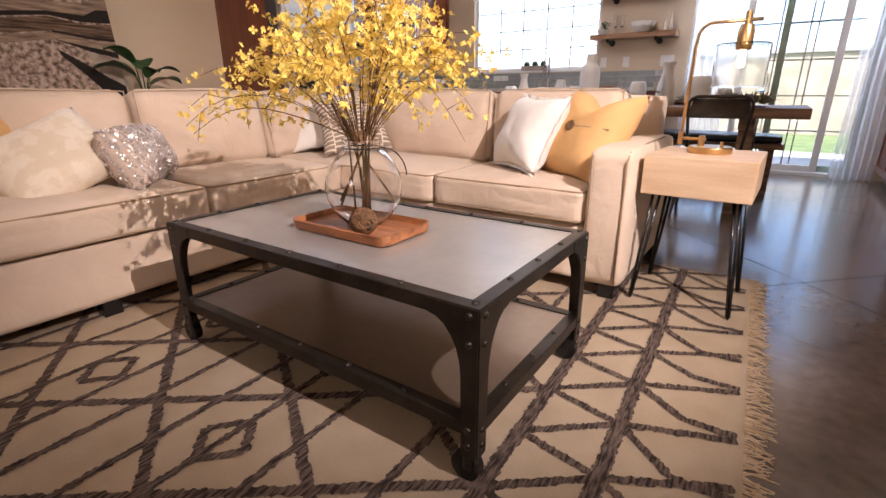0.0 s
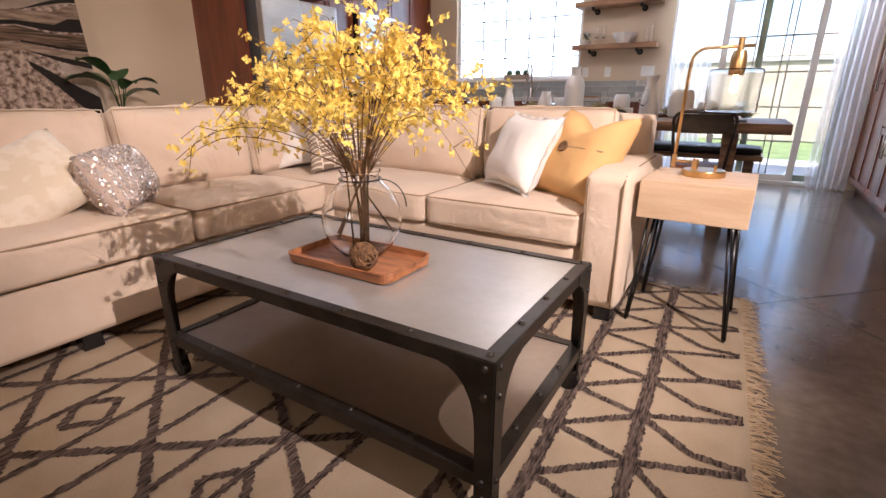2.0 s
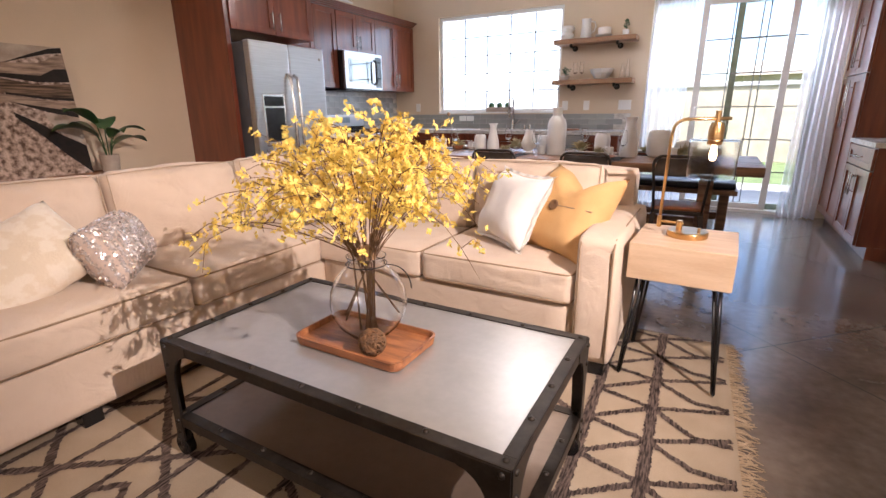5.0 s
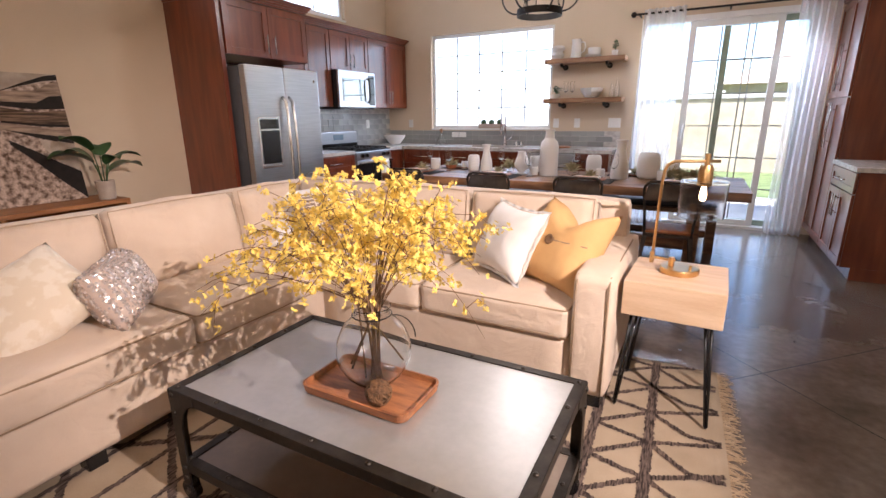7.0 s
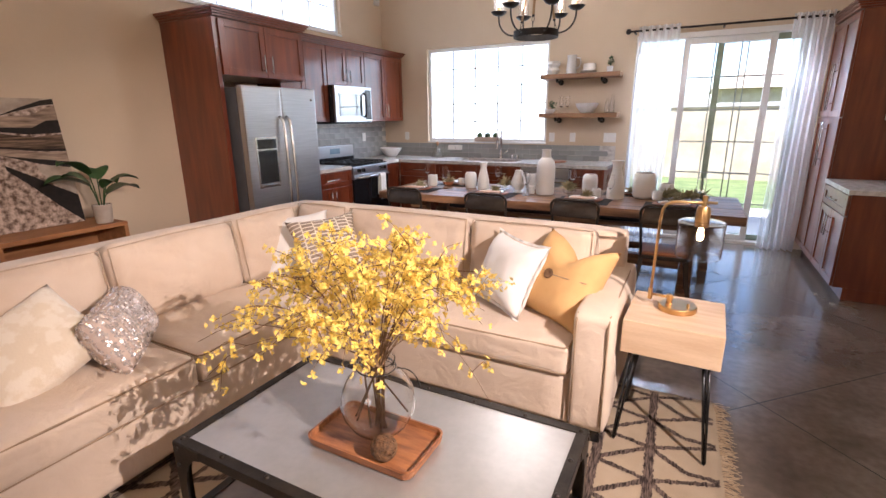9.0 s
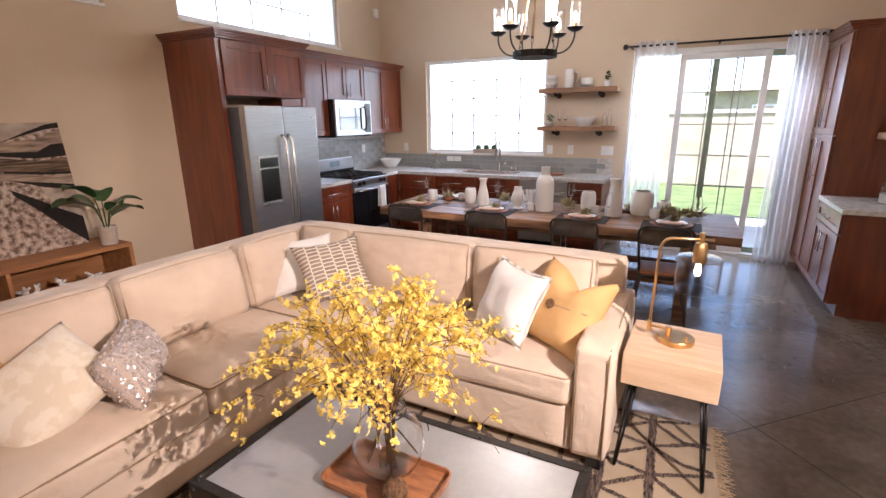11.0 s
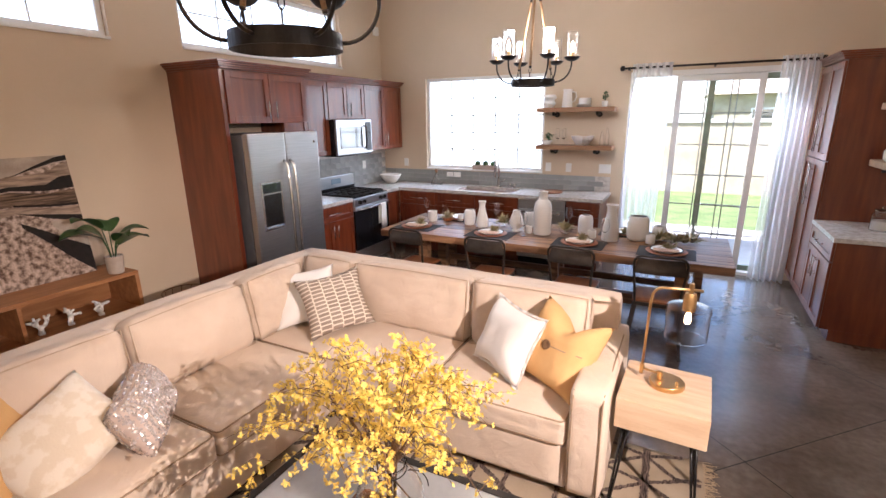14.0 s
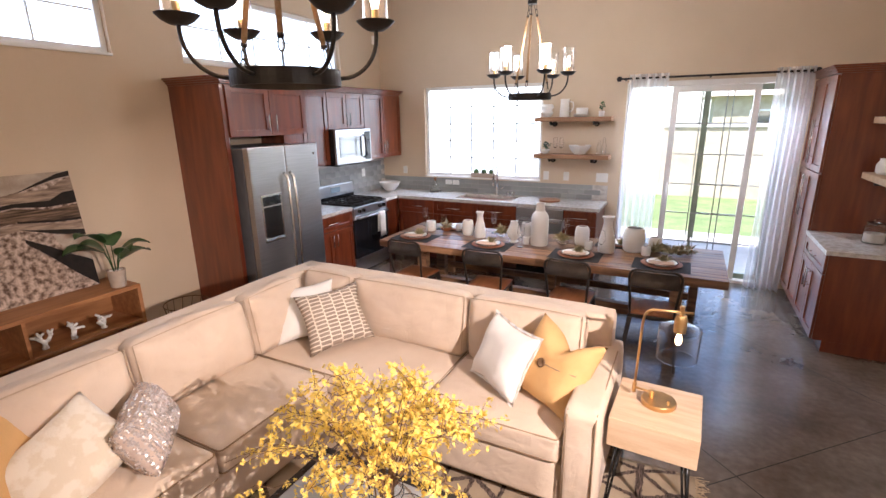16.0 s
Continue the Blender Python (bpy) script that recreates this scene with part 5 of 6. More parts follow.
def table_lamp():
    l = thing("table_lamp", "brass swing-arm table lamp with seeded glass shade, lit", "lamp", (1.425, 3.925, 0.630))
    part("base", lathe([(0, 0), (0.078, 0), (0.080, 0.004), (0.080, 0.022), (0.076, 0.026), (0, 0.026)], 36), M_BRASS, l, smooth=True)
    part("switch", cyl(0.006, 0.022, (0.042, -0.035, 0.037), 12), M_BRASS, l)
    part("pivot", cyl(0.012, 0.040, (-0.035, 0.0, 0.046), 14), M_BRASS, l, smooth=True)
    part("link", tube([(-0.02, 0.0, 0.052), (-0.115, 0.02, 0.052)], 0.006, 8), M_BRASS, l, smooth=True)
    part("joint_collar", cyl(0.010, 0.05, (-0.117, 0.02, 0.052), 12), M_BRASS, l, smooth=True)
    pts = [(-0.117, 0.02, 0.03), (-0.109, 0.01, 0.40)] + [(-0.105 + 0.05 - 0.05 * math.cos(radians(a)), 0.005, 0.435 + 0.05 * math.sin(radians(a))) for a in range(0, 91, 15)] + [(0.10, 0.02, 0.488)]
    part("arm", tube(pts, 0.0065, 10), M_BRASS, l, "bent brass arm", smooth=True)
    part("cap", cyl(0.011, 0.045, (0.052, 0.018, 0.495), 14), M_BRASS, l, smooth=True)
    part("socket", lathe([(0, 0.385), (0.026, 0.385), (0.028, 0.40), (0.028, 0.45), (0.022, 0.472), (0, 0.472)], 22, at=(0.052, 0.018, 0)), M_BRASS, l, smooth=True)
    sh = [(0.030, 0.407), (0.086, 0.407), (0.092, 0.404), (0.093, 0.398), (0.090, 0.252), (0.0865, 0.252), (0.0895, 0.396), (0.0885, 0.401), (0.085, 0.403), (0.030, 0.403)]
    part("shade", lathe(sh, 36, at=(0.052, 0.018, 0)), M_SEEDED, l, "clear seeded glass shade", smooth=True)
    part("bulb", lathe([(0, 0.385), (0.009, 0.385), (0.010, 0.372), (0.0135, 0.350), (0.014, 0.338), (0.010, 0.324), (0, 0.320)], 20, at=(0.052, 0.018, 0)), M_BULB, l, "glowing filament bulb", smooth=True)


M_SEEDED = material("seeded_glass", (1.0, 0.99, 0.98), (0.97, 0.96, 0.96), rough=0.0, trans=1.0, ior=1.14, bump=0.12, bump_scale=150)
table_lamp()


def rug():
    r = thing("area_rug", "flat-woven ivory rug with dark brown stripes and diamonds", "rug", (1.715, 2.60, 0.0), 2.0)
    X0, X1, Y0, Y1 = -2.75, 0.0, -2.4, 1.68
    bm = bmesh.new()
    nx, ny = 55, 80
    vs = [[bm.verts.new((X0 + (X1 - X0) * i / nx, Y0 + (Y1 - Y0) * j / ny, 0.0085 + 0.0016 * noise.noise(Vector((i * 0.35, j * 0.35, 0))))) for j in range(ny + 1)] for i in range(nx + 1)]
    for i in range(nx):
        for j in range(ny):
            bm.faces.new((vs[i][j], vs[i + 1][j], vs[i + 1][j + 1], vs[i][j + 1]))
    edge = [vs[i][0] for i in range(nx + 1)] + [vs[nx][j] for j in range(1, ny + 1)] + [vs[i][ny] for i in range(nx - 1, -1, -1)] + [vs[0][j] for j in range(ny - 1, 0, -1)]
    low = [bm.verts.new((v.co.x, v.co.y, 0.0005)) for v in edge]
    for i in range(len(edge)):
        j = (i + 1) % len(edge)
        bm.faces.new((edge[i], low[i], low[j], edge[j]))
    part("ground_weave", bm, M_RUG, r, smooth=True)
    rng = random.Random(2)
    lines = bmesh.new()
    layer = [0]

    def strip(a, b, w, bm=lines):
        """A woven line with ragged edges."""
        a, b = Vector((*a, 0)), Vector((*b, 0))
        d = (b - a)
        n = max(2, int(d.length / 0.007))
        layer[0] += 1
        z = 0.0110 + 0.00004 * (layer[0] % 61)
        s = d.normalized().cross(Vector((0, 0, 1)))
        prev = None
        for i in range(n + 1):
            c = a + d * i / n
            if not (X0 < c.x < X1 - 0.012 and Y0 < c.y < Y1 - 0.012):
                prev = None
                continue
            l, q = w / 2 + rng.uniform(-0.0045, 0.0045), w / 2 + rng.uniform(-0.0045, 0.0045)
            now = (bm.verts.new((c + s * l).to_tuple()[:2] + (z,)), bm.verts.new((c - s * q).to_tuple()[:2] + (z,)))
            if prev:
                bm.faces.new((prev[0], prev[1], now[1], now[0]))
            prev = now

    xs = [-0.285, -0.505, -0.695, -0.965, -1.145, -1.305, -1.49, -1.66, -1.84, -2.03, -2.22, -2.4, -2.6]
    for i, x in enumerate(xs):
        strip((x, Y0), (x, Y1), 0.040 if i < 2 else 0.025)
    p = 0.222
    for k in range(-12, 9):
        y = 0.16 + k * p
        jog = 0.02 * ((k * 7) % 3 - 1)
        strip((-0.015, y + jog), (-0.14, y + jog), 0.024)
        strip((-0.14, y + jog), (-0.285, y + 0.5 * p), 0.024)
        strip((-0.285, y + 0.5 * p), (-0.015, y + p + jog), 0.024)
        strip((-0.285, y + 0.5 * p), (-0.505, y + 0.75 * p), 0.024)
        strip((-0.505, y + 0.75 * p), (-0.285, y + 1.5 * p), 0.024)
    cx, cy, hw, hh = -1.45, -0.335, 0.31, 0.215
    for i in range(-5, 4):
        for j in range(-11, 11):
            if (i + j) % 2:
                continue
            x, y = cx + i * hw, cy + j * hh
            for sx, sy in ((1, 1), (1, -1)):
                a, b = (x - hw * sx * 0.0, y), (x + hw * sx, y + hh * sy)
                if max(a[0], b[0]) < -0.49:
                    strip(a, b, 0.030)
            q = 0.26
            if x < -0.7 and i % 2 == 0:
                mx, my = x + hw, y
                if mx < -0.6:
                    for (ux, uy), (vx, vy) in (((1, 0), (0, 1)), ((0, 1), (-1, 0)), ((-1, 0), (0, -1)), ((0, -1), (1, 0))):
                        strip((mx + ux * hw * q, my + uy * hh * 1.5 * q), (mx + vx * hw * q, my + vy * hh * 1.5 * q), 0.026)
    part("woven_pattern", lines, M_RUGD, r, "ragged dark brown woven lines")
    fr = bmesh.new()
    for k in range(760):
        y = Y0 + (Y1 - Y0) * (k + rng.random()) / 760
        l = rng.uniform(0.035, 0.075)
        dy = rng.gauss(0, 0.024)
        zz = rng.uniform(0.003, 0.010)
        tube([(X1 - 0.004, y, 0.006), (X1 + l * 0.5, y + dy * 0.4 + rng.gauss(0, 0.004), zz), (X1 + l, y + dy, 0.003)], 0.0022, 4, fr, r_end=0.0014)
    tagged(part("fringe", fr, M_FRINGE, r, "knotted tan cotton fringe"), kind="stuff")


rug()


def console():
    c = thing("console_shelf", "low honey wood console with open cubbies against the wall", "console", (-2.935, 1.55, 0.0))
    w, d, z1 = 2.23, 0.435, 0.712
    part("top", block(0, d, 0, w, z1 - 0.032, z1, 0.003), M_CONSOLE, c)
    part("bottom", block(0.003, d - 0.003, 0.032, w - 0.032, 0.06, 0.09, 0.003), M_CONSOLE, c)
    part("mid_shelf", block(0.003, d - 0.003, 0.032, w - 0.032, 0.385, 0.41, 0.003), M_CONSOLE, c)
    for y in (0.0, w - 0.03):
        part("side", block(0.0, d, y, y + 0.03, 0.0, z1 - 0.033, 0.003), M_CONSOLE, c)
    for y in (0.70, 1.415):
        part("divider", block(0.004, d - 0.004, y, y + 0.024, 0.091, z1 - 0.033, 0.002), M_CONSOLE, c)
    part("back_panel", block(0.0, 0.008, 0.03, w - 0.03, 0.06, z1 - 0.033), M_CONSOLE, c)


console()


def coral(y, z, seed):
    t = thing("coral_sculpture", "small white branching coral sculpture in the console", "sculpture", (-2.60, y, z), group="coral sculptures")
    rng = random.Random(seed)
    bm = bmesh.new()
    cyl(0.022, 0.012, (0, 0, 0.006), 14, bm=bm)

    def grow(p, d, r, n):
        q = p + d * rng.uniform(0.028, 0.042)
        tube([p, (p + q) / 2 + Vector((rng.gauss(0, 0.004), rng.gauss(0, 0.004), 0.002)), q], r, 6, bm, r_end=r * 0.8)
        if n:
            for _ in range(2):
                grow(q, (d + Vector((rng.gauss(0, 0.7), rng.gauss(0, 0.9), rng.gauss(0.1, 0.4)))).normalized(), r * 0.8, n - 1)

    grow(Vector((0, 0, 0.006)), Vector((0, 0.1, 1)), 0.021, 3)
    part("coral_body", bm, M_CERAM, t, smooth=True)


for i, y in enumerate((3.10, 3.29, 3.50)):
    coral(y, 0.411, 10 + i)


def picture():
    p = thing("canvas_picture", "sepia canvas print of forest trunks leaning on the wall", "picture", m=pose(-2.80, 2.95, 0.714) @ pose(0, 0, 0, 0, -6.5, 0))
    w, h = 1.36, 0.93
    part("canvas", block(-0.035, 0.0, -w / 2, w / 2, 0, h, 0.003), M_CANVAS, p, "speckled pale foliage print")

    def patch(pts, mat, x, name):
        """A flat printed shape in fractions of the canvas: across from the far edge, and up."""
        bm = bmesh.new()
        v = [bm.verts.new((x, w / 2 - a * w, b * h)) for a, b in pts]
        f = bm.faces.new(v)
        if f.normal.x < 0:
            f.normal_flip()
        bm.normal_update()
        part(name, bm, mat, p)

    patch([(0.0, 0.955), (0.0, 1.0), (1.0, 1.0), (1.0, 0.70), (0.30, 0.86)], M_CANVAS_L, 0.0008, "print_sky")
    patch([(0.0, 0.958), (0.0, 1.0), (0.06, 0.985), (0.16, 0.93), (0.28, 0.855), (0.18, 0.90), (0.07, 0.945)], M_INK, 0.0016, "print_branch")
    patch([(0.0, 0.733), (0.0, 0.950), (0.05, 0.925), (0.12, 0.87), (0.20, 0.865), (0.30, 0.855), (1.0, 0.78), (1.0, 0.62), (0.30, 0.755), (0.15, 0.725)], M_BARK_L, 0.0024, "print_trunk")
    patch([(0.0, 0.733), (0.0, 0.835), (0.06, 0.83), (0.13, 0.775), (0.30, 0.785), (1.0, 0.66), (1.0, 0.62), (0.30, 0.755), (0.15, 0.725)], M_INK, 0.0032, "print_shadow")
    patch([(0.0, 0.600), (0.0, 0.722), (0.14, 0.705), (0.30, 0.745), (1.0, 0.60), (1.0, 0.50), (0.30, 0.640), (0.14, 0.610)], M_BARK, 0.0024, "print_trunk")
    patch([(0.0, 0.585), (0.0, 0.605), (0.14, 0.615), (0.30, 0.645), (0.30, 0.630), (0.14, 0.597)], M_INK, 0.0032, "print_shadow")
    patch([(0.0, 0.455), (0.0, 0.582), (0.14, 0.590), (0.30, 0.632), (1.0, 0.48), (1.0, 0.42), (0.30, 0.575), (0.14, 0.50)], M_BARK_L, 0.0024, "print_trunk")
    patch([(0.0, 0.453), (0.0, 0.50), (0.10, 0.525), (0.22, 0.555), (0.30, 0.578), (0.14, 0.498)], M_INK, 0.0032, "print_shadow")
    patch([(0.0, 0.228), (0.0, 0.450), (0.08, 0.475), (0.16, 0.500), (0.15, 0.44), (0.11, 0.34)], M_CANVAS_L, 0.0016, "print_sky")
    patch([(0.0, 0.0), (0.0, 0.225), (0.10, 0.315), (0.18, 0.40), (0.29, 0.500), (0.29, 0.465), (0.20, 0.325), (0.10, 0.15)], M_INK, 0.0024, "print_trunk")
    return p


picture()


def potted_plant():
    p = thing("potted_plant", "broad-leaved green plant in a grey clay pot", "plant", (-2.58, 3.66, 0.7135))
    part("pot", lathe([(0, 0), (0.050, 0), (0.056, 0.006), (0.066, 0.14), (0.064, 0.145), (0.058, 0.145), (0.055, 0.125), (0, 0.125)], 28), M_POT, p, smooth=True)
    peb = bmesh.new()
    rng = random.Random(8)
    for _ in range(40):
        a, r = rng.uniform(0, 6.28), 0.05 * math.sqrt(rng.random())
        lathe([(0, -0.006), (0.008, -0.003), (0.009, 0.002), (0.004, 0.006), (0, 0.007)], 6, peb, (r * math.cos(a), r * math.sin(a), 0.13))
    part("pebbles", peb, M_CERAM, p, "white pebbles")
    for az, ln, rise, w in ((88, 0.30, 0.05, 0.062), (70, 0.27, 0.13, 0.055), (-100, 0.32, 0.14, 0.085), (-78, 0.27, 0.26, 0.060), (-125, 0.22, 0.16, 0.070), (150, 0.16, 0.20, 0.055), (20, 0.17, 0.12, 0.055)):
        bm = bmesh.new()
        ca, sa = math.cos(radians(az)), math.sin(radians(az))
        base = Vector((0.015 * ca, 0.015 * sa, 0.13))
        mid = Vector((0.05 * ca, 0.05 * sa, 0.13 + rise * 0.75 + 0.05))
        stalk = [base, base.lerp(mid, 0.5) + Vector((0, 0, 0.02)), mid]
        rows = []
        n = 8
        for i in range(n + 1):
            s = i / n
            wd = 1.55 * w * math.sin(math.pi * min(1, s * 0.93 + 0.07)) ** 0.75
            c = mid + Vector((ca * (ln - 0.05) * s, sa * (ln - 0.05) * s, 0.055 * math.sin(s * 2.2) + (rise * 0.35) * s - 0.05 * s * s))
            side = Vector((-sa, ca, 0))
            rows.append([bm.verts.new(c + side * wd * k + Vector((0, 0, 0.25 * wd * abs(k) + 0.004 * math.sin(5 * s + 3 * k)))) for k in (-1, -0.5, 0, 0.5, 1)])
        for a, b in zip(rows, rows[1:]):
            for k in range(4):
                bm.faces.new((a[k], a[k + 1], b[k + 1], b[k]))
        lf = part("leaf", bm, M_LEAF, p, smooth=True)
        part("stalk", tube(stalk, 0.004, 6), M_LEAF, lf, smooth=True)


potted_plant()


def chandelier(x, y, z, turn):
    c = thing("chandelier", "black iron ring chandelier with ropes and lit glass shades", "chandelier", (x, y, z), turn, "ring chandeliers")
    R, A = 0.195, 0.335
    part("ring", lathe([(R, 0.0), (R, 0.055), (R - 0.004, 0.055), (R - 0.004, 0.0), (R, 0.0)], 48), M_IRON, c, smooth=False)
    for k in range(6):
        a = radians(60 * k)
        ca, sa = math.cos(a), math.sin(a)
        pts = [(R * ca, R * sa, 0.03)] + [((R + (A - R) * math.sin(radians(q))) * ca, (R + (A - R) * math.sin(radians(q))) * sa, 0.03 + 0.15 * (1 - math.cos(radians(q)))) for q in range(10, 91, 10)] + [(A * ca, A * sa, 0.205)]
        part("arm", tube(pts, 0.0075, 8), M_IRON, c, "curved iron arm", smooth=True)
        d = part("dish", lathe([(0, 0.198), (0.03, 0.200), (0.052, 0.212), (0.068, 0.228), (0.072, 0.232), (0.066, 0.232), (0.03, 0.226), (0, 0.226)], 24, at=(A * ca, A * sa, 0)), M_IRON, c, "iron drip dish", smooth=True)
        part("candle_socket", cyl(0.014, 0.045, (A * ca, A * sa, 0.249), 12), M_BRASS, d, smooth=True)
        part("bulb", lathe([(0, 0.272), (0.011, 0.272), (0.018, 0.30), (0.012, 0.335), (0.003, 0.36), (0, 0.36)], 14, at=(A * ca, A * sa, 0)), M_BULB_F, d, "lit candle bulb", smooth=True)
        part("glass_shade", lathe([(0.046, 0.233), (0.046, 0.42), (0.053, 0.43), (0.051, 0.431), (0.044, 0.42), (0.044, 0.233)], 24, at=(A * ca, A * sa, 0)), M_GLASS, d, "clear glass cylinder", smooth=True)
    H = 0.80
    for k in range(3):
        a = radians(120 * k + 30)
        ca, sa = math.cos(a), math.sin(a)
        p0, p1 = Vector(((R - 0.008) * ca, (R - 0.008) * sa, 0.05)), Vector((0.028 * ca, 0.028 * sa, H))
        d = (p1 - p0)
        rope = part("rope", tube([p0 + d * 0.13, p0 + d * 0.5, p0 + d * 0.87], 0.0105, 10), M_ROPE, c, "thick natural rope hanger", smooth=True)
        side = Vector((-sa, ca, 0))
        for q in (0.02, 0.075, 0.90, 0.95):
            mid = p0 + d * (q + 0.022)
            u = d.normalized()
            v = side if int(q * 1000) % 2 else u.cross(side)
            part("chain_link", tube([mid + u * 0.024 * math.cos(t_) + v * 0.010 * math.sin(t_) for t_ in [2 * math.pi * j / 14 for j in range(14)]], 0.0028, 5, closed=True), M_IRON, rope, smooth=True)
        for q in (0.125, 0.87):
            part("ferrule", tube([p0 + d * q, p0 + d * (q + 0.018)], 0.012, 10), M_IRON, rope, smooth=True)
    part("hub", cyl(0.042, 0.03, (0, 0, H + 0.015), 24), M_IRON, c, smooth=False)
    part("rod", tube([(0, 0, H + 0.03), (0, 0, ZC - z - 0.02)], 0.008, 8), M_IRON, c, smooth=True)
    part("canopy", lathe([(0, -0.03), (0.04, -0.028), (0.065, -0.008), (0.068, 0.0), (0, 0)], 24, at=(0, 0, ZC - z)), M_IRON, c, smooth=True)
    return c


chandelier(0.06, 6.07, 2.145, 8)
chandelier(0.08, 3.02, 2.115, 42)
# ---- dining area ----
def dining_table():
    t = thing("dining_table", "long rustic brown plank dining table set for a meal", "table", (0, 0, 0))
    x0, x1, y0, y1, z1 = -1.40, 1.81, 5.655, 6.625, 0.76
    top = part("tabletop", block(x0 + 0.01, x1 - 0.01, y0 + 0.01, y1 - 0.01, z1 - 0.068, z1 - 0.022), M_WALNUT, t)
    n = 6
    rng = random.Random(4)
    for i in range(n):
        a, b = y0 + (y1 - y0) * i / n, y0 + (y1 - y0) * (i + 1) / n
        cut = rng.uniform(-0.3, 0.9)
        for u, v in ((x0, cut - 0.001), (cut + 0.001, x1)):
            part("plank", block(u, v, a + 0.001, b - 0.001, z1 - 0.07 if i in (0, n - 1) else z1 - 0.021, z1 + rng.uniform(-0.0012, 0.0), 0.003), M_WALNUT, top)
    for x in (-1.02, 1.46):
        part("trestle_beam", block(x - 0.05, x + 0.05, y0 + 0.08, y1 - 0.08, 0.61, 0.688, 0.005), M_WALNUT, t)
        part("trestle_foot", block(x - 0.055, x + 0.055, y0 + 0.10, y1 - 0.10, 0.0, 0.085, 0.006), M_WALNUT, t)
        for y in (y0 + 0.22, y1 - 0.31):
            part("post", block(x - 0.05, x + 0.05, y, y + 0.10, 0.086, 0.609, 0.005), M_WALNUT, t)
    part("stretcher", block(-0.969, 1.409, 6.10, 6.18, 0.18, 0.28, 0.005), M_WALNUT, t)


dining_table()


def chair(x, y, turn):
    c = thing("dining_chair", "dark bronze metal dining chair with a wooden seat", "chair", (x, y, 0), turn, "chairs along the table")
    part("seat", soft_box(0.36, 0.35, 0.025, 0.011, 6, (0, 0, -0.003), 0.0, 0, (0, 0.19, 0.448)), M_SEAT, c, "brown wooden seat", smooth=True)
    part("seat_rim", block(-0.175, 0.175, 0.02, 0.36, 0.405, 0.434, 0.006), M_CHAIRMETAL, c)
    for sx in (-1, 1):
        for y0, y1 in ((0.03, -0.035), (0.345, 0.385)):
            bm = bmesh.new()
            rows = []
            for z, w, o in ((0.41, 0.034, 0), (0.0, 0.020, 1)):
                cx, cy = sx * (0.158 + 0.047 * o), y0 + (y1 - y0) * o
                rows.append([bm.verts.new((cx + a * w, cy + b * w, z)) for a, b in ((-0.5, -0.5), (0.5, -0.5), (0.5, 0.5), (-0.5, 0.5))])
            for i in range(4):
                bm.faces.new((rows[1][i], rows[1][(i + 1) % 4], rows[0][(i + 1) % 4], rows[0][i]))
            bm.faces.new(rows[0]), bm.faces.new(rows[1][::-1])
            part("leg", bm, M_CHAIRMETAL, c, "splayed sheet-metal leg")
    hw, zt = 0.190, 0.845
    pts = [(-0.160, 0.03, 0.42), (-0.172, 0.0, 0.58), (-hw, -0.035, zt - 0.07)]
    pts += [(-hw + 0.06 - 0.06 * math.cos(radians(a)), -0.035 - 0.006 * math.sin(radians(a)), zt - 0.07 + 0.06 * math.sin(radians(a))) for a in (25, 50, 75, 90)]
    pts += [(-p[0], p[1], p[2]) for p in pts[::-1]]
    part("back_frame", tube(pts, 0.0105, 10), M_CHAIRMETAL, c, "bent tube back frame", smooth=True)
    bm = bmesh.new()
    rows = []
    for z in (zt - 0.150, zt - 0.145, zt - 0.025):
        w = hw - 0.004 if z < zt - 0.06 else hw - 0.028
        rows.append([(bm.verts.new((w * k / 6, -0.036 - 0.020 * (1 - (k / 6) ** 2), z)), bm.verts.new((w * k / 6, -0.031 - 0.020 * (1 - (k / 6) ** 2), z))) for k in range(-6, 7)])
    for a, b in zip(rows, rows[1:]):
        for k in range(12):
            bm.faces.new((a[k][0], a[k + 1][0], b[k + 1][0], b[k][0]))
            bm.faces.new((b[k][1], b[k + 1][1], a[k + 1][1], a[k][1]))
    for k in range(12):
        bm.faces.new((rows[0][k][1], rows[0][k + 1][1], rows[0][k + 1][0], rows[0][k][0]))
        bm.faces.new((rows[-1][k][0], rows[-1][k + 1][0], rows[-1][k + 1][1], rows[-1][k][1]))
    part("backrest_band", bm, M_CHAIRMETAL, c, "curved metal back band", smooth=True)
    return c


first_chair = chair(-0.98, 5.50, -3)
for x, turn in ((-0.15, 2), (0.62, -2), (1.30, 3)):
    copy_thing(first_chair, pose(x, 5.50, 0, 0, 0, turn))


def bench():
    b = thing("dining_bench", "long wooden bench with black leather cushions behind the table", "bench", (0, 0, 0))
    part("seat_board", block(-1.32, 1.72, 6.74, 7.12, 0.385, 0.43, 0.005), M_WALNUT, b)
    for i in range(2):
        x0 = -1.31 + 1.51 * i
        part("cushion", soft_box(1.50, 0.37, 0.07, 0.028, 10, (0, 0, 0.008), 0.003, i, (x0 + 0.752, 6.93, 0.467)), M_LEATHER, b, "black leather cushion", smooth=True)
    for x in (-1.24, 0.18, 1.62):
        for y in (6.77, 7.03):
            part("leg", block(x - 0.04, x + 0.04, y, y + 0.07, 0.0, 0.384, 0.004), M_WALNUT, b)
    part("stretcher", block(-1.20, 1.58, 6.91, 6.95, 0.12, 0.19, 0.004), M_WALNUT, b)


bench()
TZ = 0.7608


def turned(name, label, category, x, y, z, profile, mat, group="", n=28, smooth=True):
    t = thing(name, label, category, (x, y, z), group=group)
    part("body", lathe(profile, n), mat, t, smooth=smooth)
    return t


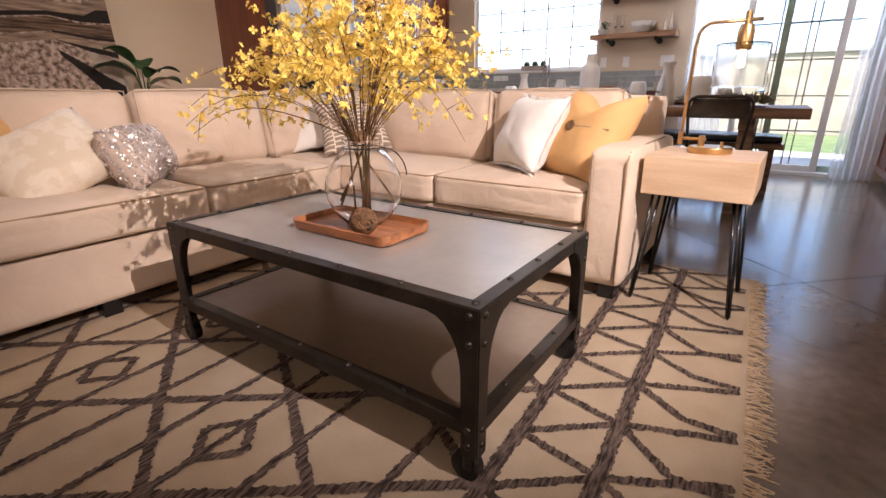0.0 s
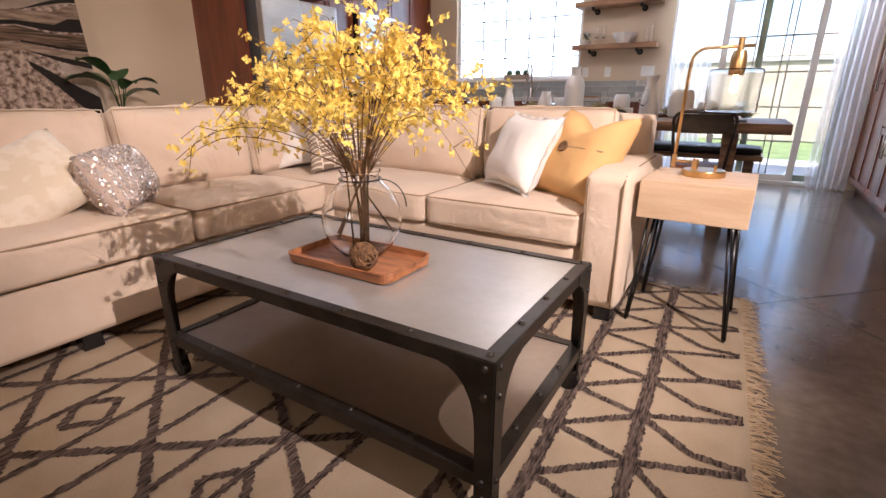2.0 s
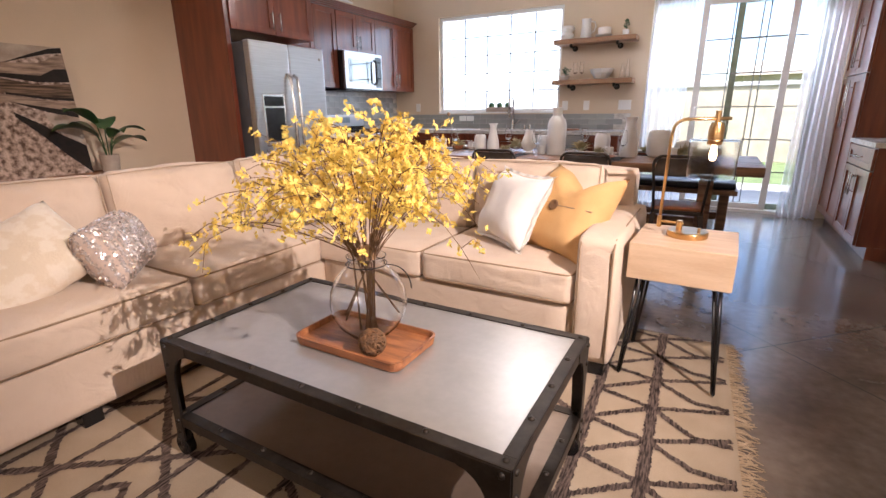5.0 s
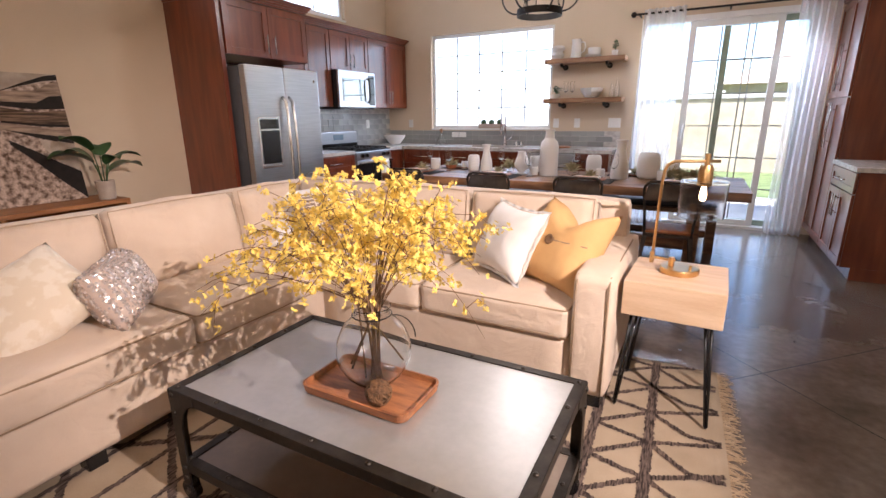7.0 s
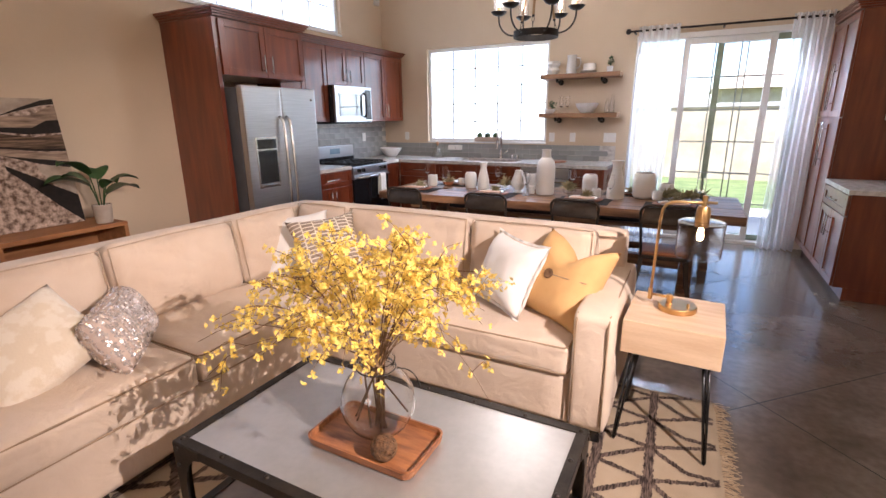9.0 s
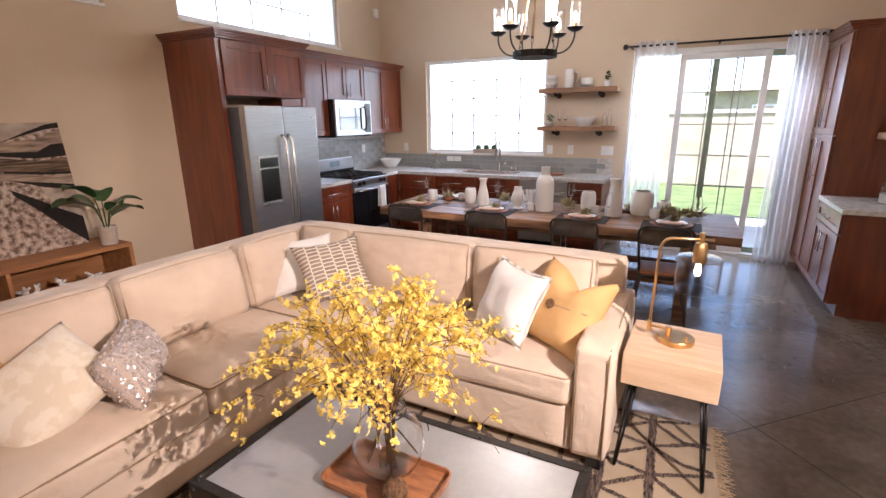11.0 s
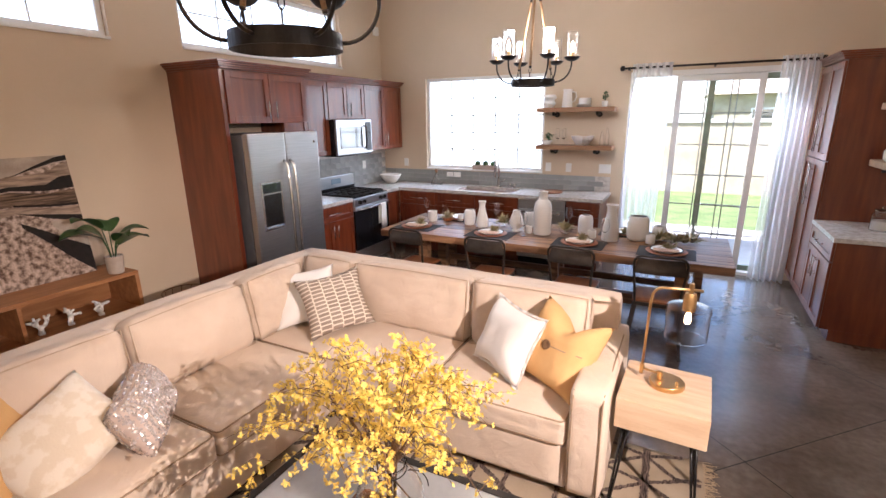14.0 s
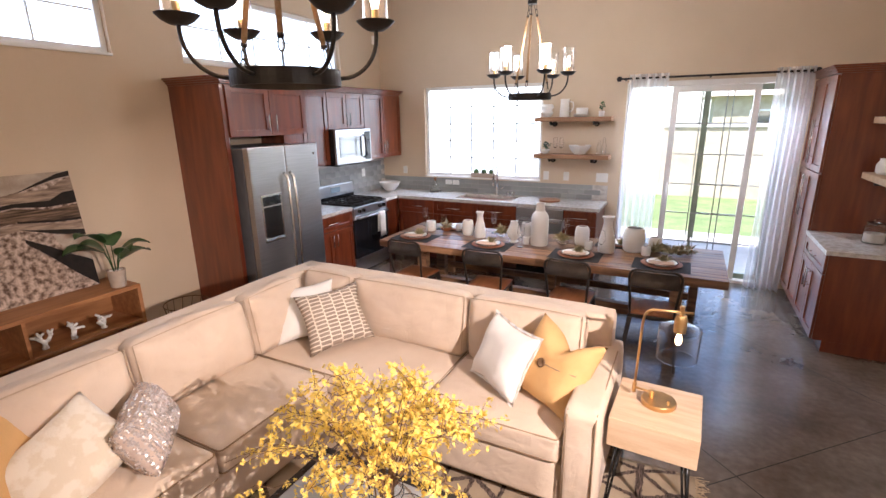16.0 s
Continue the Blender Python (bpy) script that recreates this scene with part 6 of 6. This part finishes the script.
def hollow(p, wall=0.004):
    """Closes an outline of a vessel with an inner face."""
    return [(0, 0)] + p + [(max(0.002, r - wall), z) for r, z in p[::-1][:-1]] + [(max(0.002, p[0][0] - wall), p[0][1] + wall), (0, p[0][1] + wall)]


def jar(x, y, r, h, label="white matte ceramic jar on the table"):
    return turned("ceramic_jar", label, "jar", x, y, TZ, hollow([(r * 0.75, 0), (r * 0.93, h * 0.08), (r, h * 0.3), (r, h * 0.72), (r * 0.9, h * 0.92), (r * 0.72, h), (r * 0.66, h)]), M_CERAM, "white tableware")


def carafe(x, y, h, r):
    return turned("ceramic_carafe", "white ceramic carafe with a flared neck", "carafe", x, y, TZ, hollow([(r * 0.95, 0), (r, h * 0.05), (r * 0.95, h * 0.35), (r * 0.62, h * 0.66), (r * 0.5, h * 0.8), (r * 0.55, h * 0.92), (r * 0.72, h)]), M_CERAM, "white tableware")


def cup(x, y, r, h):
    return turned("ceramic_cup", "small white ceramic votive cup", "cup", x, y, TZ, hollow([(r * 0.85, 0), (r, h * 0.1), (r, h * 0.92), (r * 0.96, h)]), M_CERAM, "white tableware")


jar(-0.63, 6.23, 0.062, 0.165)
carafe(-0.47, 6.19, 0.275, 0.062)
turned("ceramic_vase", "white glazed teardrop vase on a glass foot", "vase", -0.08, 6.15, TZ, hollow([(0.045, 0), (0.05, 0.006), (0.03, 0.02), (0.065, 0.06), (0.072, 0.10), (0.05, 0.16), (0.036, 0.20), (0.040, 0.215)]), M_CERAM, "white tableware")
jar(-0.02, 6.40, 0.058, 0.16)
cup(0.065, 6.11, 0.032, 0.075)
turned("ceramic_bottle", "tall white ceramic bottle vase", "vase", 0.19, 6.14, TZ, hollow([(0.080, 0), (0.085, 0.01), (0.086, 0.26), (0.075, 0.31), (0.045, 0.345), (0.040, 0.40), (0.045, 0.42)]), M_CERAM, "white tableware")
jar(0.575, 6.30, 0.070, 0.19)
cup(0.665, 6.16, 0.038, 0.078)
carafe(0.83, 6.15, 0.335, 0.078)
jar(1.055, 6.27, 0.098, 0.225, "round white matte ceramic jar on the table")
jar(1.235, 6.36, 0.062, 0.13)
cup(1.175, 6.17, 0.040, 0.082)
cup(-1.09, 6.24, 0.052, 0.115)
cup(-0.80, 6.36, 0.034, 0.08)


def wine_glass(x, y):
    g = thing("wine_glass", "clear stemmed wine glass on the table", "glass", (x, y, TZ), group="wine glasses")
    part("bowl", lathe([(0.003, 0.095), (0.020, 0.105), (0.036, 0.135), (0.035, 0.17), (0.028, 0.225), (0.0268, 0.225), (0.0338, 0.17), (0.0345, 0.135), (0.019, 0.107), (0, 0.099)], 24), M_GLASS, g, smooth=True)
    part("stem", lathe([(0, 0.003), (0.0035, 0.003), (0.003, 0.05), (0.0035, 0.094), (0, 0.094)], 12), M_GLASS, g, smooth=True)
    part("foot", lathe([(0, 0), (0.034, 0), (0.034, 0.0015), (0.005, 0.0028), (0, 0.0028)], 24), M_GLASS, g, smooth=True)
    return g


first_glass = wine_glass(-1.27, 6.44)
for x, y in ((-0.86, 6.10), (-0.40, 6.42), (0.375, 6.46), (0.80, 6.02), (1.50, 6.06), (0.05, 5.98)):
    copy_thing(first_glass, pose(x, y, TZ))


def airplant(parent, c, s, seed, n=60):
    rng = random.Random(seed)
    bm = bmesh.new()
    for _ in range(n):
        az, el = rng.uniform(0, 6.28), rng.uniform(0.1, 1.4)
        d = Vector((math.cos(az) * math.cos(el), math.sin(az) * math.cos(el), math.sin(el)))
        side = d.orthogonal().normalized()
        l = s * rng.uniform(0.6, 1.1)
        p = Vector(c)
        a, b = p + d * l * 0.55 + Vector((0, 0, 0.1 * l)), p + d * l + Vector((0, 0, -0.35 * l * rng.random()))
        w = s * 0.07
        v = [bm.verts.new(q) for q in (p - side * w, p + side * w, a + side * w * 0.7, a - side * w * 0.7, b)]
        bm.faces.new((v[0], v[1], v[2], v[3])), bm.faces.new((v[3], v[2], v[4]))
    return part("leaves", bm, M_DUSKY, parent, "curling grey-green leaves")


def place_setting(x, y, near):
    m = thing("placemat", "black woven placemat on the dining table", "placemat", (x, y, TZ), group="placemats")
    part("mat", block(-0.225, 0.225, -0.165, 0.165, 0, 0.003, 0.001), M_MAT, m)
    z = TZ + 0.0032
    c = turned("charger_plate", "terracotta charger plate on a placemat", "plate", x, y, z, [(0, 0), (0.10, 0), (0.155, 0.010), (0.165, 0.016), (0.160, 0.018), (0.10, 0.008), (0, 0.008)], M_TERRA, "charger plates")
    p = turned("dinner_plate", "white plate with a dark rim", "plate", x, y, z + 0.0085, [(0, 0), (0.075, 0), (0.115, 0.016), (0.130, 0.020), (0.128, 0.023), (0.075, 0.006), (0, 0.006)], M_CERAM, "dinner plates")
    part("plate_rim", lathe([(0.1225, 0.0206), (0.131, 0.0212), (0.130, 0.0240), (0.1225, 0.0222), (0.1225, 0.0206)], 28), M_BLACK, p, "dark rim", smooth=True)
    if near:
        q = thing("napkin", "folded blush napkin on the plate", "napkin", (x, y - 0.05, z + 0.0315), 4, "napkins")
        part("cloth", soft_box(0.20, 0.085, 0.014, 0.006, 5, (0, 0, 0.003), 0.002, int(x * 10)), material("blush_linen", (0.62, 0.44, 0.34), (0.55, 0.38, 0.29), rough=0.9, scale=20), q, smooth=True)
        a = thing("air_plant", "small golden dried air plant on a plate", "plant", (x + 0.02, y + 0.045, z + 0.017), group="table greenery")
        airplant(a, (0, 0, 0), 0.095, int(100 + x * 10), 60)


for x in (-1.10, -0.26, 0.60, 1.32):
    place_setting(x, 5.90, True)
for x in (-0.86, 0.92):
    place_setting(x, 6.47, False)


def green_bowl(x, y, s, seed):
    b = thing("succulent_bowl", "shallow dark bowl of grey-green air plants", "bowl", (x, y, TZ), group="table greenery")
    part("bowl", lathe(hollow([(0.03, 0), (0.05, 0.01), (0.062, 0.035), (0.064, 0.045)]), 22), M_TERRA if seed == 0 else M_GLASS, b, smooth=True)
    airplant(b, (0, 0, 0.035), s, seed + 50, 70)


green_bowl(0.40, 6.24, 0.125, 1)
green_bowl(-0.93, 6.30, 0.12, 0)
green_bowl(-0.27, 6.30, 0.125, 2)
g = thing("garland", "dried grey-green leafy garland along the table", "garland", (1.38, 6.28, TZ))
for i in range(5):
    airplant(g, (-0.14 + 0.07 * i, 0.03 * math.sin(i * 2), 0.012), 0.12, 70 + i, 60)
g = thing("garland", "small dark green leafy sprig on the table", "garland", (0.94, 6.40, TZ))
airplant(g, (0, 0, 0.012), 0.10, 90, 50)


# ---- shelves, counter and wall details ----
def wood_shelf(name, x0, x1, y0, y1, z, label, mounts, axis="y"):
    s = thing(name, label, "shelf", (0, 0, 0), group="floating shelves")
    part("board", block(x0, x1, y0, y1, z - 0.055, z, 0.004), M_OAK if axis == "x" else M_WALNUT_L, s)
    for q in mounts:
        if axis == "y":
            b = part("bracket", tube([(q, y1, z - 0.085), (q, y0 + 0.05, z - 0.085)], 0.013, 10), M_IRON, s, "black pipe bracket", smooth=True)
            part("flange", cyl(0.034, 0.012, (q, y1 - 0.006, z - 0.088), 20, "y"), M_IRON, b)
            part("elbow", tube([(q, y0 + 0.05, z - 0.085), (q, y0 + 0.03, z - 0.082), (q, y0 + 0.02, z - 0.055)], 0.017, 10), M_IRON, b, smooth=True)
        else:
            b = part("bracket", tube([(x1, q, z - 0.085), (x0 + 0.05, q, z - 0.085)], 0.013, 10), M_IRON, s, "black pipe bracket", smooth=True)
    return s


M_WALNUT_L = material("reclaimed_shelf_wood", (0.36, 0.20, 0.105), (0.24, 0.125, 0.062), rough=0.55, scale=3, stretch=(1, 8, 8), fine=0.2, bump=0.1)
S1, S2 = 1.985, 1.518
wood_shelf("wall_shelf", -0.41, 0.545, 7.85, 8.098, S1, "thick brown wooden wall shelf on pipe brackets", (-0.20, 0.34))
wood_shelf("wall_shelf", -0.41, 0.545, 7.85, 8.098, S2, "thick brown wooden wall shelf on pipe brackets", (-0.20, 0.34))
wood_shelf("wall_shelf", 2.84, XR - 0.002, 6.50, 7.19, 1.955, "thick brown wooden wall shelf above the side counter", (6.7, 7.0), "x")
wood_shelf("wall_shelf", 2.84, XR - 0.002, 6.50, 7.19, 1.475, "thick brown wooden wall shelf above the side counter", (6.7, 7.0), "x")
Y = 7.98
for z in (0.0, 0.075):
    turned("faceted_bowl", "white faceted ceramic bowl on the upper shelf", "bowl", -0.285 + z * 0.1, Y, S1 + 0.001 + z, hollow([(0.045, 0), (0.05, 0.004), (0.088, 0.05), (0.066, 0.085)]), M_CERAM, n=8, smooth=False)
p = turned("ceramic_pitcher", "tall white ceramic pitcher on the upper shelf", "pitcher", -0.055, Y, S1 + 0.001, hollow([(0.062, 0), (0.064, 0.01), (0.056, 0.12), (0.052, 0.19), (0.058, 0.22)]), M_CERAM)
part("handle", tube([(0.052, 0, 0.19), (0.10, 0, 0.18), (0.112, 0, 0.13), (0.095, 0, 0.08), (0.057, 0, 0.06)], 0.008, 8), M_CERAM, p, smooth=True)
for i, (r, z) in enumerate(((0.10, 0.0), (0.095, 0.018))):
    turned("saucer", "white saucer in a stack on the upper shelf", "plate", 0.155, Y, S1 + 0.001 + z, [(0, 0), (0.06, 0), (r, 0.014), (r, 0.017), (0.06, 0.005), (0, 0.005)], M_CERAM)
turned("ceramic_crock", "squat white ceramic crock on stacked saucers", "crock", 0.165, Y, S1 + 0.026, hollow([(0.065, 0), (0.072, 0.008), (0.074, 0.07), (0.070, 0.085)]), M_CERAM)


def small_plant(x, y, z, h, seed):
    p = thing("small_plant", "little green succulent in a white pot on the shelf", "plant", (x, y, z), group="shelf plants")
    part("pot", lathe(hollow([(0.026, 0), (0.030, 0.004), (0.038, h), (0.037, h + 0.003)]), 20), M_CERAM, p, smooth=True)
    rng = random.Random(seed)
    for k in range(4):
        bm = bmesh.new()
        lean_ = Vector((rng.gauss(0, 0.018), rng.gauss(0, 0.014), 0.085 + 0.05 * rng.random()))
        tube([(0, 0, h * 0.8), Vector((0, 0, h * 0.8)) + lean_ * 0.5, Vector((0, 0, h * 0.8)) + lean_], 0.0025, 5, bm)
        for q in range(7):
            c = Vector((0, 0, h * 0.8)) + lean_ * (0.35 + 0.65 * q / 6)
            d = Vector((rng.gauss(0, 1), rng.gauss(0, 1), rng.gauss(0.4, 0.5))).normalized()
            s = d.orthogonal().normalized() * 0.010
            bm.faces.new([bm.verts.new(v) for v in (c, c + d * 0.018 + s, c + d * 0.036, c + d * 0.018 - s)])
        part("sprig", bm, M_LEAF, p)


small_plant(0.405, Y, S1 + 0.001, 0.065, 1)
b = turned("scalloped_bowl", "small white scalloped bowl holding a succulent", "bowl", -0.295, Y, S2 + 0.001, hollow([(0.03, 0), (0.04, 0.005), (0.068, 0.04), (0.072, 0.052)]), M_CERAM, n=14, smooth=False)
small_plant(-0.275, Y, S2 + 0.008, 0.035, 2)
for x in (-0.155, -0.075):
    g = thing("flute_glass", "tall clear flute glass on the lower shelf", "glass", (x, Y, S2 + 0.001), group="flute glasses")
    part("bowl", lathe([(0.003, 0.07), (0.022, 0.085), (0.027, 0.13), (0.026, 0.205), (0.025, 0.205), (0.026, 0.13), (0.021, 0.087), (0, 0.073)], 20), M_GLASS, g, smooth=True)
    part("foot", lathe([(0, 0), (0.03, 0), (0.03, 0.002), (0.004, 0.005), (0.003, 0.069), (0, 0.069)], 20), M_GLASS, g, smooth=True)
turned("serving_bowl", "large white wavy serving bowl on the lower shelf", "bowl", 0.165, Y, S2 + 0.001, hollow([(0.06, 0), (0.075, 0.006), (0.125, 0.07), (0.142, 0.115)], 0.005), M_CERAM, n=9, smooth=False)
for x, h in ((0.405, 0.17), (0.465, 0.21)):
    turned("glass_bottle", "clear glass bottle on the lower shelf", "bottle", x, Y, S2 + 0.001, hollow([(0.024, 0), (0.026, 0.004), (0.025, h * 0.6), (0.013, h * 0.75), (0.012, h)], 0.002), M_GLASS, "shelf bottles")
turned("ceramic_jar", "white ceramic jar on the side shelf", "jar", 2.93, 6.98, 1.477, hollow([(0.04, 0), (0.06, 0.02), (0.062, 0.08), (0.04, 0.12), (0.042, 0.135)]), M_CERAM)
j = turned("glass_jar", "clear glass canister with flour on the side counter", "jar", 2.93, 6.86, 0.904, hollow([(0.075, 0), (0.08, 0.006), (0.08, 0.13), (0.06, 0.155), (0.062, 0.165)], 0.003), M_GLASS)
part("lid", lathe([(0, 0.168), (0.066, 0.168), (0.066, 0.178), (0.02, 0.186), (0.022, 0.205), (0, 0.208)], 24), M_GLASS, j, smooth=True)
part("contents", cyl(0.074, 0.075, (0, 0, 0.0445), 24), M_PILLOW_W, j, "pale flour inside", smooth=False)
turned("fruit_bowl", "white oval ceramic bowl in the counter corner", "bowl", -2.66, 7.80, 0.9165, hollow([(0.06, 0), (0.075, 0.005), (0.135, 0.08), (0.165, 0.135)], 0.006), M_CERAM, n=36)
d = turned("glass_decanter", "clear conical glass decanter with a round stopper", "decanter", -1.93, 7.93, 0.9165, hollow([(0.085, 0), (0.09, 0.006), (0.05, 0.09), (0.022, 0.14), (0.02, 0.165), (0.026, 0.17)], 0.003), M_GLASS)
part("stopper", lathe([(0, 0.168), (0.012, 0.17), (0.014, 0.18), (0.024, 0.195), (0.026, 0.207), (0.018, 0.224), (0, 0.23)], 18), M_WALNUT_L, d, smooth=True)
turned("round_board", "round wooden serving board on the counter", "board", -0.15, 7.80, 0.9165, [(0, 0), (0.135, 0), (0.14, 0.006), (0.135, 0.018), (0, 0.018)], M_SEAT)
t = thing("sill_planter", "grey wooden trough of dark moss balls on the window sill", "planter", (-1.215, 8.108, 1.1445))
part("trough", block(-0.19, 0.19, -0.032, 0.032, 0, 0.065, 0.003), M_POT, t)
for x in (-0.12, 0.0, 0.12):
    part("moss_ball", lathe([(0.042 * math.sin(math.pi * k / 8), 0.083 - 0.042 * math.cos(math.pi * k / 8)) for k in range(9)], 16, at=(x, 0, 0)), M_LEAF, t, "dark green moss ball", smooth=True)


def plate(name, axis, a, z, w, label, n):
    s = thing(name, label, "switch", (0, 0, 0), group="wall plates")
    if axis == "y":
        part("cover", block(a - w / 2, a + w / 2, YB - 0.006, YB, z - 0.058, z + 0.058, 0.002), M_WHITE, s)
        for k in range(n):
            c = a - w / 2 + w * (k + 0.5) / n
            part("rocker", block(c - 0.016, c + 0.016, YB - 0.009, YB - 0.0062, z - 0.033, z + 0.033, 0.001), M_WHITE, s)
    else:
        part("cover", block(XL + 0.011, XL + 0.017, a - w / 2, a + w / 2, z - 0.058, z + 0.058, 0.002), M_WHITE, s)
        part("rocker", block(XL + 0.0172, XL + 0.020, a - 0.016, a + 0.016, z - 0.033, z + 0.033, 0.001), M_WHITE, s)


for a, w, n in ((-0.29, 0.075, 1), (-0.015, 0.075, 1), (0.45, 0.15, 3), (-2.55, 0.075, 1)):
    plate("switch_plate", "y", a, 1.215, w, "white switch plate on the kitchen wall", n)
plate("switch_plate", "x", 7.51, 1.215, 0.075, "white switch plate on the tiles", 1)
for a in (-1.78, -1.66):
    s = thing("outlet", "white outlet on the low tile strip", "outlet", (0, 0, 0), group="wall plates")
    part("cover", block(a - 0.055, a + 0.055, YB - 0.017, YB - 0.0105, 1.02, 1.09, 0.002), M_WHITE, s)
s = thing("wall_sensor", "small white alarm sensor high on the wall", "sensor", (XL, 7.96, 3.12))
part("case", block(0.0, 0.045, -0.05, 0.05, -0.06, 0.06, 0.01), M_WHITE, s)
part("lens", block(0.0452, 0.048, -0.025, 0.025, -0.04, 0.0, 0.001), M_CERAM, s)


def wire_basket():
    w = thing("wire_basket", "low black wire basket on the floor behind the sofa", "basket", (-2.62, 4.22, 0.0))
    for z, r in ((0.006, 0.13), (0.12, 0.16), (0.24, 0.18), (0.36, 0.19)):
        part("hoop", tube([(r * math.cos(2 * math.pi * k / 28), r * math.sin(2 * math.pi * k / 28), z) for k in range(28)], 0.0035, 5, closed=True), M_TWINE, w, smooth=True)
    for k in range(14):
        a = 2 * math.pi * k / 14
        part("wire", tube([(0.13 * math.cos(a), 0.13 * math.sin(a), 0.006), (0.165 * math.cos(a + 0.2), 0.165 * math.sin(a + 0.2), 0.18), (0.19 * math.cos(a), 0.19 * math.sin(a), 0.36)], 0.0025, 5), M_TWINE, w, smooth=True)


wire_basket()
